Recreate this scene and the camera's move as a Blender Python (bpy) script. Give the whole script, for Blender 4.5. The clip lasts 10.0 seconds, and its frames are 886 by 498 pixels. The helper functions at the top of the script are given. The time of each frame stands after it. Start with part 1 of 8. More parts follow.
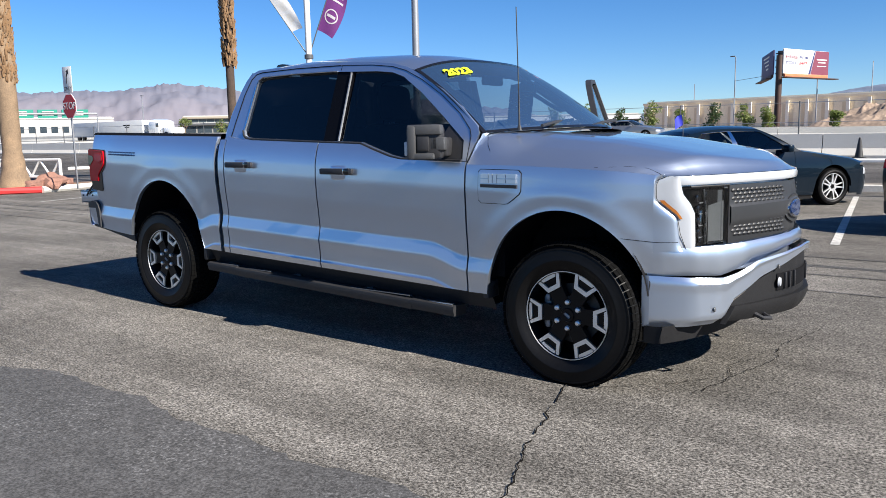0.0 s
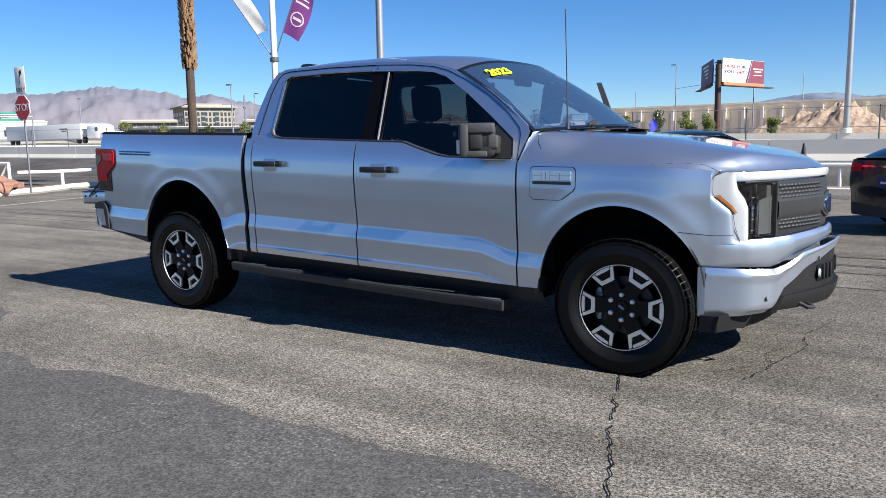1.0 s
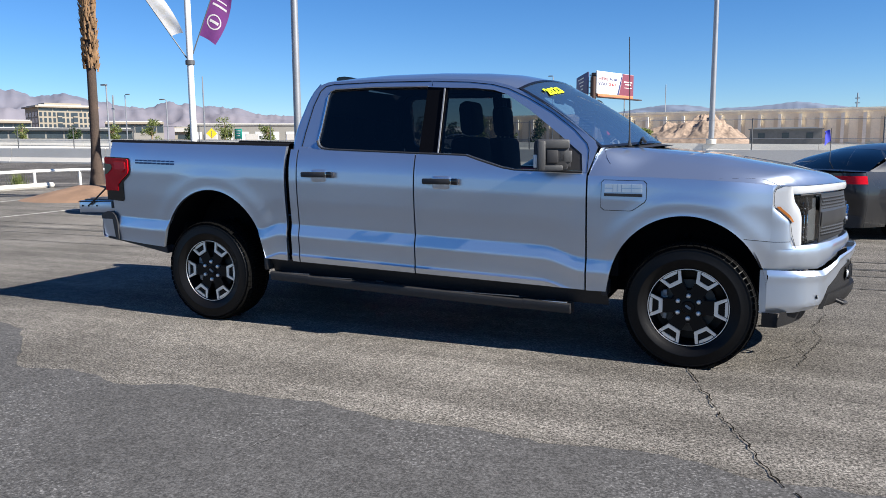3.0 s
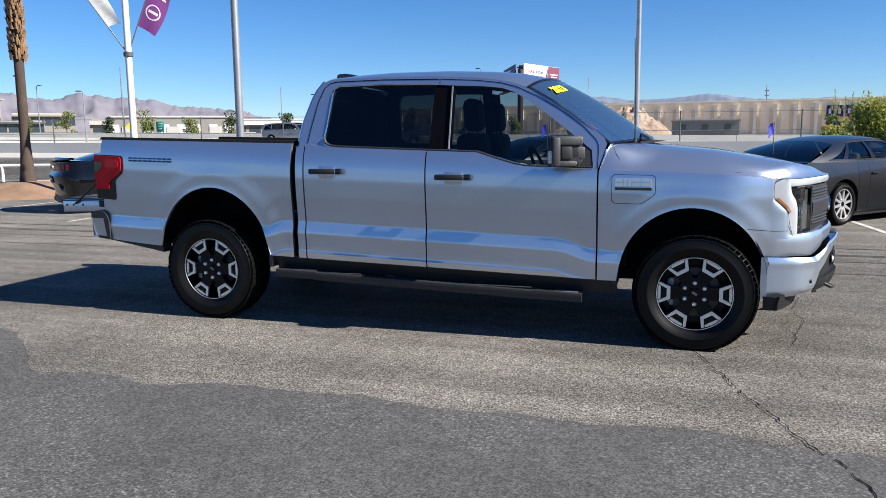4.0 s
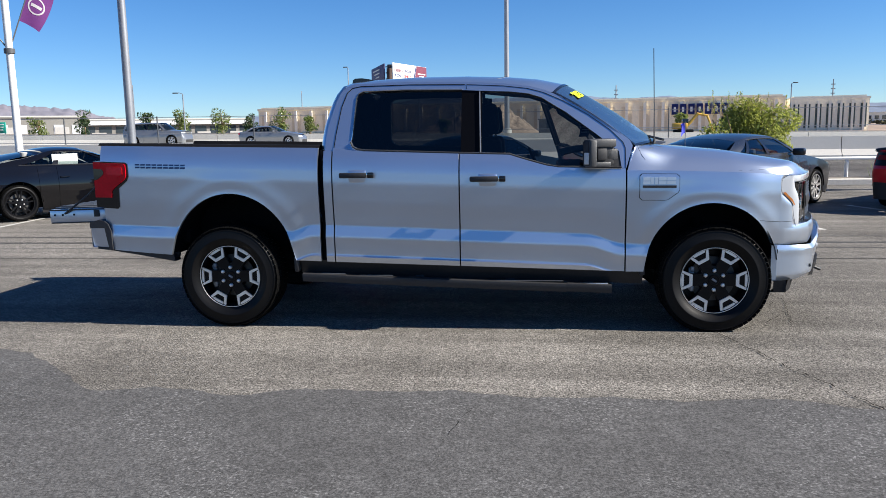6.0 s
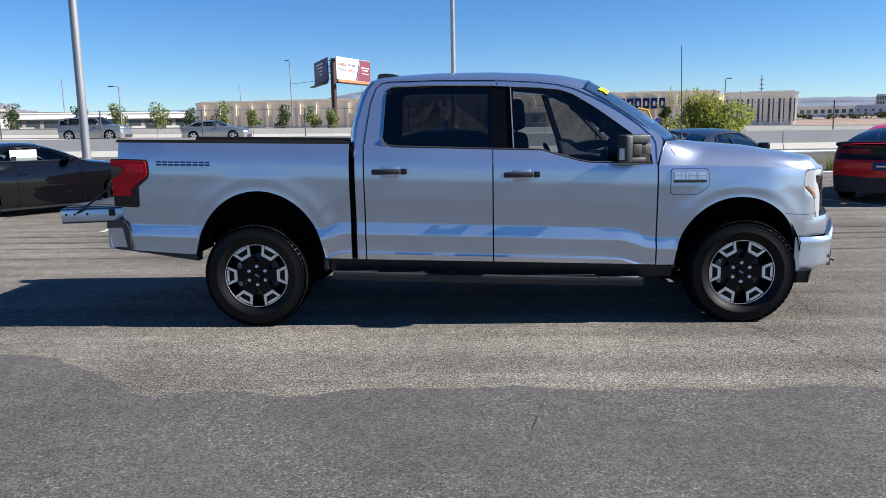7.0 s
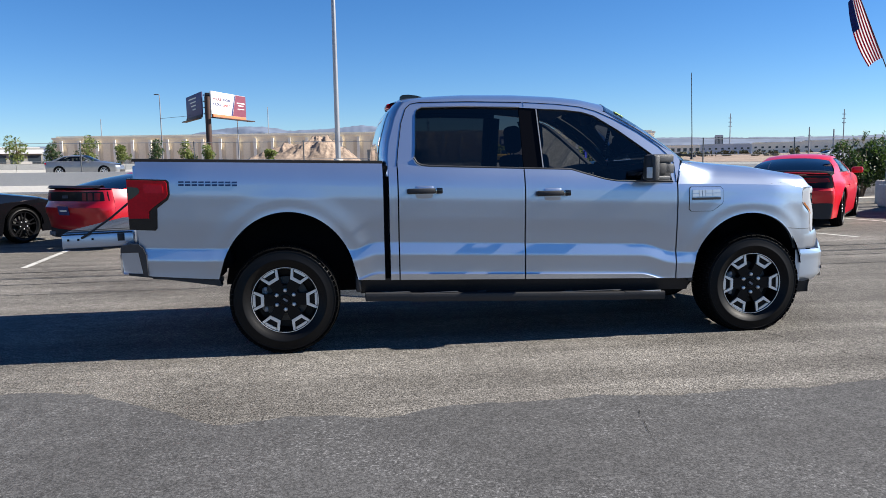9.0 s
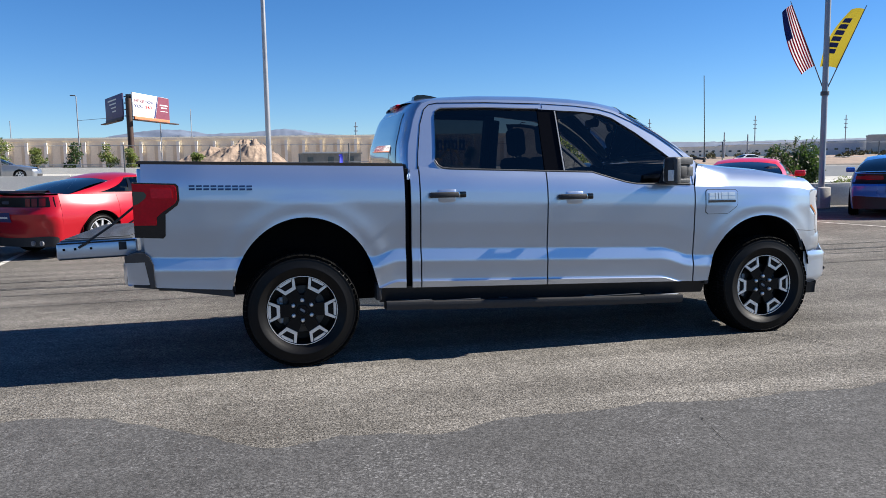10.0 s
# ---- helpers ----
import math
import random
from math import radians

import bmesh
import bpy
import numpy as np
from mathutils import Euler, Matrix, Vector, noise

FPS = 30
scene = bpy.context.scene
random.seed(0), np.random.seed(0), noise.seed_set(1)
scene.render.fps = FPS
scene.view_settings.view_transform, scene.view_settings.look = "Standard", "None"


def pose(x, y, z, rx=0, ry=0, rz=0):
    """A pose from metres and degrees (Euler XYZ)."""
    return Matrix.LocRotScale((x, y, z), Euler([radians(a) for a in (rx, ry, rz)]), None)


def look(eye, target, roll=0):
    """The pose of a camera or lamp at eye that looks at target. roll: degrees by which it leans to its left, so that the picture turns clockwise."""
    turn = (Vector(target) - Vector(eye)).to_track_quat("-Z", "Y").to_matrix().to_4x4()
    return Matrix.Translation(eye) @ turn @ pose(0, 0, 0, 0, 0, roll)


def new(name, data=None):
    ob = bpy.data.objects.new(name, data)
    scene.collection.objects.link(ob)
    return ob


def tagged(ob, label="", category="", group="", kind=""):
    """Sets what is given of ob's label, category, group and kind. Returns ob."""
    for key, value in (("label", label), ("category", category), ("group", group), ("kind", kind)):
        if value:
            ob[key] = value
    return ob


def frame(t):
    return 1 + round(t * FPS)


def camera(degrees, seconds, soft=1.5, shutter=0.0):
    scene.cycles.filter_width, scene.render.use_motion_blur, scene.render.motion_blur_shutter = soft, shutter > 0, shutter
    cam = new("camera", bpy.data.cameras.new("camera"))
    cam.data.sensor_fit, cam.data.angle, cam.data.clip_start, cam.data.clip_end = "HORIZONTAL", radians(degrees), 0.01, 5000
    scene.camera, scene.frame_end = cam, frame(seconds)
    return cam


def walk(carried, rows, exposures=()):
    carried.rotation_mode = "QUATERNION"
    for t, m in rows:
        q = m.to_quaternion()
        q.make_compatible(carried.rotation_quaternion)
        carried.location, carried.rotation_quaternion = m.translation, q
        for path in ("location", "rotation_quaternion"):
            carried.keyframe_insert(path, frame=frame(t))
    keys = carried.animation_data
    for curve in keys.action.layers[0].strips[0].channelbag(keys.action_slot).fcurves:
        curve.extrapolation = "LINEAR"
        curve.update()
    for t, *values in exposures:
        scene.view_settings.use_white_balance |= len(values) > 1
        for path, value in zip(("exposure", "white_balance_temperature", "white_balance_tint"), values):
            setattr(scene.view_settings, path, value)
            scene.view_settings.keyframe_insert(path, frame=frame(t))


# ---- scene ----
cam = camera(60.5, 10.0, soft=0.5)
PATH = [
    (0, (5.567, -4.577, 1.355), (4.385, -2.99, 1.064), -1.2),
    (0.5, (5.33, -4.789, 1.337), (4.204, -3.161, 1.05), -1.2),
    (1, (5.093, -5.013, 1.322), (4.033, -3.341, 1.043), -1.0),
    (1.5, (4.889, -5.285, 1.326), (3.892, -3.573, 1.053), -0.8),
    (2, (4.663, -5.452, 1.35), (3.738, -3.699, 1.082), -0.6),
    (2.5, (4.374, -5.648, 1.371), (3.522, -3.858, 1.107), -0.4),
    (4, (3.563, -6.169, 1.43), (2.979, -4.279, 1.139), -0.6),
    (4.5, (3.289, -6.359, 1.447), (2.795, -4.444, 1.15), -0.8),
    (5, (2.987, -6.449, 1.459), (2.588, -4.511, 1.164), -0.9),
    (6.5, (2.015, -6.666, 1.498), (1.862, -4.696, 1.192), -1.1),
    (7, (1.654, -6.669, 1.509), (1.581, -4.696, 1.192), -1.1),
    (7.5, (1.389, -6.722, 1.512), (1.396, -4.746, 1.203), -1.1),
    (8, (1.144, -6.767, 1.516), (1.231, -4.789, 1.232), -1.1),
    (8.5, (0.738, -6.682, 1.413), (0.915, -4.705, 1.164), -1.1),
    (9, (0.413, -6.625, 1.398), (0.682, -4.657, 1.171), -1.0),
    (9.5, (0.075, -6.551, 1.425), (0.438, -4.597, 1.201), -1.1),
    (10, (-0.255, -6.295, 1.4), (0.207, -4.361, 1.18), -1.0),
]
walk(cam, [(t, look(eye, target, roll)) for t, eye, target, roll in PATH])

# ---------------------------------------------------------------- sky and sun
SUN_TO = Vector((1.40, -0.090, 1.0)).normalized()
world = bpy.data.worlds.new("sky")
scene.world = world
world.use_nodes = True
wn = world.node_tree.nodes
sky = wn.new("ShaderNodeTexSky")
sky.sky_type = "NISHITA"
sky.sun_disc = False
sky.sun_elevation = math.asin(SUN_TO.z)
sky.sun_rotation = math.atan2(SUN_TO.x, SUN_TO.y)
sky.air_density, sky.dust_density, sky.ozone_density, sky.altitude = 0.88, 0.0, 4.0, 600
wn["Background"].inputs[1].default_value = 0.052
hue = wn.new("ShaderNodeHueSaturation")
hue.inputs["Saturation"].default_value = 1.22
tone = wn.new("ShaderNodeMix")
tone.data_type, tone.blend_type = "RGBA", "MULTIPLY"
tone.inputs[0].default_value = 1.0
tone.inputs[7].default_value = (0.85, 0.98, 1.155, 1)
world.node_tree.links.new(sky.outputs[0], hue.inputs["Color"])
world.node_tree.links.new(hue.outputs[0], tone.inputs[6])
world.node_tree.links.new(tone.outputs[2], wn["Background"].inputs[0])
sun = new("sun", bpy.data.lights.new("sun", "SUN"))
sun.data.energy, sun.data.angle, sun.data.color = 5.0, radians(0.53), (1.0, 0.94, 0.85)
sun.matrix_world = look(SUN_TO * 50, (0, 0, 0))
scene.view_settings.exposure = 1.18


# ---------------------------------------------------------------- materials
def mat(name, base, rough=0.5, metal=0.0, coat=0.0, vary=0.12, big=1.5, fine=60.0, bump=0.0, bump_scale=80.0, spec=0.5, rvar=0.1):
    """A principled material whose colour and roughness vary at two scales in object space."""
    m = bpy.data.materials.new(name)
    m.use_nodes = True
    nt = m.node_tree
    p = nt.nodes["Principled BSDF"]
    p.inputs["Roughness"].default_value, p.inputs["Metallic"].default_value = rough, metal
    p.inputs["Coat Weight"].default_value, p.inputs["Coat Roughness"].default_value = coat, 0.03
    p.inputs["Specular IOR Level"].default_value = spec
    p.inputs["Base Color"].default_value = (*base, 1)
    co = nt.nodes.new("ShaderNodeTexCoord")
    if vary:
        a, b = nt.nodes.new("ShaderNodeTexNoise"), nt.nodes.new("ShaderNodeTexNoise")
        a.inputs["Scale"].default_value, b.inputs["Scale"].default_value = big, fine
        a.inputs["Detail"].default_value, b.inputs["Detail"].default_value = 4, 3
        add = nt.nodes.new("ShaderNodeMath")
        add.operation = "ADD"
        rng = nt.nodes.new("ShaderNodeMapRange")
        rng.inputs[1].default_value, rng.inputs[2].default_value = 0.7, 1.3
        rng.inputs[3].default_value, rng.inputs[4].default_value = 1 - vary, 1 + vary
        mix = nt.nodes.new("ShaderNodeMix")
        mix.data_type, mix.blend_type = "RGBA", "MULTIPLY"
        mix.inputs[0].default_value = 1.0
        mix.inputs[6].default_value = (*base, 1)
        for n in (a, b):
            nt.links.new(co.outputs["Object"], n.inputs["Vector"])
        nt.links.new(a.outputs[0], add.inputs[0])
        nt.links.new(b.outputs[0], add.inputs[1])
        nt.links.new(add.outputs[0], rng.inputs[0])
        nt.links.new(rng.outputs[0], mix.inputs[7])
        nt.links.new(mix.outputs[2], p.inputs["Base Color"])
        if rvar:
            r2 = nt.nodes.new("ShaderNodeMapRange")
            r2.inputs[1].default_value, r2.inputs[2].default_value = 0.3, 0.7
            r2.inputs[3].default_value, r2.inputs[4].default_value = max(rough - rvar * rough, 0.01), min(rough + rvar * rough, 1)
            nt.links.new(a.outputs[0], r2.inputs[0])
            nt.links.new(r2.outputs[0], p.inputs["Roughness"])
    if bump:
        t = nt.nodes.new("ShaderNodeTexNoise")
        t.inputs["Scale"].default_value, t.inputs["Detail"].default_value = bump_scale, 5
        bm_ = nt.nodes.new("ShaderNodeBump")
        bm_.inputs["Strength"].default_value, bm_.inputs["Distance"].default_value = min(bump, 1.0), 0.01 * max(1.0, bump)
        nt.links.new(co.outputs["Object"], t.inputs["Vector"])
        nt.links.new(t.outputs[0], bm_.inputs["Height"])
        nt.links.new(bm_.outputs[0], p.inputs["Normal"])
    return m


def glass(name, tint, gloss=1.0, index=1.5, sheen=0.0):
    """Tinted pane: what lies behind shows through the tint; Fresnel drives the gloss; the last value is the share of a
    thin matt cyan film that paints in sky sheen.
    """
    m = bpy.data.materials.new(name)
    m.use_nodes = True
    nt = m.node_tree
    out = nt.nodes["Material Output"]
    nt.nodes.remove(nt.nodes["Principled BSDF"])
    tr, gl, fr, mx = (nt.nodes.new("ShaderNode" + s) for s in ("BsdfTransparent", "BsdfGlossy", "Fresnel", "MixShader"))
    tr.inputs[0].default_value = (*tint, 1)
    gl.inputs["Roughness"].default_value = 0.01
    gl.inputs[0].default_value = (gloss, gloss, gloss, 1)
    fr.inputs[0].default_value = index
    for a, b in ((fr.outputs[0], mx.inputs[0]), (tr.outputs[0], mx.inputs[1]), (gl.outputs[0], mx.inputs[2]), (mx.outputs[0], out.inputs[0])):
        nt.links.new(a, b)
    if sheen:
        # pale cyan film brightens the pane in place of reflected sky
        film, over = nt.nodes.new("ShaderNodeBsdfDiffuse"), nt.nodes.new("ShaderNodeMixShader")
        film.inputs[0].default_value = (0.42, 0.62, 0.76, 1)
        over.inputs[0].default_value = sheen
        for a, b in ((mx.outputs[0], over.inputs[1]), (film.outputs[0], over.inputs[2]), (over.outputs[0], out.inputs[0])):
            nt.links.new(a, b)
    return m


def leafy(m, through_colour, share=0.4):
    """Lets part of the light through a leaf."""
    nt = m.node_tree
    tl, mx = nt.nodes.new("ShaderNodeBsdfTranslucent"), nt.nodes.new("ShaderNodeMixShader")
    tl.inputs[0].default_value = (*through_colour, 1)
    mx.inputs[0].default_value = share
    nt.links.new(nt.nodes["Principled BSDF"].outputs[0], mx.inputs[1])
    nt.links.new(tl.outputs[0], mx.inputs[2])
    nt.links.new(mx.outputs[0], nt.nodes["Material Output"].inputs[0])
    return m


def cloth(name, base):
    """Thin woven cloth that lets part of the light through."""
    m = mat(name, base, 0.8, vary=0.08, big=3, fine=40)
    nt = m.node_tree
    tl, mx = nt.nodes.new("ShaderNodeBsdfTranslucent"), nt.nodes.new("ShaderNodeMixShader")
    tl.inputs[0].default_value = (*base, 1)
    mx.inputs[0].default_value = 0.5
    nt.links.new(nt.nodes["Principled BSDF"].outputs[0], mx.inputs[1])
    nt.links.new(tl.outputs[0], mx.inputs[2])
    nt.links.new(mx.outputs[0], nt.nodes["Material Output"].inputs[0])
    return m


def asphalt(name, base, streaks=0.0, blotch=0.25, stone=0.55, fleck=0.0, relief=0.8, grain=0.38, coarse=120, worn=0.0):
    """Worn asphalt: pale and dark stones, blotches metres wide, long rubbed streaks; worn: how much darker the older stretch past the crack is."""
    m = bpy.data.materials.new(name)
    m.use_nodes = True
    nt = m.node_tree
    p = nt.nodes["Principled BSDF"]
    p.inputs["Roughness"].default_value = 0.86
    p.inputs["Specular IOR Level"].default_value = 0.12
    co = nt.nodes.new("ShaderNodeTexCoord")

    def noise_tex(scale, detail, stretch=None):
        t = nt.nodes.new("ShaderNodeTexNoise")
        t.inputs["Scale"].default_value, t.inputs["Detail"].default_value = scale, detail
        if stretch:
            mp = nt.nodes.new("ShaderNodeMapping")
            mp.inputs["Scale"].default_value = stretch
            mp.inputs["Rotation"].default_value = (0, 0, 0.05)
            nt.links.new(co.outputs["Object"], mp.inputs[0])
            nt.links.new(mp.outputs[0], t.inputs["Vector"])
        else:
            nt.links.new(co.outputs["Object"], t.inputs["Vector"])
        return t.outputs[0]

    def ranged(x, a, b, c, d):
        r = nt.nodes.new("ShaderNodeMapRange")
        for i, v in enumerate((a, b, c, d)):
            r.inputs[i + 1].default_value = v
        nt.links.new(x, r.inputs[0])
        return r.outputs[0]

    def times(a, b):
        q = nt.nodes.new("ShaderNodeMath")
        q.operation = "MULTIPLY"
        nt.links.new(a, q.inputs[0])
        nt.links.new(b, q.inputs[1])
        return q.outputs[0]

    v = ranged(noise_tex(coarse, 2), 0.36, 0.64, 1 - stone, 1 + stone)
    v = times(v, ranged(noise_tex(290, 1), 0.36, 0.64, 1 - grain, 1 + grain))
    v = times(v, ranged(noise_tex(34, 5), 0.36, 0.64, 1 - 0.45 * stone, 1 + 0.45 * stone))
    if fleck:
        chips = times(ranged(noise_tex(62, 3), 0.56, 0.63, 0.0, 1.0), ranged(noise_tex(1.4, 4), 0.42, 0.60, 0.15, 1.0))
        v = times(v, ranged(chips, 0.0, 1.0, 1.0, 1.0 + fleck))
    v = times(v, ranged(noise_tex(0.55, 6), 0.35, 0.65, 1 - blotch, 1 + blotch))
    v = times(v, ranged(noise_tex(9, 6), 0.35, 0.65, 0.95 - 0.5 * blotch, 1.05 + 0.5 * blotch))
    v = times(v, ranged(noise_tex(0.13, 3), 0.38, 0.62, 1 - 0.7 * blotch, 1 + 0.7 * blotch))
    if streaks:
        v = times(v, ranged(noise_tex(1.0, 5, (0.12, 2.6, 1.0)), 0.40, 0.62, 1 - streaks, 1 + 0.4 * streaks))
    if worn:
        sep, edge = nt.nodes.new("ShaderNodeSeparateXYZ"), nt.nodes.new("ShaderNodeMath")
        nt.links.new(co.outputs["Object"], sep.inputs[0])
        edge.operation = "ADD"
        nt.links.new(sep.outputs[0], edge.inputs[0])
        nt.links.new(ranged(noise_tex(0.9, 6), 0.3, 0.7, -0.9, 0.9), edge.inputs[1])
        v = times(v, ranged(times(ranged(edge.outputs[0], 3.7, 5.3, 0.0, 1.0), ranged(sep.outputs[1], 0.6, -0.8, 0.0, 1.0)), 0.0, 1.0, 1.0, 1.0 - worn))
    mix = nt.nodes.new("ShaderNodeMix")
    mix.data_type, mix.blend_type = "RGBA", "MULTIPLY"
    mix.inputs[0].default_value = 1.0
    mix.inputs[6].default_value = (*base, 1)
    nt.links.new(v, mix.inputs[7])
    nt.links.new(mix.outputs[2], p.inputs["Base Color"])
    bm_ = nt.nodes.new("ShaderNodeBump")
    bm_.inputs["Strength"].default_value, bm_.inputs["Distance"].default_value = relief, 0.008
    nt.links.new(noise_tex(150, 4), bm_.inputs["Height"])
    nt.links.new(bm_.outputs[0], p.inputs["Normal"])
    return m


PAINT = mat("iced_silver_paint", (0.53, 0.595, 0.70), 0.33, 0.90, 1.0, vary=0.02, big=1.2, fine=900, rvar=0.05)
BLACKPL = mat("black_plastic", (0.018, 0.018, 0.02), 0.55, vary=0.2, bump=0.15, bump_scale=300)
MIRRORGREY = mat("mirror_grey_plastic", (0.050, 0.051, 0.053), 0.45, vary=0.12, bump=0.2, bump_scale=400)
GREYPL = mat("grey_plastic", (0.075, 0.078, 0.083), 0.42, vary=0.1, bump=0.1, bump_scale=250)
GRILLE = mat("satin_black_grille", (0.026, 0.027, 0.029), 0.42, vary=0.1, spec=0.3)
TRIMBLACK = mat("bumper_black", (0.013, 0.013, 0.014), 0.6, vary=0.2, spec=0.18, bump=0.1, bump_scale=300)
DARK = mat("underbody_black", (0.006, 0.006, 0.007), 0.8, spec=0.1, vary=0.3)
RUBBER = mat("tyre_rubber", (0.0045, 0.0045, 0.005), 0.45, spec=0.18, vary=0.2, bump=0.08, bump_scale=120)
TREAD = mat("tread_rubber", (0.004, 0.004, 0.004), 0.85, spec=0.05, vary=0.2)
RAILBLACK = mat("rail_cap_black", (0.006, 0.006, 0.007), 0.7, spec=0.1, vary=0.2)
ALU = mat("machined_aluminium", (0.80, 0.80, 0.80), 0.42, 1.0, vary=0.04, fine=200)
RIMBLACK = mat("gloss_black_rim", (0.004, 0.004, 0.005), 0.3, 0.0, 0.0, spec=0.2, vary=0.1)
CHROME = mat("chrome", (0.75, 0.75, 0.76), 0.08, 1.0, vary=0.02)
LEDWHITE = mat("white_lens", (0.40, 0.42, 0.45), 0.16, 0.0, 0.6, vary=0.02)
LAMPGREY = mat("lamp_bezel_grey", (0.10, 0.105, 0.11), 0.35, vary=0.1)
AMBER = mat("amber_lens", (0.36, 0.12, 0.02), 0.15, coat=0.6, vary=0.05)
REDLENS = mat("red_lens", (0.60, 0.006, 0.016), 0.25, spec=0.15, coat=0.1, vary=0.12, big=8)
SMOKE = mat("smoked_lens", (0.008, 0.008, 0.009), 0.15, spec=0.4, coat=0.3, vary=0.1)
REARGLASS = mat("rear_window_glass", (0.010, 0.012, 0.014), 0.05, spec=0.9, coat=1.0, vary=0.05)
LETTERBLUE = mat("lettering_blue", (0.010, 0.030, 0.10), 0.35, vary=0.05)
PILLAR = mat("satin_black_pillar", (0.004, 0.004, 0.005), 0.14, spec=0.08, vary=0.1)
BLUECHROME = mat("badge_blue", (0.02, 0.045, 0.13), 0.2, 0.3, 0.6, vary=0.05)
GLASS_D = glass("privacy_glass", (0.085, 0.09, 0.095))
GLASS_L = glass("far_door_glass", (0.27, 0.29, 0.30))
GLASS_F = glass("door_glass", (0.27, 0.30, 0.31))
GLASS_H = glass("headlamp_glass", (0.80, 0.82, 0.83), 1.0, 1.4)
# the last value paints a faint sky sheen over the windscreen
GLASS_W = glass("windscreen_glass", (0.70, 0.78, 0.80), 1.0, 13.0, 0.03)
CABIN = mat("cabin_trim", (0.03, 0.03, 0.032), 0.8, vary=0.15)
CABINGREY = mat("cabin_grey", (0.16, 0.16, 0.165), 0.75, vary=0.1)
STEEL = mat("galvanised_steel", (0.27, 0.28, 0.30), 0.45, 0.5, vary=0.12, big=0.8, fine=30)
WHITEPAINT = mat("white_paint", (0.72, 0.72, 0.70), 0.5, vary=0.1, big=2, fine=40)
ROADPAINT = mat("road_paint", (0.44, 0.43, 0.40), 0.85, vary=0.5, big=6, fine=90, bump=0.3)
CONCRETE = mat("concrete", (0.46, 0.44, 0.40), 0.85, vary=0.16, big=0.6, fine=25, bump=0.4, bump_scale=40)
BARRIERC = mat("barrier_concrete", (0.62, 0.59, 0.535), 0.85, vary=0.07, big=0.6, fine=25, bump=0.4, bump_scale=40)
CONCRETE2 = mat("pale_concrete", (0.55, 0.53, 0.48), 0.85, vary=0.14, big=0.3, fine=20, bump=0.4, bump_scale=40)
REDPAINT = mat("red_curb_paint", (0.5, 0.03, 0.03), 0.6, vary=0.2)
STUCCO = mat("tan_stucco", (0.92, 0.80, 0.59), 0.9, vary=0.08, big=0.15, fine=6)
PALEWALL = mat("pale_pilaster", (0.93, 0.86, 0.71), 0.85, vary=0.08, big=0.2, fine=5)
STUCCO2 = mat("tan_stucco_recess", (0.74, 0.62, 0.44), 0.9, vary=0.08, big=0.15, fine=6)
SITEGREY = mat("site_cabin_grey", (0.135, 0.135, 0.13), 0.8, vary=0.15, big=0.4, fine=5)
DIMWALL = mat("dim_wall", (0.21, 0.205, 0.19), 0.85, vary=0.1, big=0.2, fine=5)
WHITEWALL = mat("white_wall", (0.40, 0.395, 0.38), 0.8, vary=0.08, big=0.2, fine=5)
BEIGE = mat("beige_wall", (0.26, 0.23, 0.185), 0.85, vary=0.1, big=0.2, fine=5)
GREYWALL = mat("grey_wall", (0.56, 0.58, 0.61), 0.85, vary=0.1, big=0.2, fine=5)
ROOFGREY = mat("pale_roof", (0.5, 0.49, 0.46), 0.7, vary=0.1, big=0.2)
DARKWIN = mat("dark_window", (0.03, 0.04, 0.05), 0.15, coat=0.3, vary=0.1)
DIRT = mat("excavated_dirt", (0.25, 0.185, 0.138), 0.95, vary=0.45, big=0.5, fine=3, bump=1.0, bump_scale=3)
MULCH = mat("brown_mulch", (0.22, 0.135, 0.085), 0.95, vary=0.3, big=2, fine=30, bump=0.8, bump_scale=30)
DUST = mat("tan_gravel", (0.155, 0.135, 0.11), 0.95, vary=0.3, big=2, fine=30, bump=0.6, bump_scale=30)
DARKBARK = mat("dark_palm_bark", (0.055, 0.038, 0.029), 0.95, vary=0.35, big=4, fine=30, bump=0.8, bump_scale=30)
BARK = mat("palm_bark", (0.21, 0.145, 0.09), 0.9, vary=0.3, big=4, fine=30, bump=0.8, bump_scale=30)
LEAFA = leafy(mat("leaf_green", (0.15, 0.18, 0.055), 0.6, vary=0.35, big=1.5, fine=12), (0.22, 0.28, 0.06))
LEAFB = leafy(mat("leaf_dark", (0.04, 0.07, 0.025), 0.6, vary=0.35, big=1.5, fine=12), (0.06, 0.11, 0.02))


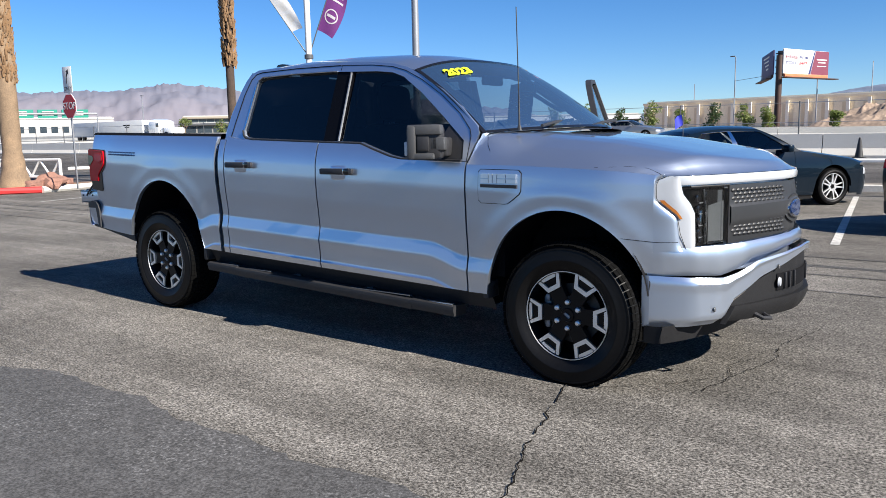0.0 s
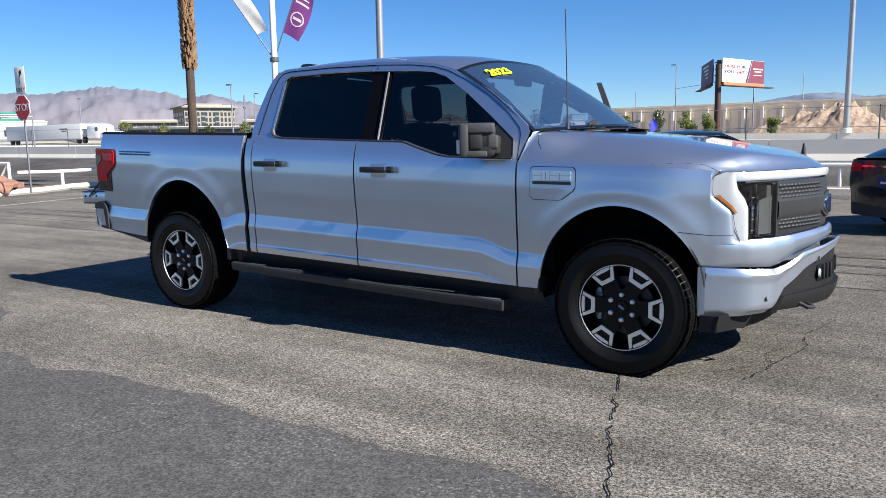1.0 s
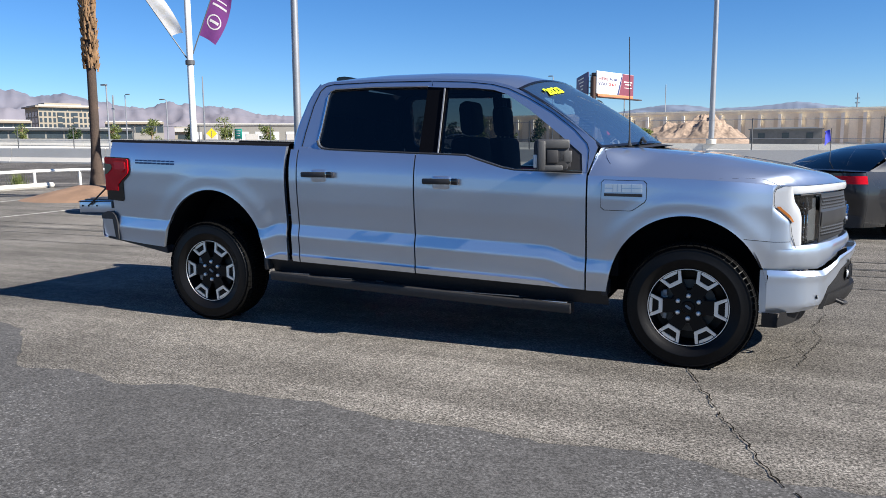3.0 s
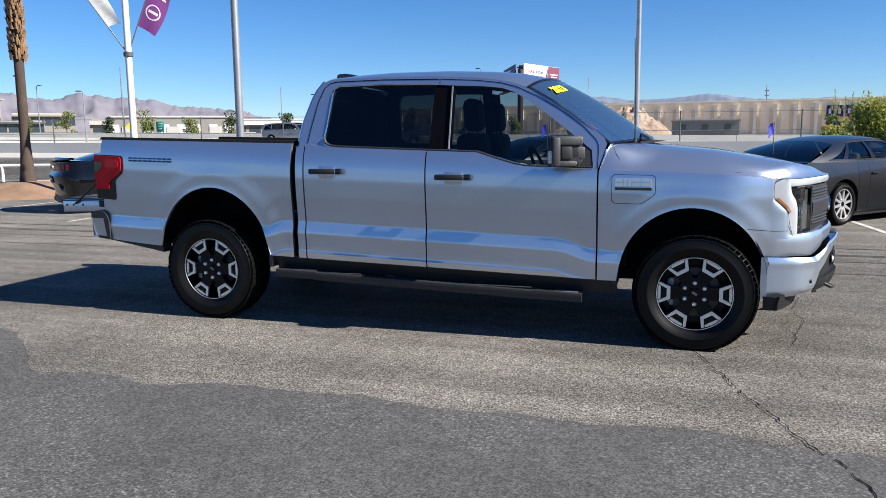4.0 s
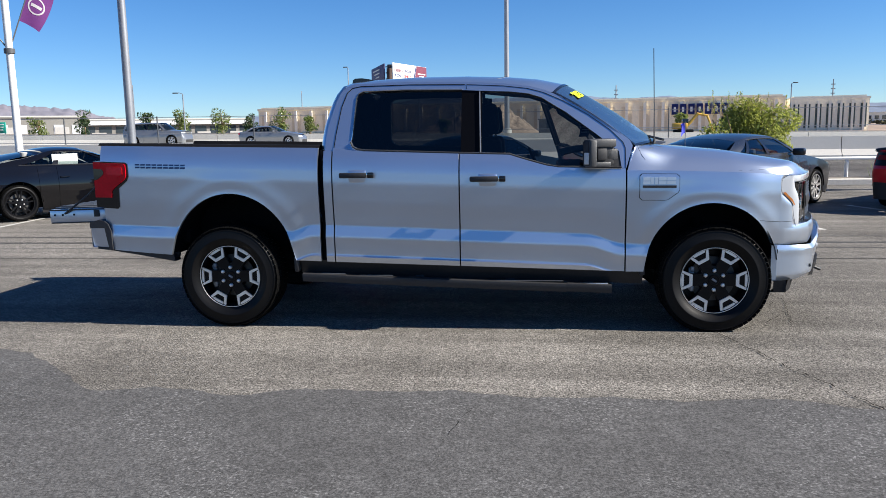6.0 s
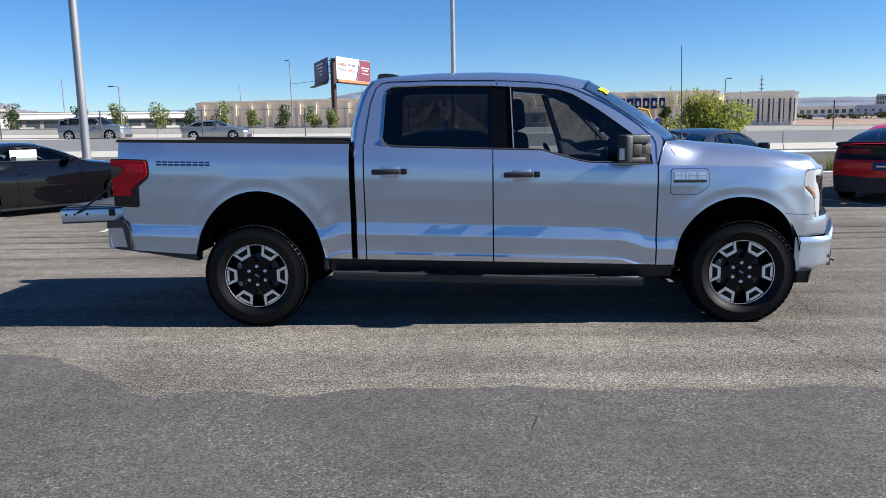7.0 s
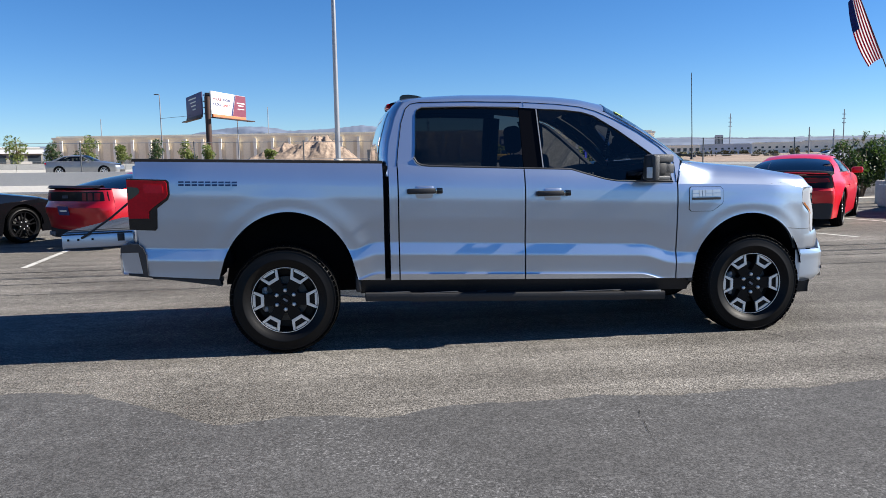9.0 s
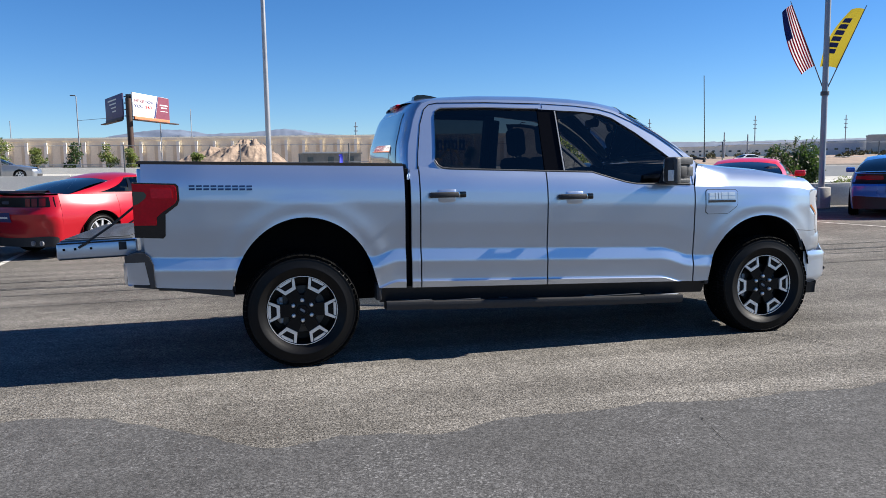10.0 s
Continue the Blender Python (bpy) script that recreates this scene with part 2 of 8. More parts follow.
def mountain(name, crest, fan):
    """Desert rock: dark crags above, paler rose gravel fans below, broken up by noise; both colours are tinted with
    distance haze.
    """
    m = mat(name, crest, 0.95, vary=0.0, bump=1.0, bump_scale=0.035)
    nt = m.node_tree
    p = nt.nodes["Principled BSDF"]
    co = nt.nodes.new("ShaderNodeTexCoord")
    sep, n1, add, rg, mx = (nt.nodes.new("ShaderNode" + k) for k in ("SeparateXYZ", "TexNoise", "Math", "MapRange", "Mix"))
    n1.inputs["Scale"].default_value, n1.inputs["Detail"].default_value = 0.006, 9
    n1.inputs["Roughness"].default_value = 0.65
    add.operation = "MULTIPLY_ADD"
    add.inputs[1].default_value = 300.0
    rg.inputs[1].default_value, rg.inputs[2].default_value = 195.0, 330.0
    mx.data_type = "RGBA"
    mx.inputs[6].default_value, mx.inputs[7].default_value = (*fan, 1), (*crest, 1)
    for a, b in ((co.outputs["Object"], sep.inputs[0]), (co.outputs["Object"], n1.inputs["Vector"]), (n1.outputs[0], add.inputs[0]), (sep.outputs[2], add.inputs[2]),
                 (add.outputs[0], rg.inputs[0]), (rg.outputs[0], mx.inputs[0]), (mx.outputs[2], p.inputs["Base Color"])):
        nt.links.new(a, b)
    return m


# distance haze is put into crest and fan as a blue-violet tint
HAZYROCK = mountain("desert_mountain", (0.118, 0.126, 0.168), (0.180, 0.166, 0.192))
# the far range gets its haze from a bluer base colour
HAZYROCKFAR = mat("far_mountain", (0.12, 0.15, 0.21), 1.0, vary=0.12, big=0.004, fine=0.02)
LOT = asphalt("old_asphalt", (0.150, 0.140, 0.126), streaks=0.2, blotch=0.2, stone=0.66, relief=0.9, grain=0.16, coarse=80, worn=0.17)
SEAL = asphalt("dark_asphalt", (0.078, 0.077, 0.077), streaks=0.05, blotch=0.10, stone=0.34, fleck=1.0, relief=0.5, grain=0.12, coarse=85)
ROAD = asphalt("street_asphalt", (0.085, 0.080, 0.076), streaks=0.1)
CRACK = mat("crack_black", (0.012, 0.011, 0.010), 1.0, vary=0.2, spec=0.02)


# ---------------------------------------------------------------- mesh tools
class Build:
    """Gathers vertices and faces of one part, then links it as one mesh object."""

    def __init__(self):
        self.v, self.f = [], []

    def add(self, verts, faces):
        n = len(self.v)
        self.v += [tuple(p) for p in verts]
        self.f += [tuple(i + n for i in f) for f in faces]
        return self

    def grid(self, fn, nu, nv, flip=False, close=False):
        """fn(u, v) with u, v in 0..1."""
        vs = [fn(i / nu, j / nv) for i in range(nu + 1) for j in range(nv + 1)]
        fs = []
        for i in range(nu):
            for j in range(nv):
                a = i * (nv + 1) + j
                q = (a, a + nv + 1, a + nv + 2, a + 1)
                fs.append(q[::-1] if flip else q)
        return self.add(vs, fs)

    def box(self, c, s, bevel=0.0, m=None):
        bm = bmesh.new()
        bmesh.ops.create_cube(bm, size=1.0)
        bmesh.ops.scale(bm, vec=s, verts=bm.verts)
        if bevel:
            bmesh.ops.bevel(bm, geom=bm.edges[:], offset=bevel, segments=2, affect="EDGES", profile=0.5)
        bmesh.ops.translate(bm, vec=c, verts=bm.verts)
        if m is not None:
            bmesh.ops.transform(bm, matrix=m, verts=bm.verts)
        bm.verts.index_update()
        self.add([v.co[:] for v in bm.verts], [[v.index for v in f.verts] for f in bm.faces])
        bm.free()
        return self

    def tube(self, pts, r, n=10, cap=True):
        """A round tube along points; r may be a list."""
        pts = [Vector(p) for p in pts]
        rs = r if isinstance(r, (list, tuple)) else [r] * len(pts)
        base = len(self.v)
        up = Vector((0.13, 0.31, 0.94))
        for i, p in enumerate(pts):
            d = (pts[min(i + 1, len(pts) - 1)] - pts[max(i - 1, 0)]).normalized()
            a = d.cross(up)
            if a.length < 1e-3:
                a = d.cross(Vector((1, 0, 0)))
            a.normalize()
            b = d.cross(a)
            for k in range(n):
                t = 2 * math.pi * k / n
                self.v.append(tuple(p + (a * math.cos(t) + b * math.sin(t)) * rs[i]))
        for i in range(len(pts) - 1):
            for k in range(n):
                a, b = base + i * n + k, base + i * n + (k + 1) % n
                self.f.append((a, b, b + n, a + n))
        if cap:
            self.f.append(tuple(base + k for k in range(n))[::-1])
            self.f.append(tuple(base + (len(pts) - 1) * n + k for k in range(n)))
        return self

    def prism(self, poly, fn, depth):
        """A flat outline (list of 2D points) mapped by fn(a, b, d) at d = 0 and d = depth, with walls."""
        n = len(poly)
        vs = [fn(a, b, 0.0) for a, b in poly] + [fn(a, b, depth) for a, b in poly]
        fs = [tuple(range(n)), tuple(range(2 * n - 1, n - 1, -1))]
        fs += [(i, i + n, (i + 1) % n + n, (i + 1) % n) for i in range(n)]
        return self.add(vs, fs)

    def lathe(self, prof, centre, axis="y", n=32, seg=None):
        """Turns (radius, along) pairs about an axis through centre."""
        base = len(self.v)
        for r, h in prof:
            for k in range(n):
                t = 2 * math.pi * k / n
                c, s = r * math.cos(t), r * math.sin(t)
                p = {"y": (c, h, s), "z": (c, s, h), "x": (h, c, s)}[axis]
                self.v.append(tuple(p[i] + centre[i] for i in range(3)))
        for i in range(len(prof) - 1):
            for k in range(n):
                a, b = base + i * n + k, base + i * n + (k + 1) % n
                self.f.append((a, b, b + n, a + n))
        return self

    def obj(self, name, material, parent=None, label="", smooth=30, weld=1e-5, m=None):
        me = bpy.data.meshes.new(name)
        bm = bmesh.new()
        vs = [bm.verts.new(p) for p in self.v]
        for f in self.f:
            try:
                bm.faces.new([vs[i] for i in f])
            except ValueError:
                pass
        if weld:
            bmesh.ops.remove_doubles(bm, verts=bm.verts, dist=weld)
            bmesh.ops.dissolve_degenerate(bm, edges=bm.edges, dist=weld)
        bmesh.ops.recalc_face_normals(bm, faces=bm.faces)
        if m is not None:
            bmesh.ops.transform(bm, matrix=m, verts=bm.verts)
        bm.to_mesh(me)
        bm.free()
        me.materials.append(material)
        if smooth:
            me.shade_smooth()
            me.set_sharp_from_angle(angle=radians(smooth))
        ob = new(name, me)
        if parent is not None:
            ob.parent = parent
        if label:
            ob["label"] = label
        return ob


def thing(name, label, category, group="", kind=""):
    return tagged(new(name), label, category, group, kind)


def smoothstep(a, b, x):
    t = min(max((x - a) / (b - a), 0.0), 1.0)
    return t * t * (3 - 2 * t)


def table(xs, ys):
    return lambda x: float(np.interp(x, xs, ys))


def lerp(a, b, t):
    return a + (b - a) * t


def skin(b, xs, levels, low, high, side, sign, thick=0.02):
    """A body panel: columns at xs, rows at levels(x), cut off below low(x) and above high(x); side(x, z) is its half width.
    Its edge is turned inwards by thick."""
    cols = []
    for x in xs:
        lo, hi = low(x), high(x)
        cols.append([(x, min(max(z, lo), hi)) for z in levels(x)])
    nv = len(cols[0])
    vs = [(x, sign * side(x, z), z) for col in cols for x, z in col]
    fs = [(i * nv + j, (i + 1) * nv + j, (i + 1) * nv + j + 1, i * nv + j + 1) for i in range(len(xs) - 1) for j in range(nv - 1)]
    b.add(vs, fs)
    ring = [(i, 0) for i in range(len(xs))] + [(len(xs) - 1, j) for j in range(1, nv)]
    ring += [(i, nv - 1) for i in range(len(xs) - 2, -1, -1)] + [(0, j) for j in range(nv - 2, 0, -1)]
    out = [vs[i * nv + j] for i, j in ring]
    inn = [(x, y - sign * thick, z) for x, y, z in out]
    n = len(out)
    b.add(out + inn, [(k, (k + 1) % n, (k + 1) % n + n, k + n) for k in range(n)])
    return b


def wheel(parent, x, y, z, sign, R, rim, width, style, tyre_mat=None, dish=0.03):
    """A road wheel under a car: tyre with tread blocks, rim, spokes, hub and nuts. sign: -1 when it faces -y."""
    w = width
    o = sign * w / 2
    hub = new("wheel")
    hub.parent = parent
    hub.location = (x, y, z)
    s = sign
    wall = R - rim
    half = [(rim * 0.97, 0.36), (rim + 0.004, 0.435), (rim + 0.008, 0.452), (rim + 0.13 * wall, 0.462), (rim + 0.15 * wall, 0.480), (rim + 0.34 * wall, 0.515), (rim + 0.36 * wall, 0.524), (rim + 0.40 * wall, 0.524), (rim + 0.42 * wall, 0.517),
            (rim + 0.60 * wall, 0.512), (R - 0.046, 0.498), (R - 0.044, 0.506), (R - 0.038, 0.505), (R - 0.036, 0.488), (R - 0.016, 0.44), (R - 0.008, 0.36)]
    prof = [(r_, -h_ * w) for r_, h_ in half] + [(r_, h_ * w) for r_, h_ in half[::-1]]
    tb = Build().lathe(prof, (0, 0, 0), "y", 64)
    tb.v = [(a, b_, max(c, 0.002 - z)) for a, b_, c in tb.v]
    tb.obj("tyre", tyre_mat or RUBBER, hub, smooth=50)
    t = Build()
    n = 60
    for row, (c, half) in enumerate(((-0.37, 0.065), (-0.2, 0.08), (0.0, 0.08), (0.2, 0.08), (0.37, 0.065))):
        for k in range(n):
            a = 2 * math.pi * (k + 0.5 * (row % 2)) / n
            da = 2 * math.pi / n * 0.43
            ro, ri = R, R - 0.016
            if abs(c) > 0.3:
                ro -= 0.008
            vs = []
            for rr in (ri, ro):
                for ang, yy in ((a - da, c - half), (a + da, c - half), (a + da, c + half), (a - da, c + half)):
                    vs.append((rr * math.cos(ang), yy * w, rr * math.sin(ang)))
            t.add(vs, [(4, 5, 6, 7), (0, 1, 5, 4), (1, 2, 6, 5), (2, 3, 7, 6), (3, 0, 4, 7)])
    # shoulder lugs that run down on to the sidewall
    for k in range(n):
        a, da = 2 * math.pi * k / n, 2 * math.pi / n * 0.43
        deep = 0.019 if k % 2 else 0.016
        for e in (-1, 1):
            ring = [(R - 0.007, 0.40), (R - 0.012, 0.452), (R - deep, 0.502)]
            vs = [(r_ * math.cos(q), e * h_ * w, r_ * math.sin(q)) for r_, h_ in ring for q in (a - da, a + da)]
            vs += [((r_ - 0.012) * math.cos(q), e * (h_ - 0.03) * w, (r_ - 0.012) * math.sin(q)) for r_, h_ in ring for q in (a - da, a + da)]
            t.add(vs, [(0, 1, 3, 2), (2, 3, 5, 4), (0, 2, 8, 6), (2, 4, 10, 8), (1, 3, 9, 7), (3, 5, 11, 9), (4, 5, 11, 10)])
    t.v = [(a, b_, max(c, 0.001 - z)) for a, b_, c in t.v]
    tagged(t.obj("tread", TREAD, hub, smooth=0, weld=0), kind="stuff")
    f = lambda d: s * (w * 0.40 - d)  # noqa: E731
    dark = Build().lathe([(rim * 0.99, f(-0.012)), (rim * 0.93, f(0.02)), (rim * 0.9, f(0.11)), (0.06, f(0.12))], (0, 0, 0), "y", 48)
    dark.obj("barrel", RIMBLACK, hub)
    Build().lathe([(rim * 0.68, f(0.085)), (rim * 0.68, f(0.075)), (rim * 0.4, f(0.072)), (rim * 0.4, f(0.09))], (0, 0, 0), "y", 40).obj("brake_disc", mat_brake, hub)
    lip_in = 0.984 if style["kind"] == "bracket" else 0.955
    Build().lathe([(rim * 1.0, f(-0.004)), (rim * 1.0, f(-0.012)), (rim * lip_in, f(-0.012)), (rim * (lip_in - 0.01), f(0.004))], (0, 0, 0), "y", 56).obj("rim_lip", style["lip"], hub)
    if style["kind"] == "bracket":
        cal = Build()
        for e in (-1, 1):
            cal.box((-0.60 * rim, f(0.062), e * 0.30 * rim), (0.030, 0.02, 0.042), 0.008)
        cal.box((-0.62 * rim, f(0.075), 0), (0.045, 0.03, 0.17), 0.012).obj("brake_caliper", STEEL, hub, "grey brake caliper")
        Build().box((0, f(0.003), 0), (0.040, 0.004, 0.016), 0.006, Matrix.Rotation(radians(35), 4, "Y")).obj("hub_emblem", STEEL, hub)

    def flat(poly, ang, d0, d1, bld):
        c, sn = math.cos(ang), math.sin(ang)
        bld.prism(poly, lambda a, b_, d: (a * c - b_ * sn, f(d0 + d), a * sn + b_ * c), d1 - d0)

    spokes = style["n"]
    sp = Build()
    br = Build()
    for k in range(spokes):
        a0 = style["a0"] + 2 * math.pi * k / spokes
        if style["kind"] == "bracket":
            # black spoke under each machined bracket; the bracket is a trapezoid loop open in its middle
            flat([(0.05, -0.040), (rim * 0.62, -0.046), (rim * 0.97, -0.066), (rim * 0.97, 0.066), (rim * 0.62, 0.046), (0.05, 0.040)], a0, 0.014, 0.05, sp)
            q = [((rim * 0.965, rim * 0.315), (rim * 0.980, rim * 0.245)), ((rim * 0.63, rim * 0.170), (rim * 0.725, rim * 0.118)), ((rim * 0.63, -rim * 0.170), (rim * 0.725, -rim * 0.118)), ((rim * 0.965, -rim * 0.315), (rim * 0.980, -rim * 0.245))]
            ub, ob_ = Build(), Build()
            for i in range(3):
                flat([q[i][0], q[i + 1][0], q[i + 1][1], q[i][1]], a0, 0.0, 0.016, ub)
            ub.obj("spoke_face", style["face"], hub, smooth=20)
            flat([(rim * 0.975, rim * 0.222), (rim * 1.0, rim * 0.10), (rim * 1.0, -rim * 0.10), (rim * 0.975, -rim * 0.222), (rim * 0.885, -rim * 0.172), (rim * 0.885, rim * 0.172)], a0, 0.001, 0.016, ob_)
            ob_.obj("rim_insert", style["face"], hub, smooth=20)
        else:
            for e in ((-1, 1) if style["kind"] == "twin" else (0,)):
                wv = 0.014 if style["kind"] == "twin" else 0.022
                o1, o2 = e * 0.012, e * 0.045
                flat([(0.04, o1 - wv), (rim * 0.96, o2 - wv * 0.8), (rim * 0.96, o2 + wv * 0.8), (0.04, o1 + wv)], a0, 0.0, 0.03, br)
    if sp.v:
        sp.obj("spoke", RIMBLACK, hub, smooth=20)
    if br.v:
        br.obj("spoke_face", style["face"], hub, smooth=20)
    Build().lathe([(0.0, f(0.005)), (0.036, f(0.004)), (0.04, f(0.012)), (0.105, f(0.02)), (0.115, f(0.06))], (0, 0, 0), "y", 28).obj("hub_cap", RIMBLACK, hub)
    for k in range(style["nuts"]):
        a = style["a0"] + 2 * math.pi * (k + 0.5) / style["nuts"]
        Build().lathe([(0.0, f(-0.008)), (0.010, f(-0.006)), (0.015, f(0.0)), (0.016, f(0.03))], (0.072 * math.cos(a), 0, 0.072 * math.sin(a)), "y", 8).obj("wheel_nut", ALU, hub)
    return hub


mat_brake = mat("brake_iron", (0.06, 0.06, 0.06), 0.45, 0.7, vary=0.15)
TRUCK_RIM = {"kind": "bracket", "n": 6, "a0": 0.0, "lip": ALU, "face": ALU, "nuts": 6}


# ---------------------------------------------------------------- the pickup truck
AX_F = 3.696
PROF_Z = [0.30, 0.40, 0.47, 0.515, 0.530, 0.542, 0.60, 0.675, 0.690, 0.768, 0.780, 0.86, 0.95, 1.10, 1.20, 1.28, 1.34, 1.42, 1.50]
PROF_Y = [0.925, 0.940, 0.950, 0.961, 0.966, 0.960, 0.961, 0.969, 0.968, 0.951, 0.952, 0.958, 0.968, 0.977, 0.971, 0.953, 0.930, 0.893, 0.850]


def rake(x):
    return 0.037 * (x - 1.8)


def drop(x):
    """How far the side's lower crease runs below its middle height, near the wheels."""
    return -0.062 * smoothstep(2.76, 3.04, x) - 0.055 * smoothstep(0.70, 0.50, x)


ARCH = ((0.035, 0.50, 0.50, 0.557), (3.662, 0.47, 0.468, 0.487))


def arch_rho(x, z):
    return [math.hypot((x - cx) / a, (z - cz) / b) for cx, cz, a, b in ARCH]


def truck_side(x, z):
    zz = z + rake(x)
    w = 1.0 - smoothstep(0.80, 1.05, zz)
    y = float(np.interp(zz - drop(x) * w, PROF_Z, PROF_Y))
    for r, proud in zip(arch_rho(x, z), (0.006, 0.009)):
        lip = 1.0 if r < 1.17 else max(0.0, (1.36 - r) / 0.19) ** 1.6
        y += proud * lip * smoothstep(0.55, 0.80, z) + 0.003 * (1 - smoothstep(1.0, 1.03, r))
    y -= 0.088 * smoothstep(3.80, 4.25, x) ** 1.5 + 0.03 * smoothstep(-0.6, -1.1, x)
    return y


def truck_levels(x):
    base = [0.30, 0.36, 0.42, 0.47, 0.515, 0.524, 0.530, 0.536, 0.542, 0.552, 0.60, 0.64, 0.668, 0.675, 0.690, 0.70, 0.73, 0.76, 0.768, 0.780, 0.79, 0.82, 0.84, 0.86, 0.88, 0.90, 0.925, 0.95, 0.975, 1.0, 1.018, 1.036,
            1.054, 1.072, 1.09, 1.11, 1.13, 1.15, 1.175, 1.20, 1.24, 1.28, 1.31, 1.34, 1.37, 1.40, 1.42, 1.46, 1.50]
    return [z - rake(x) + drop(x) * (1.0 - smoothstep(0.80, 1.05, z)) for z in base]


def arch_low(x, floor):
    z = floor
    for cx, cz, a, b in ARCH:
        if abs(x - cx) < a:
            z = max(z, cz + b * math.sqrt(1 - ((x - cx) / a) ** 2))
    return z


rail = table([-1.05, 0.76], [1.440, 1.395])
bed_floor = table([-1.05, -0.95, -0.45, 0.50, 0.76], [0.66, 0.612, 0.575, 0.535, 0.523])
belt = table([0.86, 0.98, 1.07, 1.84, 2.20, 2.30, 2.47, 2.56, 3.05], [1.395, 1.375, 1.365, 1.335, 1.322, 1.290, 1.240, 1.226, 1.212])
sill = table([0.79, 3.06], [0.522, 0.452])
fender_top = table([3.05, 3.45, 3.80, 4.00, 4.16], [1.198, 1.190, 1.176, 1.164, 1.145])


def frame_y(z):
    """Half width of the cab's upright side above the belt."""
    return 0.885 - (z - 1.39) * 0.363


def columns(a, b, step):
    n = max(2, int(round((b - a) / step)))
    return [lerp(a, b, i / n) for i in range(n + 1)]


truck = thing("pickup_truck", "silver-blue crew-cab pickup truck with lowered tailgate and one open door", "pickup truck")


def truck_panel(name, xs, low, high, sign, label="", m=None):
    return skin(Build(), xs, truck_levels, low, high, truck_side, sign, 0.03).obj(name, PAINT, truck, label, smooth=40, m=m)


DOOR_OPEN = Matrix.Translation((3.05, 0.93, 0)) @ Matrix.Rotation(radians(-71), 4, "Z") @ Matrix.Translation((-3.05, -0.93, 0))
rear_win = [(0.992, 1.437), (0.998, 1.50), (1.018, 1.765), (1.032, 1.798), (1.07, 1.817), (1.40, 1.822), (1.84, 1.812), (1.84, 1.347), (1.10, 1.378), (1.04, 1.386), (1.008, 1.405)]
front_win = [(1.985, 1.345), (1.985, 1.803), (2.20, 1.792), (2.34, 1.775), (2.44, 1.742), (2.62, 1.628), (2.83, 1.470), (3.00, 1.335), (3.015, 1.225), (2.56, 1.236), (2.47, 1.252), (2.30, 1.302), (2.20, 1.334)]
frame_out = [(0.79, 1.36), (0.792, 1.45), (0.808, 1.56), (0.86, 1.735), (0.895, 1.81), (0.935, 1.855), (1.00, 1.878), (1.43, 1.884), (1.86, 1.874), (2.15, 1.856), (2.34, 1.832), (2.46, 1.80),
             (2.60, 1.738), (2.78, 1.640), (2.94, 1.530), (3.08, 1.415), (3.10, 1.375), (3.05, 1.215), (2.56, 1.222), (2.45, 1.240), (2.30, 1.288), (2.20, 1.318), (1.84, 1.331), (1.07, 1.361), (0.94, 1.372)]


def flat_fill(outer, holes, fn):
    """Fills a 2D outline with holes and maps it by fn(a, b)."""
    bm = bmesh.new()
    edges = []
    for loop in (outer, *holes):
        vs = [bm.verts.new((a, b, 0)) for a, b in loop]
        edges += [bm.edges.new((vs[i], vs[(i + 1) % len(vs)])) for i in range(len(vs))]
    bmesh.ops.triangle_fill(bm, use_beauty=True, use_dissolve=False, edges=edges)
    bm.verts.index_update()
    v, f = [fn(p.co.x, p.co.y) for p in bm.verts], [[p.index for p in q.verts] for q in bm.faces]
    bm.free()
    return v, f


def plate(outer, holes, fn, depth, sign):
    """A flat plate in the cab's side plane, with holes and turned edges."""
    b = Build()
    b.add(*flat_fill(outer, holes, lambda a, c: fn(a, c, 0.0)))
    for loop in (outer, *holes):
        n = len(loop)
        b.add([fn(a, c, 0.0) for a, c in loop] + [fn(a, c, depth) for a, c in loop], [(k, (k + 1) % n, (k + 1) % n + n, k + n) for k in range(n)])
    return b


def on_frame(sign, off=0.0):
    return lambda a, c, d: (a, sign * (frame_y(c) + off - d), c)


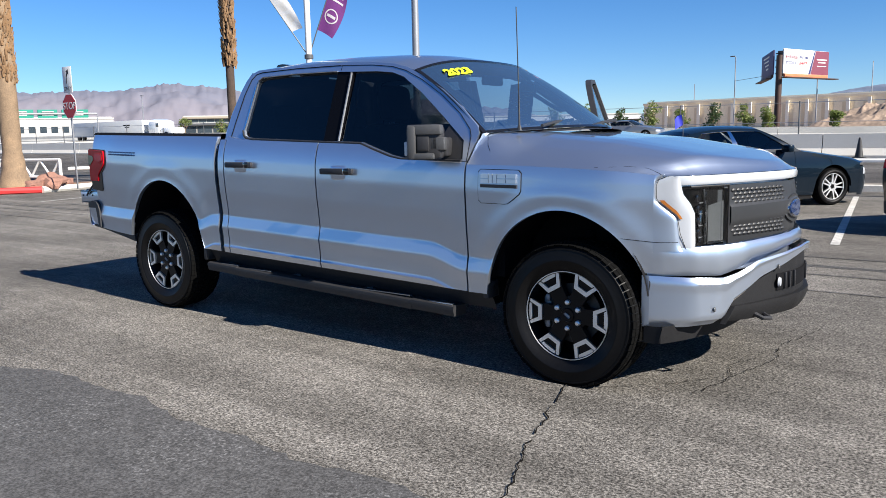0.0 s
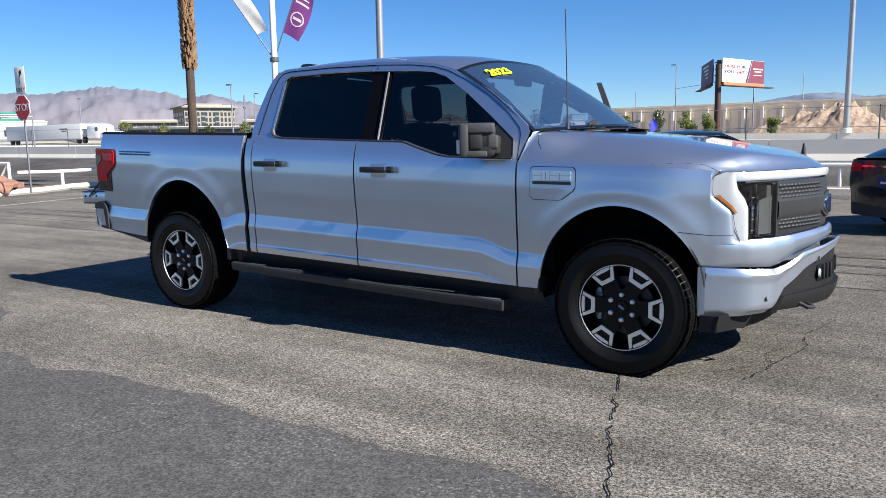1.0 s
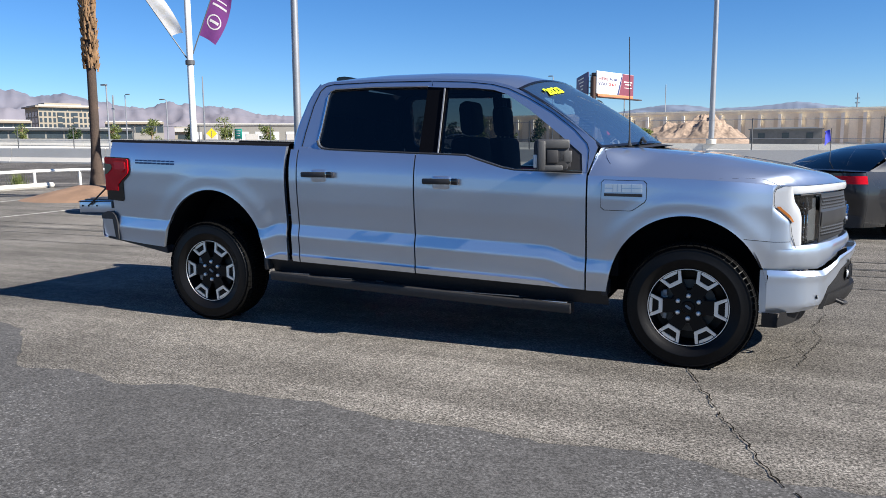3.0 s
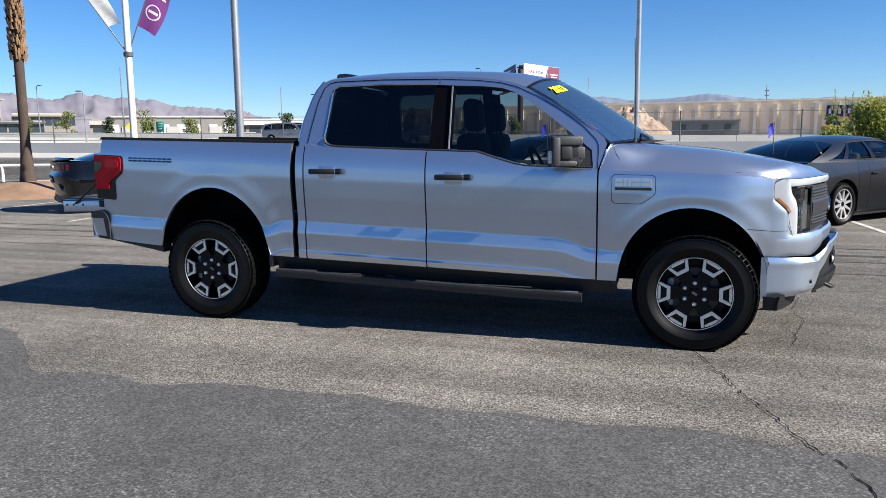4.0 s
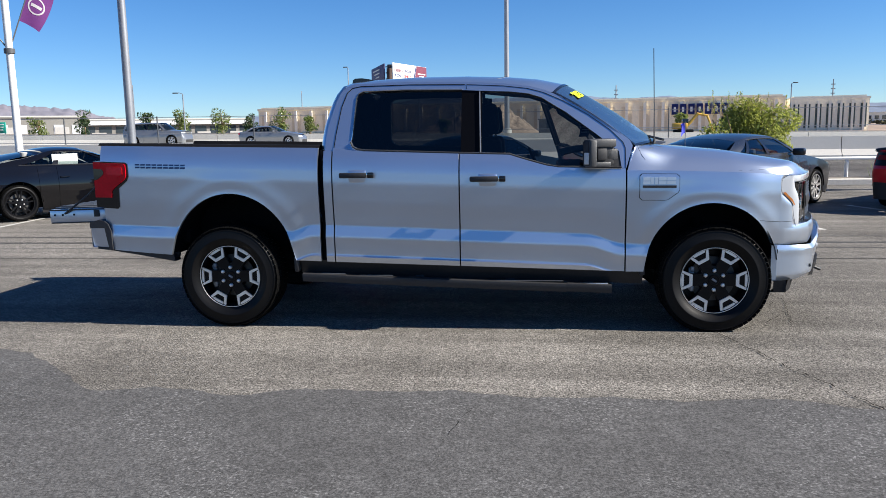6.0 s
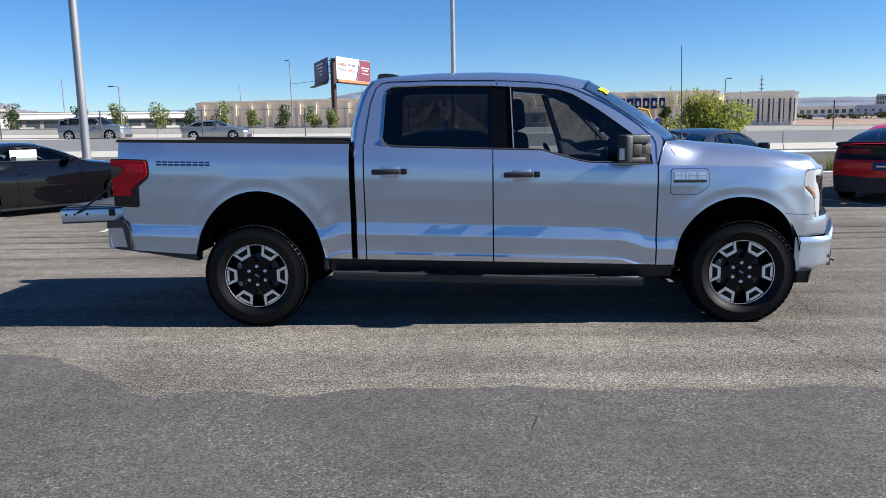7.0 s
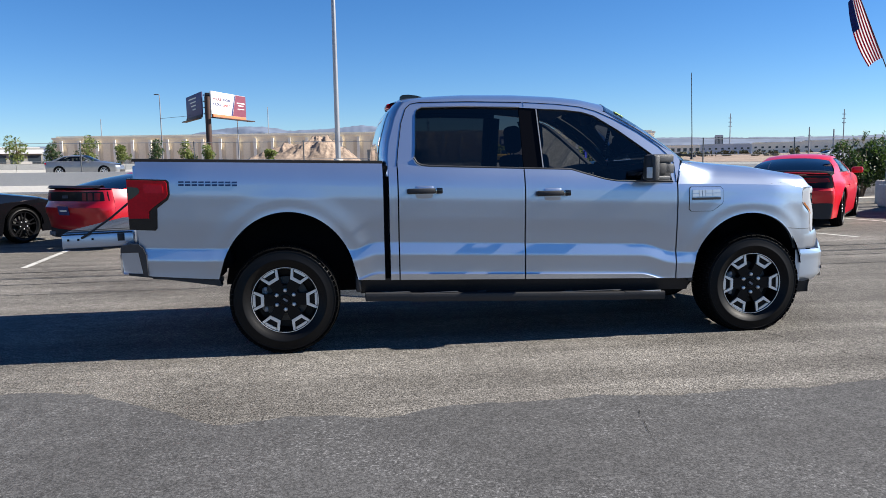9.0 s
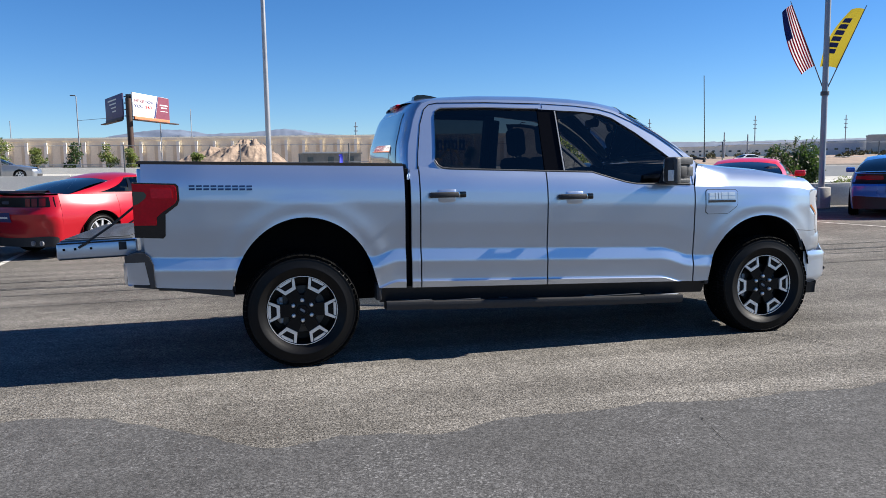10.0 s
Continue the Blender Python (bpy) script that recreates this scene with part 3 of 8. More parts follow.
both = front_win[1:12]
for sign in (-1, 1):
    swung = DOOR_OPEN if sign > 0 else None
    bed = truck_panel("bed_side", columns(-1.02, 0.745, 0.0221), lambda x: arch_low(x, bed_floor(x)), rail, sign, "silver cargo bed side")
    truck_panel("cab_corner", columns(0.79, 0.852, 0.031), sill, lambda x: 1.372, sign)
    rear_door = truck_panel("rear_door", columns(0.862, 1.822, 0.08), sill, belt, sign, "closed silver rear door with black handle")
    xs = columns(1.832, 2.16, 0.08) + columns(2.20, 2.60, 0.04) + columns(2.66, 3.045, 0.0385)
    front_door = truck_panel("front_door", xs, sill, belt, sign, "silver front door" if sign < 0 else "silver front door standing open", m=swung)
    truck_panel("fender", columns(3.056, 4.15, 0.0182), lambda x: arch_low(x, 0.45 if x < 3.5 else 0.645), fender_top, sign)
    # cab side above the belt, windows, pillars and trim
    hole = [(0.992, 1.437), (0.998, 1.50), (1.018, 1.765), (1.032, 1.798), (1.07, 1.817), (1.40, 1.822), (1.84, 1.812)] + front_win[1:] + [(1.985, 1.343), (1.84, 1.347), (1.10, 1.378), (1.04, 1.386), (1.008, 1.405)]
    hole = [p for i, p in enumerate(hole) if p != hole[i - 1]]
    if sign < 0:
        plate(frame_out, [hole], on_frame(sign), 0.05, sign).obj("cab_side_frame", PAINT, truck)
    else:
        back = [p for p in frame_out if p[0] < 1.9]
        k = [i for i, p in enumerate(frame_out) if p[0] >= 1.9][0]
        rear_frame = frame_out[:k] + [(1.93, 1.870), (1.93, 1.327)] + frame_out[-3:]
        plate(rear_frame, [rear_win], on_frame(sign), 0.05, sign).obj("cab_side_frame", PAINT, truck)
        pillar = [(2.34, 1.832), (2.46, 1.80), (2.60, 1.738), (2.78, 1.640), (2.94, 1.530), (3.08, 1.415), (3.10, 1.375), (3.05, 1.35), (2.94, 1.46), (2.78, 1.575), (2.60, 1.69), (2.46, 1.762), (2.34, 1.80), (1.93, 1.845), (1.93, 1.870), (2.15, 1.856)]
        plate(pillar, [], on_frame(sign), 0.05, sign).obj("windscreen_pillar", PAINT, truck)
        fr = [(1.94, 1.34), (1.94, 1.84), (2.20, 1.828), (2.36, 1.805), (2.47, 1.765), (2.64, 1.655), (2.85, 1.495), (3.03, 1.345), (3.04, 1.215), (2.56, 1.222), (2.45, 1.240), (2.30, 1.288), (2.20, 1.318)]
        plate(fr, [front_win], on_frame(sign), 0.045, sign).obj("window_frame", BLACKPL, front_door, m=swung)
    plate(rear_win, [], on_frame(sign, -0.018), 0.006, sign).obj("rear_window", GLASS_D if sign < 0 else GLASS_L, rear_door, "dark privacy glass" if sign < 0 else "lightly tinted glass")
    plate(front_win, [], on_frame(sign, -0.018), 0.006, sign).obj("front_window", GLASS_F, front_door, "lightly tinted door glass", m=swung)
    plate([(1.835, 1.34), (1.835, 1.816), (1.992, 1.806), (1.992, 1.338)], [], on_frame(sign, -0.008), 0.02, sign).obj("door_pillar", PILLAR, rear_door, "satin black door pillar")
    plate([(1.981, 1.345), (1.968, 1.800), (1.976, 1.799), (1.989, 1.345)], [], on_frame(sign, 0.004), 0.015, sign).obj("pillar_trim", STEEL, front_door, m=swung)
    plate([(2.76, 1.232), (3.012, 1.228), (3.005, 1.335), (2.88, 1.438)], [], on_frame(sign, -0.004), 0.02, sign).obj("mirror_sail", BLACKPL, front_door, m=swung)
    trim = Build()
    line = [(0.99, 1.44), (1.008, 1.405), (1.04, 1.386), (1.10, 1.378), (1.84, 1.347), (2.20, 1.334), (2.30, 1.302), (2.47, 1.252), (2.56, 1.236), (3.015, 1.225)]
    trim.tube([(a, sign * (frame_y(c) + 0.012), c - 0.006) for a, c in line if a < 1.9], 0.007, 6).obj("belt_trim", BLACKPL, rear_door)
    Build().tube([(a, sign * (frame_y(c) + 0.012), c - 0.006) for a, c in line if a >= 1.84], 0.007, 6).obj("belt_trim", BLACKPL, front_door, m=swung)
    Build().tube([(a, sign * (frame_y(c) + 0.014), c - 0.015) for a, c in line if a < 1.9], 0.0035, 5).obj("belt_bead", ALU, rear_door)
    Build().tube([(a, sign * (frame_y(c) + 0.014), c - 0.015) for a, c in line if a >= 1.84], 0.0035, 5).obj("belt_bead", ALU, front_door, m=swung)
    top = [(0.992, 1.45), (1.0, 1.52), (1.016, 1.765), (1.030, 1.800), (1.07, 1.820), (1.40, 1.825), (1.84, 1.815)]
    Build().tube([(a, sign * (frame_y(c) + 0.003), c) for a, c in top], 0.004, 6).obj("window_bead", CHROME, rear_door)
    # dark cut lines of the doors round the windows
    Build().tube([(a, sign * (frame_y(c) + 0.001), c) for a, c in ((0.857, 1.372), (0.872, 1.50), (0.905, 1.70), (0.945, 1.810), (0.985, 1.846), (1.05, 1.858), (1.43, 1.862), (1.86, 1.853))], 0.0035, 5).obj("door_seam", DARK, rear_door)
    if sign < 0:
        Build().tube([(a, sign * (frame_y(c) + 0.001), c) for a, c in ((1.872, 1.82), (1.872, 1.853), (2.15, 1.836), (2.33, 1.813), (2.45, 1.780), (2.60, 1.712), (2.78, 1.607), (2.94, 1.492), (3.03, 1.40), (3.046, 1.36), (3.046, 1.215))], 0.0024, 5).obj("door_seam", DARK, front_door)
    # handles
    for x0, zh, door, mm in ((0.922, 1.187, rear_door, None), (1.909, 1.149, front_door, swung)):
        yh = truck_side(x0 + 0.13, zh)
        cup = Build()
        cup.grid(lambda u, v: (x0 + 0.055 + 0.15 * u, sign * (yh - 0.005 + 0.016 * math.sin(math.pi * u) ** 0.35 * math.sin(math.pi * v) ** 0.35), zh - 0.064 + 0.104 * v), 14, 10)
        cup.obj("handle_cup", PAINT, door, m=mm)
        h = Build().box((x0 + 0.105, sign * (yh + 0.034), zh), (0.212, 0.024, 0.040), 0.010)
        Build().box((x0 + 0.2405, sign * (yh + 0.030), zh), (0.048, 0.030, 0.043), 0.007).obj("handle_end", SMOKE, door, "gloss black handle end", m=mm)
        Build().box((x0 + 0.214, sign * (yh + 0.030), zh), (0.006, 0.026, 0.036), 0.001).obj("handle_line", CHROME, door, m=mm)
        h.box((x0 + 0.018, sign * (yh + 0.012), zh), (0.034, 0.04, 0.034), 0.008).box((x0 + 0.245, sign * (yh + 0.014), zh), (0.036, 0.044, 0.036), 0.008)
        h.obj("door_handle", BLACKPL, door, "black door handle", m=mm)
    # tail lamp: a red upper block stepping down to a dark lower one
    ty = lambda a, c, d: (a, sign * (truck_side(max(a, -1.02), c) + 0.006 - d), c)  # noqa: E731
    outer = [(-1.075, 1.320), (-0.80, 1.308), (-0.782, 1.292), (-0.778, 1.20), (-0.792, 1.165), (-0.872, 1.105), (-0.880, 0.960), (-0.895, 0.944), (-1.075, 0.955)]
    lamp = Build().prism(outer, lambda a, c, d: ty(a, c, d), 0.05).obj("tail_lamp", SMOKE, bed, "red and dark tail lamp")
    red = [(-1.073, 1.311), (-0.812, 1.298), (-0.797, 1.286), (-0.793, 1.205), (-0.806, 1.178), (-0.900, 1.112), (-0.928, 1.085), (-0.934, 1.034), (-1.073, 1.036)]
    Build().prism(red, lambda a, c, d: ty(a, c, d - 0.008), 0.02).obj("red_lens", REDLENS, lamp, "red lens")
    Build().prism([(-1.070, 1.262), (-1.000, 1.256), (-0.985, 1.236), (-0.992, 1.214), (-1.040, 1.178), (-1.070, 1.170)], lambda a, c, d: ty(a, c, d - 0.0092), 0.01).obj("reverse_lens", SMOKE, lamp, "smoked reversing lens")
    Build().prism([(-0.962, 1.278), (-0.835, 1.272), (-0.825, 1.262), (-0.822, 1.215), (-0.87, 1.190), (-0.955, 1.215)], lambda a, c, d: ty(a, c, d - 0.0105), 0.008).obj("lens_core", REDLENS, lamp)
    # bed edge: black cap rail and dark end gap
    Build().grid(lambda u, v: (lerp(-1.045, 0.75, u), sign * (0.905 - 0.095 * v) + sign * (0.012 if 0.2 < v < 0.3 else 0), rail(lerp(-1.045, 0.75, u)) + [0.0, 0.018, 0.022, 0.022, 0.018, -0.02][min(5, int(v * 5 + 0.01))]), 20, 5).obj("bed_rail_cap", RAILBLACK, bed, "black plastic rail cap")
    Build().grid(lambda u, v: (lerp(-1.0, 0.73, u), sign * (0.80 - 0.02 * v), lerp(max(0.84, arch_low(lerp(-1.0, 0.73, u), 0.84) + 0.03), 1.40, 1 - v)), 40, 3).obj("bed_inner_wall", BLACKPL, bed)
    # wheel well liner and inner dark wall
    for cx, cz, a, b_ in ARCH:
        Build().grid(lambda u, v: (cx + (a + 0.012) * math.cos(math.pi * (0.92 * u + 0.04)), sign * lerp(0.93, 0.52, v), cz + (b_ + 0.012) * math.sin(math.pi * (0.92 * u + 0.04))), 28, 3).obj("wheel_liner", DARK, truck)
        Build().grid(lambda u, v: (cx + (a + 0.01) * (2 * u - 1), sign * 0.53, lerp(0.47, cz + (b_ + 0.01) * math.sqrt(max(0.0, 1 - (2 * u - 1) ** 2)), v)), 20, 3).obj("well_wall", DARK, truck)
    Build().box((1.88, sign * 0.87, 0.86), (2.16, 0.05, 0.70)).obj("door_inner", DARK, truck) if sign < 0 else None
    # running board
    st = Build()
    stz = lambda x: 0.418 - 0.034 * (x - 0.6)  # noqa: E731
    for xa, xb, lift in ((0.595, 0.94, 0.0), (0.94, 2.63, -0.004), (2.63, 2.955, 0.0)):
        st.grid(lambda u, v: (lerp(xa, xb, u), sign * [0.845, 0.85, 0.955, 0.978, 0.982, 0.97, 0.85][min(6, int(v * 6 + 0.01))],
                              stz(lerp(xa, xb, u)) + lift + [-0.05, 0.006, 0.016, 0.010, -0.012, -0.05, -0.055][min(6, int(v * 6 + 0.01))]), 6, 6)
        for xe in (xa, xb):
            st.add([(xe, sign * y_, stz(xe) + lift + z_) for y_, z_ in ((0.845, -0.05), (0.85, 0.006), (0.955, 0.016), (0.978, 0.010), (0.982, -0.012), (0.97, -0.05), (0.85, -0.055))], [tuple(range(7))])
    board = st.obj("running_board", BLACKPL, truck, "black running board")
    for xb in (0.75, 1.5, 2.2, 2.8):
        Build().box((xb, sign * 0.80, stz(xb) - 0.01), (0.07, 0.16, 0.05), 0.008).obj("board_bracket", BLACKPL, board)
    for xa, xb in ((0.62, 0.93), (1.04, 1.30), (1.9, 2.6), (2.66, 2.93)):
        Build().box(((xa + xb) / 2, sign * 0.945, stz((xa + xb) / 2) + 0.014), (xb - xa, 0.025, 0.006), 0.002, Matrix.Identity(4)).obj("tread_strip", ALU if xb > 2.9 or xa > 1.8 and xb < 2.0 else GREYPL, board)
    # rocker below the doors
    Build().grid(lambda u, v: (lerp(0.56, 3.19, u), sign * lerp(0.93, 0.86, v), sill(lerp(0.56, 3.19, u)) + lerp(0.012, -0.11, v)), 6, 3).obj("rocker_panel", BLACKPL, truck)
    Build().box((0.545, sign * 0.90, 0.50), (0.04, 0.12, 0.12), 0.01).obj("mud_guard", BLACKPL, truck)
    Build().box((3.175, sign * 0.90, 0.47), (0.04, 0.12, 0.10), 0.01).obj("mud_guard", BLACKPL, truck)
    # fender badge plate with five raised bars standing for its lettering
    by = lambda a, c, d: (a, sign * (truck_side(a, c) + 0.004 - d), c)  # noqa: E731
    bp = [(3.146, 1.155), (3.160, 1.170), (3.405, 1.166), (3.422, 1.150), (3.424, 1.055), (3.414, 1.036), (3.345, 0.985), (3.33, 0.980), (3.165, 0.982), (3.150, 0.996)]
    flap_hi = table([3.146, 3.160, 3.405, 3.422, 3.424], [1.155, 1.170, 1.166, 1.150, 1.148])
    flap_lo = table([3.146, 3.150, 3.165, 3.33, 3.345, 3.414, 3.424], [0.998, 0.996, 0.982, 0.980, 0.985, 1.036, 1.055])
    flap_z = lambda x: [lerp(0.96, 1.19, k / 24) for k in range(25)]  # noqa: E731
    flap_x = [3.146, 3.150, 3.155, 3.160, 3.165] + columns(3.18, 3.40, 0.02) + [3.405, 3.414, 3.420, 3.424]
    badge = skin(Build(), [3.285 + (x - 3.285) * 1.025 for x in flap_x], flap_z, lambda x: flap_lo(3.285 + (x - 3.285) / 1.025) - 0.0035, lambda x: flap_hi(3.285 + (x - 3.285) / 1.025) + 0.0035, lambda x, z: truck_side(x, z) + 0.0025, sign, 0.01).obj("charge_flap", DARK, truck, "charging flap with dark seam and badge")
    skin(Build(), flap_x, flap_z, flap_lo, flap_hi, lambda x, z: truck_side(x, z) + 0.005, sign, 0.006).obj("flap_face", PAINT, badge)
    for k, (xa, wd) in enumerate(((3.168, 0.05), (3.222, 0.022), (3.250, 0.022), (3.276, 0.055), (3.336, 0.062))):
        bar = Build()
        for za, zb in ((1.096, 1.117), (1.123, 1.146)) if wd > 0.03 else ((1.096, 1.146),):
            bar.prism([(xa, za), (xa + wd, za), (xa + wd, zb), (xa, zb)], lambda a, c, d: by(a, c, d - 0.010), 0.012)
        bar.obj("badge_bar", ALU, badge, "bright raised lettering bar")
    Build().prism([(3.165, 1.070), (3.402, 1.068), (3.402, 1.086), (3.165, 1.088)], lambda a, c, d: by(a, c, d - 0.009), 0.012).obj("badge_strip", BLACKPL, badge)
    # dark blue bars for the lettering on the bed side
    for k in range(9):
        xa = -0.715 + k * 0.0465
        zz = 1.279 - 0.027 * (xa + 0.7)
        bl = Build()
        for zc, hh in ((zz + 0.010, 0.0055), (zz - 0.011, 0.0065)):
            bl.prism([(xa, zc - hh), (xa + 0.037, zc - hh), (xa + 0.037, zc + hh), (xa, zc + hh)], lambda a, c, d: by(a, c, d - 0.001), 0.005)
        bl.obj("letter_bar", LETTERBLUE, bed, "dark blue lettering bar")
    # door mirror
    mm = swung
    fold = Matrix.Translation((2.84, sign * 1.06, 0)) @ Matrix.Rotation(radians(-sign * 20), 4, "Z") @ Matrix.Translation((-2.84, -sign * 1.06, 0))
    mm = fold if sign < 0 else swung @ Matrix.Translation((0, 0, -0.10)) @ fold
    mirror = Build().box((2.838, sign * 1.060, 1.330), (0.218, 0.100, 0.200), 0.030).obj("door_mirror", BLACKPL, front_door, "dark grey folded door mirror", m=mm)
    cap = Build().box((2.846, sign * 1.090, 1.399), (0.205, 0.070, 0.058), 0.011).box((2.772, sign * 1.096, 1.326), (0.050, 0.078, 0.190), 0.011).box((2.826, sign * 1.090, 1.249), (0.160, 0.085, 0.034), 0.008)
    cap.obj("mirror_cap", MIRRORGREY, mirror, "dark grey mirror shell", m=mm)
    Build().box((2.840, sign * 1.098, 1.320), (0.072, 0.050, 0.082), 0.006).obj("arm_joint", BLACKPL, mirror, m=mm)
    Build().box((2.922, sign * 1.080, 1.320), (0.086, 0.060, 0.074), 0.006).obj("mirror_arm", MIRRORGREY, mirror, m=mm)
    Build().box((2.935, sign * 0.990, 1.300), (0.060, 0.130, 0.110), 0.014).obj("arm_foot", BLACKPL, mirror, m=mm)
    Build().box((2.838, sign * 1.008, 1.330), (0.18, 0.006, 0.165), 0.002).obj("mirror_glass", CHROME, mirror, m=mm)
    Build().box((2.735, sign * 1.090, 1.292), (0.022, 0.045, 0.082), 0.004).obj("turn_repeater", WHITEPAINT, mirror, "white turn repeater", m=mm)
    # wheels
    for xw, zw in ((0.0, 0.402), (AX_F, 0.384)):
        wheel(truck, xw, sign * 0.843, zw, sign, 0.408, 0.245, 0.275, TRUCK_RIM)

# inner dark shell that closes the panel gaps
sh = Build()
sh.box((1.9, 0, 0.50), (2.55, 1.70, 0.28), 0.02).box((2.0, 0, 0.48), (4.6, 1.0, 0.20), 0.02)
sh.box((0.768, 0, 0.95), (0.03, 1.80, 0.86))
sh.obj("chassis", DARK, truck)
for s in (-1, 1):
    Build().box((3.055, s * 0.865, 0.925), (0.10, 0.03, 0.89)).obj("door_jamb", DARK, truck)
Build().box((3.22, 0, 0.85), (0.05, 1.72, 0.62)).box((3.62, 0, 1.02), (0.9, 0.95, 0.1)).obj("firewall", DARK, truck)
for xw in (0.0, AX_F):
    Build().tube([(xw, -0.75, 0.40), (xw, 0.75, 0.40)], 0.06, 12).tube([(xw - 0.1, -0.62, 0.36), (xw - 0.06, -0.55, 0.80)], 0.035, 8).tube([(xw - 0.1, 0.62, 0.36), (xw - 0.06, 0.55, 0.80)], 0.035, 8).obj("axle", DARK, truck)

Build().box((3.70, 0, 0.82), (0.98, 0.96, 0.50), 0.05).obj("engine_bay", DARK, truck)
Build().box((0.0, 0, 0.70), (1.15, 0.96, 0.22), 0.03).obj("axle_tunnel", DARK, truck)
# roof
roof_edge = table([0.0, 0.04, 0.3, 0.55, 0.75, 0.88, 1.0], [1.855, 1.878, 1.884, 1.874, 1.852, 1.826, 1.778])


def roof_at(u, v):
    t = 2 * v - 1
    xe = lerp(0.935, 2.52, u)
    z = roof_edge(u)
    x = xe + (0.13 * u) * (1 - t * t) - 0.080 * (1 - u) ** 6 * (1 - abs(t) ** 5)
    lift = (0.055 + 0.03 * u) * (1 - abs(t) ** 3.6) * (1 - 0.5 * (1 - u) ** 10)
    return (x, t * frame_y(z), z + lift)


Build().grid(roof_at, 40, 36).obj("roof", PAINT, truck)
fin = Build().prism([(0.925, 1.900), (0.932, 1.928), (0.950, 1.938), (1.00, 1.940), (1.06, 1.932), (1.12, 1.916), (1.13, 1.905)], lambda a, c, d: (a, -0.47 + d, c), 0.10)
fin.obj("roof_aerial_fin", SMOKE, truck, "black shark-fin roof aerial")


def screen_at(u, v):
    """Windscreen: u from roof to cowl, v across."""
    t = 2 * v - 1
    a = Vector(roof_at(1.0, v))
    bx = 3.12 + 0.26 * (1 - t * t)
    bz = 1.372 + 0.03 * (1 - t * t)
    c = Vector((bx, t * 0.885, bz))
    p = a.lerp(c, u)
    p.z += 0.025 * math.sin(math.pi * u)
    return tuple(p)


screen = Build().grid(screen_at, 20, 24).obj("windscreen", GLASS_W, truck, "clear windscreen with a year sticker")
Build().grid(lambda u, v: tuple(Vector(screen_at(u * 0.028, v)) + Vector((0.002, 0, 0.003))), 2, 24).obj("screen_shade_band", SMOKE, screen)
Build().grid(lambda u, v: tuple(Vector(screen_at(0.975 + 0.025 * u, v)) + Vector((0.002, 0, 0.003))), 2, 24).obj("screen_lower_band", SMOKE, screen)
for e in (0.0, 1.0):
    Build().grid(lambda u, v: tuple(Vector(screen_at(u, abs(e - 0.014 * v))) + Vector((0.001, 0, 0.003))), 16, 2).obj("screen_edge_band", SMOKE, screen)
# rear wall and window of the cab
rear_x = table([1.36, 1.45, 1.56, 1.735, 1.81, 1.855, 1.90], [0.79, 0.792, 0.808, 0.86, 0.895, 0.935, 0.96])


def rear_wall(z, t, lift=0.0):
    """The cab's rear: flat across, turning into the sides over rounded corners."""
    return (rear_x(z) - 0.070 * (1 - abs(t) ** 7) ** 0.55 - lift, t * frame_y(z), z)


Build().grid(lambda u, v: rear_wall(lerp(1.30, 1.865, u), math.copysign(1 - (1 - abs(2 * v - 1)) ** 2, 2 * v - 1)), 18, 48).obj("cab_rear_wall", PAINT, truck, smooth=60)
Build().grid(lambda u, v: rear_wall(lerp(1.42, 1.80, u), 0.80 * (2 * v - 1), 0.004), 8, 20).obj("cab_rear_window", REARGLASS, truck, "dark rear window")
Build().box((0.865, 0.0, 1.875), (0.05, 0.30, 0.035), 0.012).obj("high_brake_lamp", REDLENS, truck)

# hood: flat-topped, with a sharp shoulder over the fenders
hood_top = table([3.05, 3.12, 3.35, 3.50, 3.83, 4.28, 4.40, 4.55, 4.60, 4.66, 4.75], [1.392, 1.390, 1.376, 1.360, 1.328, 1.246, 1.216, 1.180, 1.162, 1.142, 1.138])
hood_fall = table([0.0, 0.45, 0.60, 0.72, 0.78, 0.86, 0.93, 1.0], [1.0, 0.985, 0.95, 0.86, 0.74, 0.56, 0.32, 0.0])
hood_rear = table([0.0, 0.60, 0.75, 0.84, 0.905, 0.94, 0.97, 1.0], [1.0, 0.985, 0.96, 0.925, 0.84, 0.60, 0.30, 0.0])
nose_x = table([0.0, 0.10, 0.2, 0.36, 0.56, 0.70, 0.80, 0.85, 0.885], [4.605, 4.596, 4.570, 4.512, 4.428, 4.358, 4.296, 4.232, 4.145])


def hood_at(u, v):
    t = 2 * v - 1
    xs = lerp(3.058, 4.145, u)
    sh = fender_top(xs)
    y = t * (truck_side(xs, sh) - 0.002)
    x = lerp(3.058 + 0.242 * (1 - t * t), nose_x(min(abs(y), 0.885)) + 0.004, u)
    z = sh + max(hood_top(x) - sh, 0.0) * lerp(hood_rear(abs(t)), hood_fall(abs(t)), smoothstep(0.0, 0.28, u))
    return (x, y, lerp(z, 1.142, smoothstep(0.90, 1.0, u) ** 1.6))


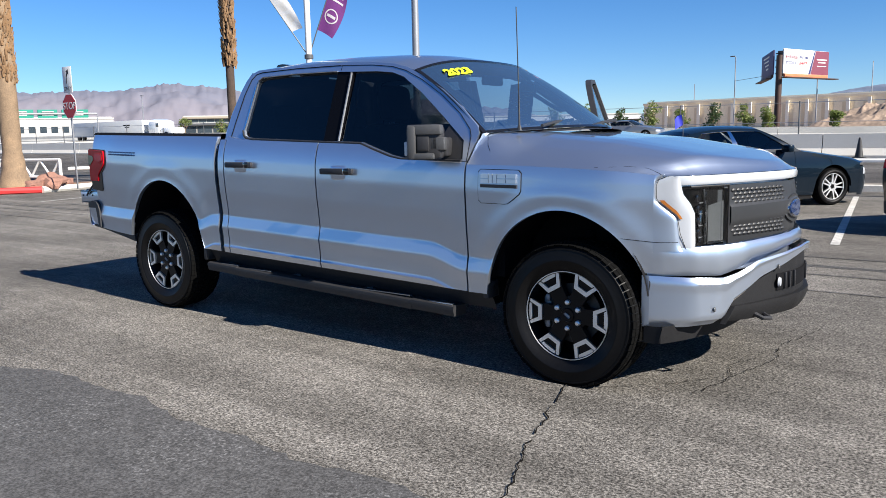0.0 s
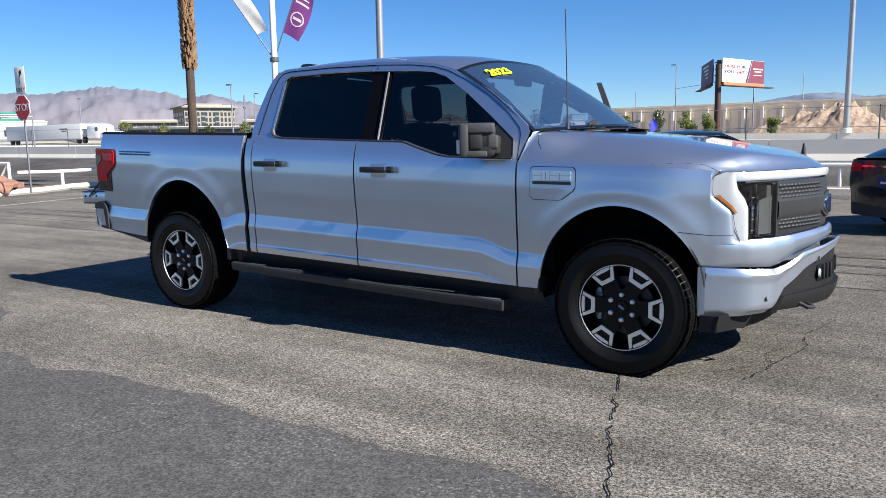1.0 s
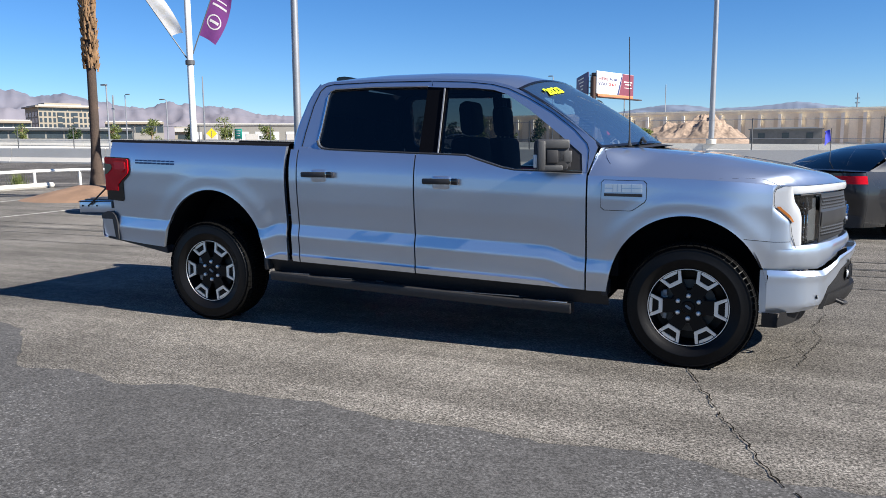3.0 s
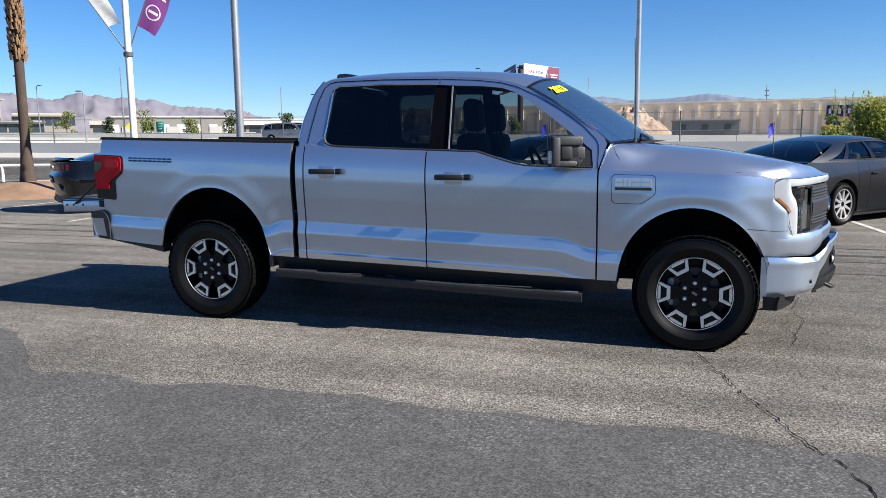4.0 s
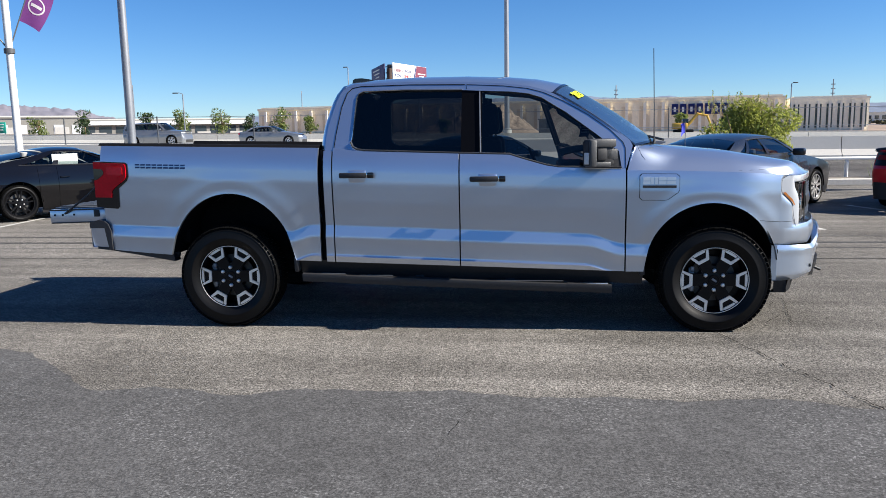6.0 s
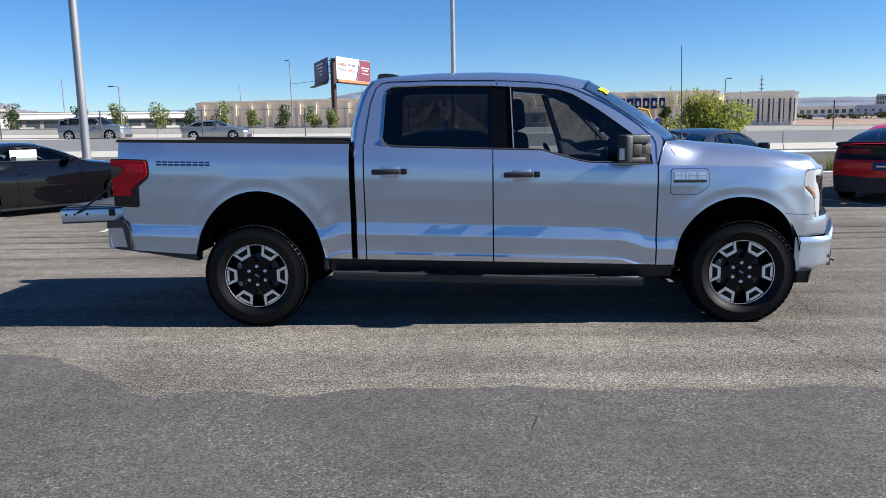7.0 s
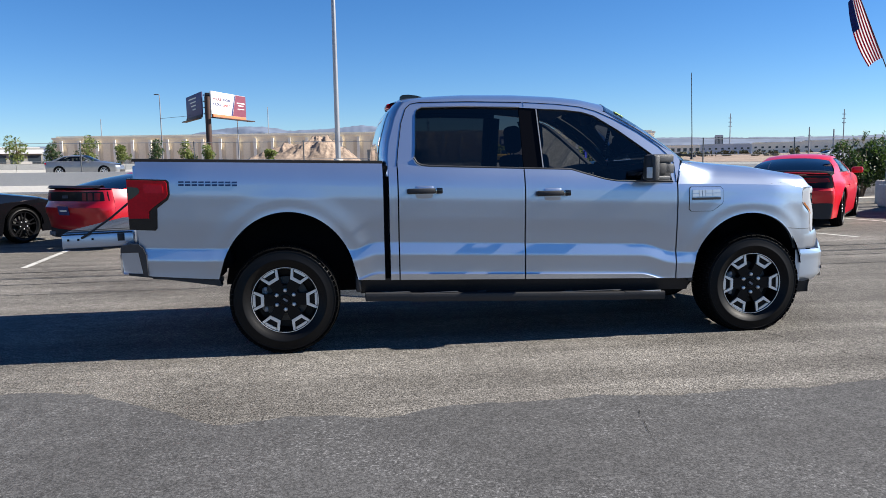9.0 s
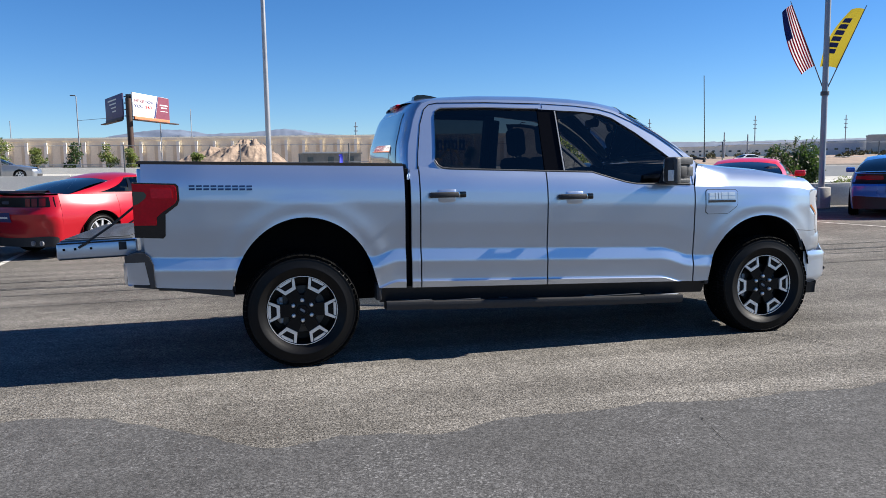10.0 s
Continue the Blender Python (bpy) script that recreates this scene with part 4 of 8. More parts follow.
Build().grid(hood_at, 46, 80).obj("hood", PAINT, truck, "silver hood with raised centre", smooth=25)
for s in (-1, 1):
    for run in (((0.012, 0.86), (0.035, 0.90), (0.07, 0.935), (0.10, 0.953)), ((0.72, 0.985), (0.80, 0.972), (0.87, 0.958), (0.93, 0.952), (0.965, 0.958), (0.985, 0.967))):
        Build().tube([tuple(Vector(hood_at(u, 0.5 + s * w / 2)) + Vector((0, 0, -0.0008))) for u, w in run], 0.0015, 5).obj("hood_seam", DARK, truck)
Build().grid(lambda u, v: (3.10 + 0.14 * u + 0.23 * (1 - (2 * v - 1) ** 2), (2 * v - 1) * 0.76, 1.360 + 0.028 * (1 - (2 * v - 1) ** 2) + 0.012 * (1 - u)), 3, 20).obj("cowl", BLACKPL, truck)
for s in (-1, 1):
    Build().grid(lambda u, v: tuple(Vector(screen_at(1.0, 0.5 + s * (0.5 - 0.06 * v))).lerp(Vector(hood_at(0.0, 0.5 + s * (0.5 - 0.10 * v))), u)), 3, 8).obj("cowl_corner", PAINT, truck)
for y0, y1 in ((-0.62, -0.05), (0.05, 0.62)):
    Build().tube([(3.36, y0, 1.41), (3.30, (y0 + y1) / 2, 1.435), (3.27, y1, 1.45)], 0.010, 6).obj("wiper", BLACKPL, truck, "black wiper arm")
Build().tube([(3.275, -0.735, 1.385), (3.275, -0.735, 1.42), (3.272, -0.735, 1.60), (3.258, -0.735, 2.078)], [0.016, 0.006, 0.0035, 0.003], 7).obj("aerial_mast", BLACKPL, truck, "thin black aerial mast")

# nose: plan curves of grille and bumper
bump_x = table([0.0, 0.12, 0.28, 0.55, 0.76, 0.86, 0.91, 0.940], [4.685, 4.679, 4.640, 4.540, 4.440, 4.352, 4.255, 4.14])
bump_top = table([0.0, 0.13, 0.50, 0.62, 0.70, 0.94], [0.735, 0.727, 0.690, 0.640, 0.622, 0.638])
bump_low = table([0.0, 0.12, 0.46, 0.656, 0.717, 0.94], [0.690, 0.676, 0.587, 0.486, 0.388, 0.371])


def nose(y, z, off=0.0):
    return (nose_x(abs(y)) + 0.03 * (1.10 - z) * (1 - abs(y) / 0.9) + off, y, z)


front = Build().grid(lambda u, v: nose(lerp(-0.885, 0.885, u), lerp(0.63, 1.145, v), -0.03), 48, 8).obj("front_panel", PAINT, truck)


trim_x = table([0.0, 0.12, 0.28, 0.55, 0.70, 0.80, 0.86, 0.89, 0.905], [4.642, 4.636, 4.600, 4.508, 4.426, 4.335, 4.250, 4.195, 4.150])


def trim_at(u, v):
    """Silver band between the lamps and the bumper: flush with the nose above, with the bumper below."""
    q = math.sin(math.pi * (u - 0.5))
    z = lerp(bump_top(0.905 * abs(q)) + 0.006, 0.776 + 0.03 * (1 - abs(q)), v)
    y = q * (truck_side(4.149, z) + 0.0005)
    low = trim_x(0.905 * abs(q))
    bow = smoothstep(1.0, 0.93, abs(q))
    x = low - 0.004 * v + bow * (0.004 * math.sin(math.pi * v) - 0.004 * (1 - v) ** 6 - 0.012 * v ** 8)
    return (x, y, z)


Build().grid(trim_at, 72, 10).obj("lower_front_trim", PAINT, front)
grille = Build().grid(lambda u, v: nose(lerp(-0.575, 0.575, u), lerp(0.778 + 0.028 * (1 - abs(2 * u - 1)), 1.082, v), -0.006 + 0.012 * math.sin(math.pi * v) + 0.010 * (smoothstep(0.30, 0.36, v) - smoothstep(0.62, 0.68, v))), 40, 24).obj("grille_panel", GRILLE, truck, "closed grey grille panel with rows of hexagon bumps")
dots = Build()
for z0 in (0.826, 0.846, 0.866, 0.886, 0.992, 1.013, 1.034, 1.055):
    k = 0
    while True:
        yc = 0.15 + k * 0.034 + (0.017 if z0 in (0.846, 0.886, 1.013, 1.055) else 0)
        if yc > 0.545:
            break
        k += 1
        for s in (-1, 1):
            y = s * yc
            tip = nose(y, z0, 0.012)
            ring = [nose(y + 0.0175 * math.cos(q * math.pi / 3), z0 + 0.0098 * math.sin(q * math.pi / 3), 0.004) for q in range(6)]
            dots.add([*ring, tip], [(q, (q + 1) % 6, 6) for q in range(6)])
tagged(dots.obj("grille_texture", GRILLE, grille), kind="stuff")
Build().prism([(0.155 * math.cos(q * math.pi / 16), 0.928 + 0.078 * math.sin(q * math.pi / 16)) for q in range(32)], lambda a, c, d: nose(a, c, 0.014 - d), 0.03).obj("emblem_boss", GRILLE, grille)
em = Build().prism([(0.125 * math.cos(q * math.pi / 16), 0.928 + 0.054 * math.sin(q * math.pi / 16)) for q in range(32)], lambda a, c, d: nose(a, c, 0.024 - d), 0.012)
oval = em.obj("oval_emblem", CHROME, grille, "chrome-edged blue oval emblem")
Build().prism([(0.112 * math.cos(q * math.pi / 16), 0.928 + 0.043 * math.sin(q * math.pi / 16)) for q in range(32)], lambda a, c, d: nose(a, c, 0.027 - d), 0.008).obj("oval_face", BLUECHROME, oval)
Build().grid(lambda u, v: nose(lerp(-0.86, 0.86, u), lerp(1.094, 1.139, v), 0.004 + 0.006 * math.sin(math.pi * v) ** 0.6), 48, 8).obj("light_bar", LEDWHITE, truck, "white light bar across the nose")
for s in (-1, 1):
    zin = table([0.768, 0.80, 0.95, 1.05, 1.138], [0.772, 0.770, 0.776, 0.824, 0.836])
    zout = table([0.768, 0.775, 0.79, 0.92, 0.935, 1.01, 1.03, 1.10, 1.125, 1.138], [0.815, 0.825, 0.830, 0.840, 0.846, 0.880, 0.886, 0.887, 0.881, 0.868])
    cl = Build().grid(lambda u, v: nose(s * lerp(zin(lerp(0.768, 1.138, v)), zout(lerp(0.768, 1.138, v)), u), lerp(0.768, 1.138, v), 0.006 + 0.012 * math.sin(math.pi * u)), 8, 24).obj("signature_lamp", LEDWHITE, truck, "white bracket-shaped running lamp")
    Build().grid(lambda u, v: nose(s * (zout(lerp(0.925, 1.02, v)) - 0.010 + 0.009 * u), lerp(0.925, 1.02, v), 0.020), 2, 8).obj("side_marker", AMBER, cl, "amber side marker")
    hl = Build().grid(lambda u, v: nose(s * lerp(0.575, zin(lerp(0.778, 1.086, v)), u), lerp(0.778, 1.086, v), -0.022), 8, 8).obj("headlamp", DARK, truck, "dark projector headlamp behind clear lens")
    Build().grid(lambda u, v: nose(s * (0.60 + 0.10 * u), lerp(0.80, 1.06, v), -0.012 - 0.02 * math.sin(math.pi * u)), 6, 6).obj("reflector", GREYPL, hl)
    Build().grid(lambda u, v: nose(s * lerp(0.585, 0.690, u), lerp(0.788, 1.005 - 0.02 * u, v), -0.016 + 0.008 * u), 4, 6).obj("lamp_bezel", LAMPGREY, hl, "pale grey lamp bezel")
    Build().box(nose(s * 0.72, 0.885, -0.016), (0.012, 0.05, 0.16), 0.005).obj("lamp_module", CHROME, hl)
    Build().tube([nose(s * 0.712, 0.80, 0.0), nose(s * 0.712, 1.06, 0.0)], 0.004, 5).tube([nose(s * 0.60, 0.80, 0.0), nose(s * 0.70, 0.80, 0.0)], 0.004, 5).obj("lamp_line", CHROME, hl)
    Build().tube([nose(s * 0.705, 0.79, -0.010), nose(s * 0.70, 0.95, -0.008), nose(s * 0.715, 1.07, -0.010)], 0.006, 6).obj("lamp_rib", GREYPL, hl)
    for zc in (0.85, 0.91, 0.97, 1.025):
        Build().box(nose(s * (0.742 + 0.12 * max(0.0, zc - 0.95)), zc, -0.010), (0.02, 0.045, 0.040), 0.008).obj("lamp_cell", SMOKE, hl)
        Build().box(nose(s * 0.735, zc - 0.024, -0.004), (0.008, 0.05, 0.005), 0.001).obj("cell_rim", STEEL, hl)
    Build().tube([nose(s * y_, z_, 0.004) for y_, z_ in ((0.577, 0.782), (0.577, 1.084), (0.80, 1.084))], 0.006, 6).obj("lamp_edge", BLACKPL, hl)
    Build().grid(lambda u, v: nose(s * lerp(0.575, zin(lerp(0.778, 1.086, v)), u), lerp(0.778, 1.086, v), 0.006), 8, 8).obj("headlamp_lens", GLASS_H, hl)


def lamp_corner_at(u, v, s):
    """Painted skin from the running lamp's outer edge round to the fender."""
    z = lerp(0.762, 1.148, v)
    y0, y1 = zout(z) + 0.001, truck_side(4.149, z)
    x0, y0 = nose(y0, z, 0.008)[0], min(y0, y1 - 0.004)
    return (lerp(x0, 4.150, u ** 1.4), s * lerp(y0, y1, u ** 0.75), z)


for s in (-1, 1):
    Build().grid(lambda u, v: lamp_corner_at(u, v, s), 8, 24).obj("lamp_corner", PAINT, front, smooth=60)
    Build().tube([(nose(zout(z), z, 0.014)[0], s * (zout(z) + 0.001), z) for z in (0.768, 0.85, 0.93, 0.96, 1.01, 1.03, 1.10, 1.125, 1.138)], 0.0014, 5).obj("lamp_seam", DARK, front)
    Build().tube([(x, s * (truck_side(x, z) + 0.0005), z) for x, z in ((4.000, 0.824), (4.05, 0.819), (4.10, 0.814), (4.148, 0.809))] + [lamp_corner_at(u, 0.118, s) for u in (0.9, 0.7, 0.5, 0.3, 0.1)], 0.0016, 5).obj("fender_seam", DARK, front)


def bumper(y, z, off=0.0):
    return (bump_x(abs(y)) + off, y * (1 - 0.030 * smoothstep(0.5, 0.94, abs(y))), z)


def bump_off(f, y):
    """Rounding of the silver bumper between its lower (0) and upper (1) edge; the upper edge lies flush in the middle."""
    return -0.045 * (1 - smoothstep(0.0, 0.16, f)) - lerp(0.008, 0.026, smoothstep(0.52, 0.70, abs(y))) * smoothstep(0.88, 1.0, f) + 0.006 * smoothstep(0.70, 0.84, f)


def bump_at(u, v):
    y = lerp(-0.94, 0.94, u)
    return bumper(y, lerp(bump_low(abs(y)), bump_top(abs(y)), v), bump_off(v, y))


bm_front = Build().grid(bump_at, 72, 16).obj("front_bumper", PAINT, truck, "silver front bumper")
for s in (-1, 1):
    Build().grid(lambda u, v: (bump_x(0.94) - 0.04 * v, s * 0.94 * 0.970, lerp(0.371, 0.638, u)), 4, 2).obj("bumper_return", PAINT, bm_front)


def insert_at(u, v, z0, z1, off, half=0.72):
    y = lerp(-half, half, u)
    top = min(z1, bump_low(abs(y)) - 0.004)
    return bumper(y, lerp(min(z0, top), top, v), off)


Build().grid(lambda u, v: insert_at(u, v, 0.470, 0.70, -0.022), 48, 8).obj("bumper_insert", TRIMBLACK, bm_front, "black lower bumper insert")
Build().grid(lambda u, v: insert_at(u, v, 0.392 - 0.02 * math.sin(math.pi * u), 0.470, 0.006 - 0.03 * (1 - v) ** 2), 48, 8).grid(lambda u, v: insert_at(u, 1.0, 0.392, 0.470, 0.006 - 0.028 * v), 48, 1).obj("skid_lip", TRIMBLACK, bm_front, "black lower lip")
Build().grid(lambda u, v: bumper(lerp(-0.31, 0.31, u), lerp(0.505, 0.598, v), -0.016), 14, 4).obj("intake", DARK, bm_front)
for yy in (-0.24, -0.19, -0.14, 0.14, 0.19, 0.24):
    Build().box(bumper(yy, 0.552, -0.012), (0.014, 0.014, 0.09), 0.003).obj("intake_bar", BLACKPL, bm_front)
Build().grid(lambda u, v: (lerp(4.20, 4.40, 1 - abs(lerp(-1, 1, u)) ** 3) + 0.02 * v, lerp(-0.928, 0.928, u), lerp(0.292, 0.385, v)), 30, 4).grid(lambda u, v: (lerp(4.20, 4.40, 1 - abs(lerp(-1, 1, u)) ** 3) - 0.12 * v, lerp(-0.928, 0.928, u), 0.292), 30, 2).obj("air_dam", TRIMBLACK, bm_front, "black air dam")
Build().grid(lambda u, v: (4.21 - 0.09 * u, -0.926, lerp(0.292, 0.38, v)), 2, 3).obj("air_dam_end", TRIMBLACK, bm_front)
for s in (-1, 1):
    Build().tube([bumper(s * 0.49, 0.415, -0.03), bumper(s * 0.49, 0.388, 0.03), bumper(s * 0.44, 0.382, 0.036), bumper(s * 0.41, 0.40, -0.03)], 0.012, 8).obj("tow_hook", BLACKPL, bm_front)
    for yy, zz in ((0.779, 0.467), (0.33, 0.640)):
        Build().lathe([(0.0, 0.004), (0.011, 0.003), (0.013, 0.0)], bumper(s * yy, zz, 0.004), "x", 12).obj("parking_sensor", GREYPL, bm_front)
    Build().lathe([(0.0, 0.012), (0.022, 0.01), (0.027, 0.0)], bumper(s * 0.30, 0.552, -0.012), "x", 14).obj("fog_lamp", LEDWHITE, bm_front)

# bed floor, tailgate, rear bumper
Build().box((-0.77, 0, 0.835), (0.50, 1.62, 0.04), 0.005).box((0.035, 0, 0.835), (1.10, 1.02, 0.04), 0.005).box((0.66, 0, 0.835), (0.14, 1.62, 0.04), 0.005).box((0.735, 0, 1.11), (0.03, 1.62, 0.56), 0.005).obj("bed_floor", BLACKPL, truck, "black cargo bed liner")
tgm = Matrix.Translation((-1.08, 0, 0.90)) @ Matrix.Rotation(radians(-1.5), 4, "Y")
tg = Build().box((-0.265, 0, -0.022), (0.51, 1.56, 0.118), 0.016).obj("tailgate", PAINT, truck, "silver tailgate folded down flat", m=tgm)
Build().box((-0.27, 0, 0.042), (0.46, 1.46, 0.012), 0.004).obj("tailgate_liner", GREYPL, tg, m=tgm)
for k in range(14):
    Build().box((-0.27, -0.66 + k * 0.1015, 0.052), (0.42, 0.045, 0.010), 0.003).obj("liner_rib", GREYPL, tg, m=tgm)
for s in (-1, 1):
    Build().box((-0.10, s * 0.782, -0.005), (0.05, 0.010, 0.055), 0.004).obj("tailgate_latch", BLACKPL, tg, m=tgm)
    Build().box((-0.265, s * 0.783, 0.030), (0.50, 0.006, 0.010), 0.002).obj("tailgate_edge", BLACKPL, tg, m=tgm)
    Build().box((-0.265, s * 0.783, -0.076), (0.48, 0.006, 0.008), 0.002).obj("tailgate_edge", BLACKPL, tg, m=tgm)
    for xx in (-0.47, -0.40, -0.30):
        Build().box((xx, s * 0.7815, -0.01), (0.016, 0.006, 0.016), 0.003).obj("tailgate_bolt", DARK, tg, m=tgm)
    Build().tube([(-1.455, s * 0.789, 0.89), (-1.40, s * 0.795, 0.925), (-1.23, s * 0.81, 1.04), (-1.03, s * 0.83, 1.20)], 0.008, 6).obj("support_cable", BLACKPL, tg, "black tailgate cable")
    Build().box((-1.03, s * 0.80, 1.12), (0.05, 0.10, 0.58), 0.008).obj("bed_pillar", PAINT, truck)
rbx = table([0.0, 0.6, 0.86, 0.93, 0.955], [-1.21, -1.195, -1.17, -1.155, -1.135])
RB_Z, RB_X = [0.632, 0.640, 0.66, 0.77, 0.785, 0.79], [0.03, 0.006, 0.0, 0.0, 0.006, 0.05]
rb = Build().grid(lambda u, v: (rbx(abs(lerp(-0.955, 0.955, u))) + RB_X[min(5, int(v * 5 + 0.01))], lerp(-0.955, 0.955, u), RB_Z[min(5, int(v * 5 + 0.01))]), 40, 5)
for s in (-1, 1):
    rb.grid(lambda u, v: (lerp(-1.135, lerp(-0.995, -1.020, v), u), s * (0.955 - 0.004 * u - 0.022 * (1 - v)), lerp(0.632, 0.79, v)), 3, 4)
rbo = rb.obj("rear_bumper", PAINT, truck, "silver rear step bumper")
for s in (-1, 1):
    Build().prism([(-1.021, 0.79), (-0.995, 0.632), (-0.99, 0.618), (-0.962, 0.618), (-0.968, 0.77), (-0.988, 0.82), (-1.016, 0.846), (-1.07, 0.855), (-1.14, 0.835), (-1.143, 0.79)], lambda a, c, d: (a, s * (0.957 - d), c), 0.22).obj("bumper_end_cap", BLACKPL, rbo, "black bumper end cap")
    Build().prism([(-1.10, 0.640), (-0.95, 0.625), (-0.47, 0.585), (-0.455, 0.52), (-0.60, 0.545), (-0.93, 0.60), (-1.10, 0.622)], lambda a, c, d: (a, s * (0.935 - d), c), 0.10).obj("lower_valance", BLACKPL, rbo)
Build().box((-1.10, 0, 0.80), (0.16, 1.5, 0.03), 0.006).obj("bumper_step_pad", BLACKPL, rbo)
Build().box((-0.7, 0, 0.70), (0.6, 1.5, 0.12), 0.02).obj("rear_cross_member", DARK, truck)
Build().tube([(-0.45, -0.86, 0.565), (-0.95, -0.86, 0.60)], 0.02, 6).obj("spare_guard", BLACKPL, truck)

# cabin
dash = Build().grid(lambda u, v: (2.62 + 0.52 * u, (2 * v - 1) * 0.76, 1.20 + 0.14 * math.sin(math.pi * (0.25 + 0.5 * u)) + 0.02 * math.cos(6 * v)), 10, 16)
dash.box((2.72, 0, 1.05), (0.25, 1.5, 0.35), 0.03).obj("dashboard", CABIN, truck)
Build().lathe([(0.185 + 0.014 * math.cos(q * math.pi / 5), 0.014 * math.sin(q * math.pi / 5)) for q in range(11)], (0, 0, 0), "x", 28).obj("steering_wheel", CABIN, truck, m=Matrix.Translation((2.42, 0.38, 1.17)) @ Matrix.Rotation(radians(-25), 4, "Y"))
for xs_, ys_ in ((2.16, -0.38), (2.16, 0.38), (1.10, -0.40), (1.10, 0.40), (1.10, 0.0)):
    front_row = xs_ > 1.5
    m_ = Matrix.Translation((xs_, ys_, 0.0)) @ Matrix.Rotation(radians(-5 if front_row else -8), 4, "Y")
    wseat = 0.52 if front_row else 0.44
    seat = Build().box((0.0, 0, 1.10), (0.16, wseat, 0.72), 0.05).obj("seat_back", CABIN, truck, "dark fabric seat", m=m_)
    Build().box((0.02, 0, 1.60 if front_row else 1.545), (0.12, 0.28, 0.25 if front_row else 0.19), 0.05).obj("head_restraint", CABIN, seat, m=m_)
    Build().tube([(0, -0.06, 1.40), (0.01, -0.06, 1.50)], 0.008, 6).tube([(0, 0.06, 1.40), (0.01, 0.06, 1.50)], 0.008, 6).obj("restraint_post", CHROME, seat, m=m_)
    Build().box((0.28, 0, 0.80), (0.52, wseat, 0.16), 0.05).obj("seat_cushion", CABIN, seat, m=Matrix.Translation((xs_, ys_, 0.0)))
Build().box((1.9, 0, 0.68), (2.3, 1.6, 0.04)).box((2.2, 0, 0.86), (0.8, 0.28, 0.30), 0.03).obj("cabin_floor", CABIN, truck)
Build().grid(lambda u, v: tuple(Vector(roof_at(0.03 + 0.94 * u, 0.03 + 0.94 * v)) - Vector((0, 0, 0.035))), 12, 12).obj("headliner", CABINGREY, truck)
Build().box((2.62, 0.0, 1.74), (0.03, 0.25, 0.07), 0.015, Matrix.Identity(4)).obj("rear_view_mirror", CABIN, truck)
for s in (-1, 1):
    Build().tube([(1.93, s * 0.655, 1.80), (1.93, s * 0.775, 1.4), (1.92, s * 0.79, 0.8)], 0.045, 8).obj("inner_pillar", CABIN, truck)
    Build().tube([(2.58, s * 0.64, 1.74), (2.85, s * 0.72, 1.55), (3.08, s * 0.80, 1.36)], 0.035, 8).obj("inner_screen_pillar", CABINGREY, truck)
    Build().tube([(2.60, s * 0.625, 1.70), (2.615, s * 0.60, 1.66), (2.72, s * 0.63, 1.59), (2.80, s * 0.66, 1.54), (2.83, s * 0.70, 1.545)], 0.016, 8).obj("grab_handle", CABINGREY, truck, "grey grab handle")


def lettering(body, name, material, parent, m, size, depth=0.002, bold=0.0):
    """Raised words in the built-in font, turned into one mesh."""
    cu = bpy.data.curves.new(name, "FONT")
    cu.body, cu.size, cu.extrude, cu.align_x, cu.align_y = body, size, depth, "CENTER", "CENTER"
    cu.offset = bold
    tmp = new(name + "_tmp", cu)
    dg = bpy.context.evaluated_depsgraph_get()
    me = bpy.data.meshes.new_from_object(tmp.evaluated_get(dg))
    bpy.data.objects.remove(tmp)
    me.materials.clear()
    me.materials.append(material)
    me.transform(m)
    ob = new(name, me)
    if parent is not None:
        ob.parent = parent
    return ob


STICKER = mat("neon_yellow_vinyl", (0.68, 0.85, 0.02), 0.5, vary=0.05)
CARDBLUE = mat("window_card", (0.10, 0.48, 0.62), 0.5, vary=0.1)
CARDDARK = mat("window_card_dark", (0.02, 0.04, 0.08), 0.5, vary=0.1)


def on_screen(u, v, lift=0.004):
    p = Vector(screen_at(u, v))
    du, dv = Vector(screen_at(u + 0.02, v)) - p, Vector(screen_at(u, v + 0.02)) - p
    n = dv.cross(du).normalized()
    if n.z < 0:
        n = -n
    right = dv.normalized()
    up = n.cross(right).normalized()
    return Matrix.Translation(p + n * lift) @ Matrix((right, up, n)).transposed().to_4x4()


lettering("2023", "year_sticker", STICKER, screen, on_screen(0.20, 0.145), 0.105, 0.001, 0.0045)
lettering("2023", "year_outline", DARK, screen, on_screen(0.20, 0.145, 0.0025), 0.105, 0.0004, 0.0065)
card_m = Matrix.Translation((2.83, 0.03, 1.56)) @ Matrix.Rotation(radians(-28), 4, "Z") @ Matrix.Rotation(radians(12), 4, "Y")
card = Build().box((0, 0, 0), (0.004, 0.19, 0.25), 0.001).obj("window_card", CARDDARK, screen, "dark blue price card hanging behind the windscreen", m=card_m)
Build().prism([(-0.095, 0.095), (0.095, 0.095), (0.095, 0.14), (0.03, 0.15), (0.0, 0.175), (-0.03, 0.15), (-0.095, 0.14)], lambda a, c, d: (0.003 + d, a, c), 0.002).obj("card_header", CARDBLUE, card, m=card_m)
for k in range(8):
    Build().box((0.004, -0.02 * (k % 3), 0.07 - k * 0.022), (0.001, 0.13 - 0.015 * (k % 3), 0.006)).obj("card_line", WHITEPAINT, card, m=card_m)


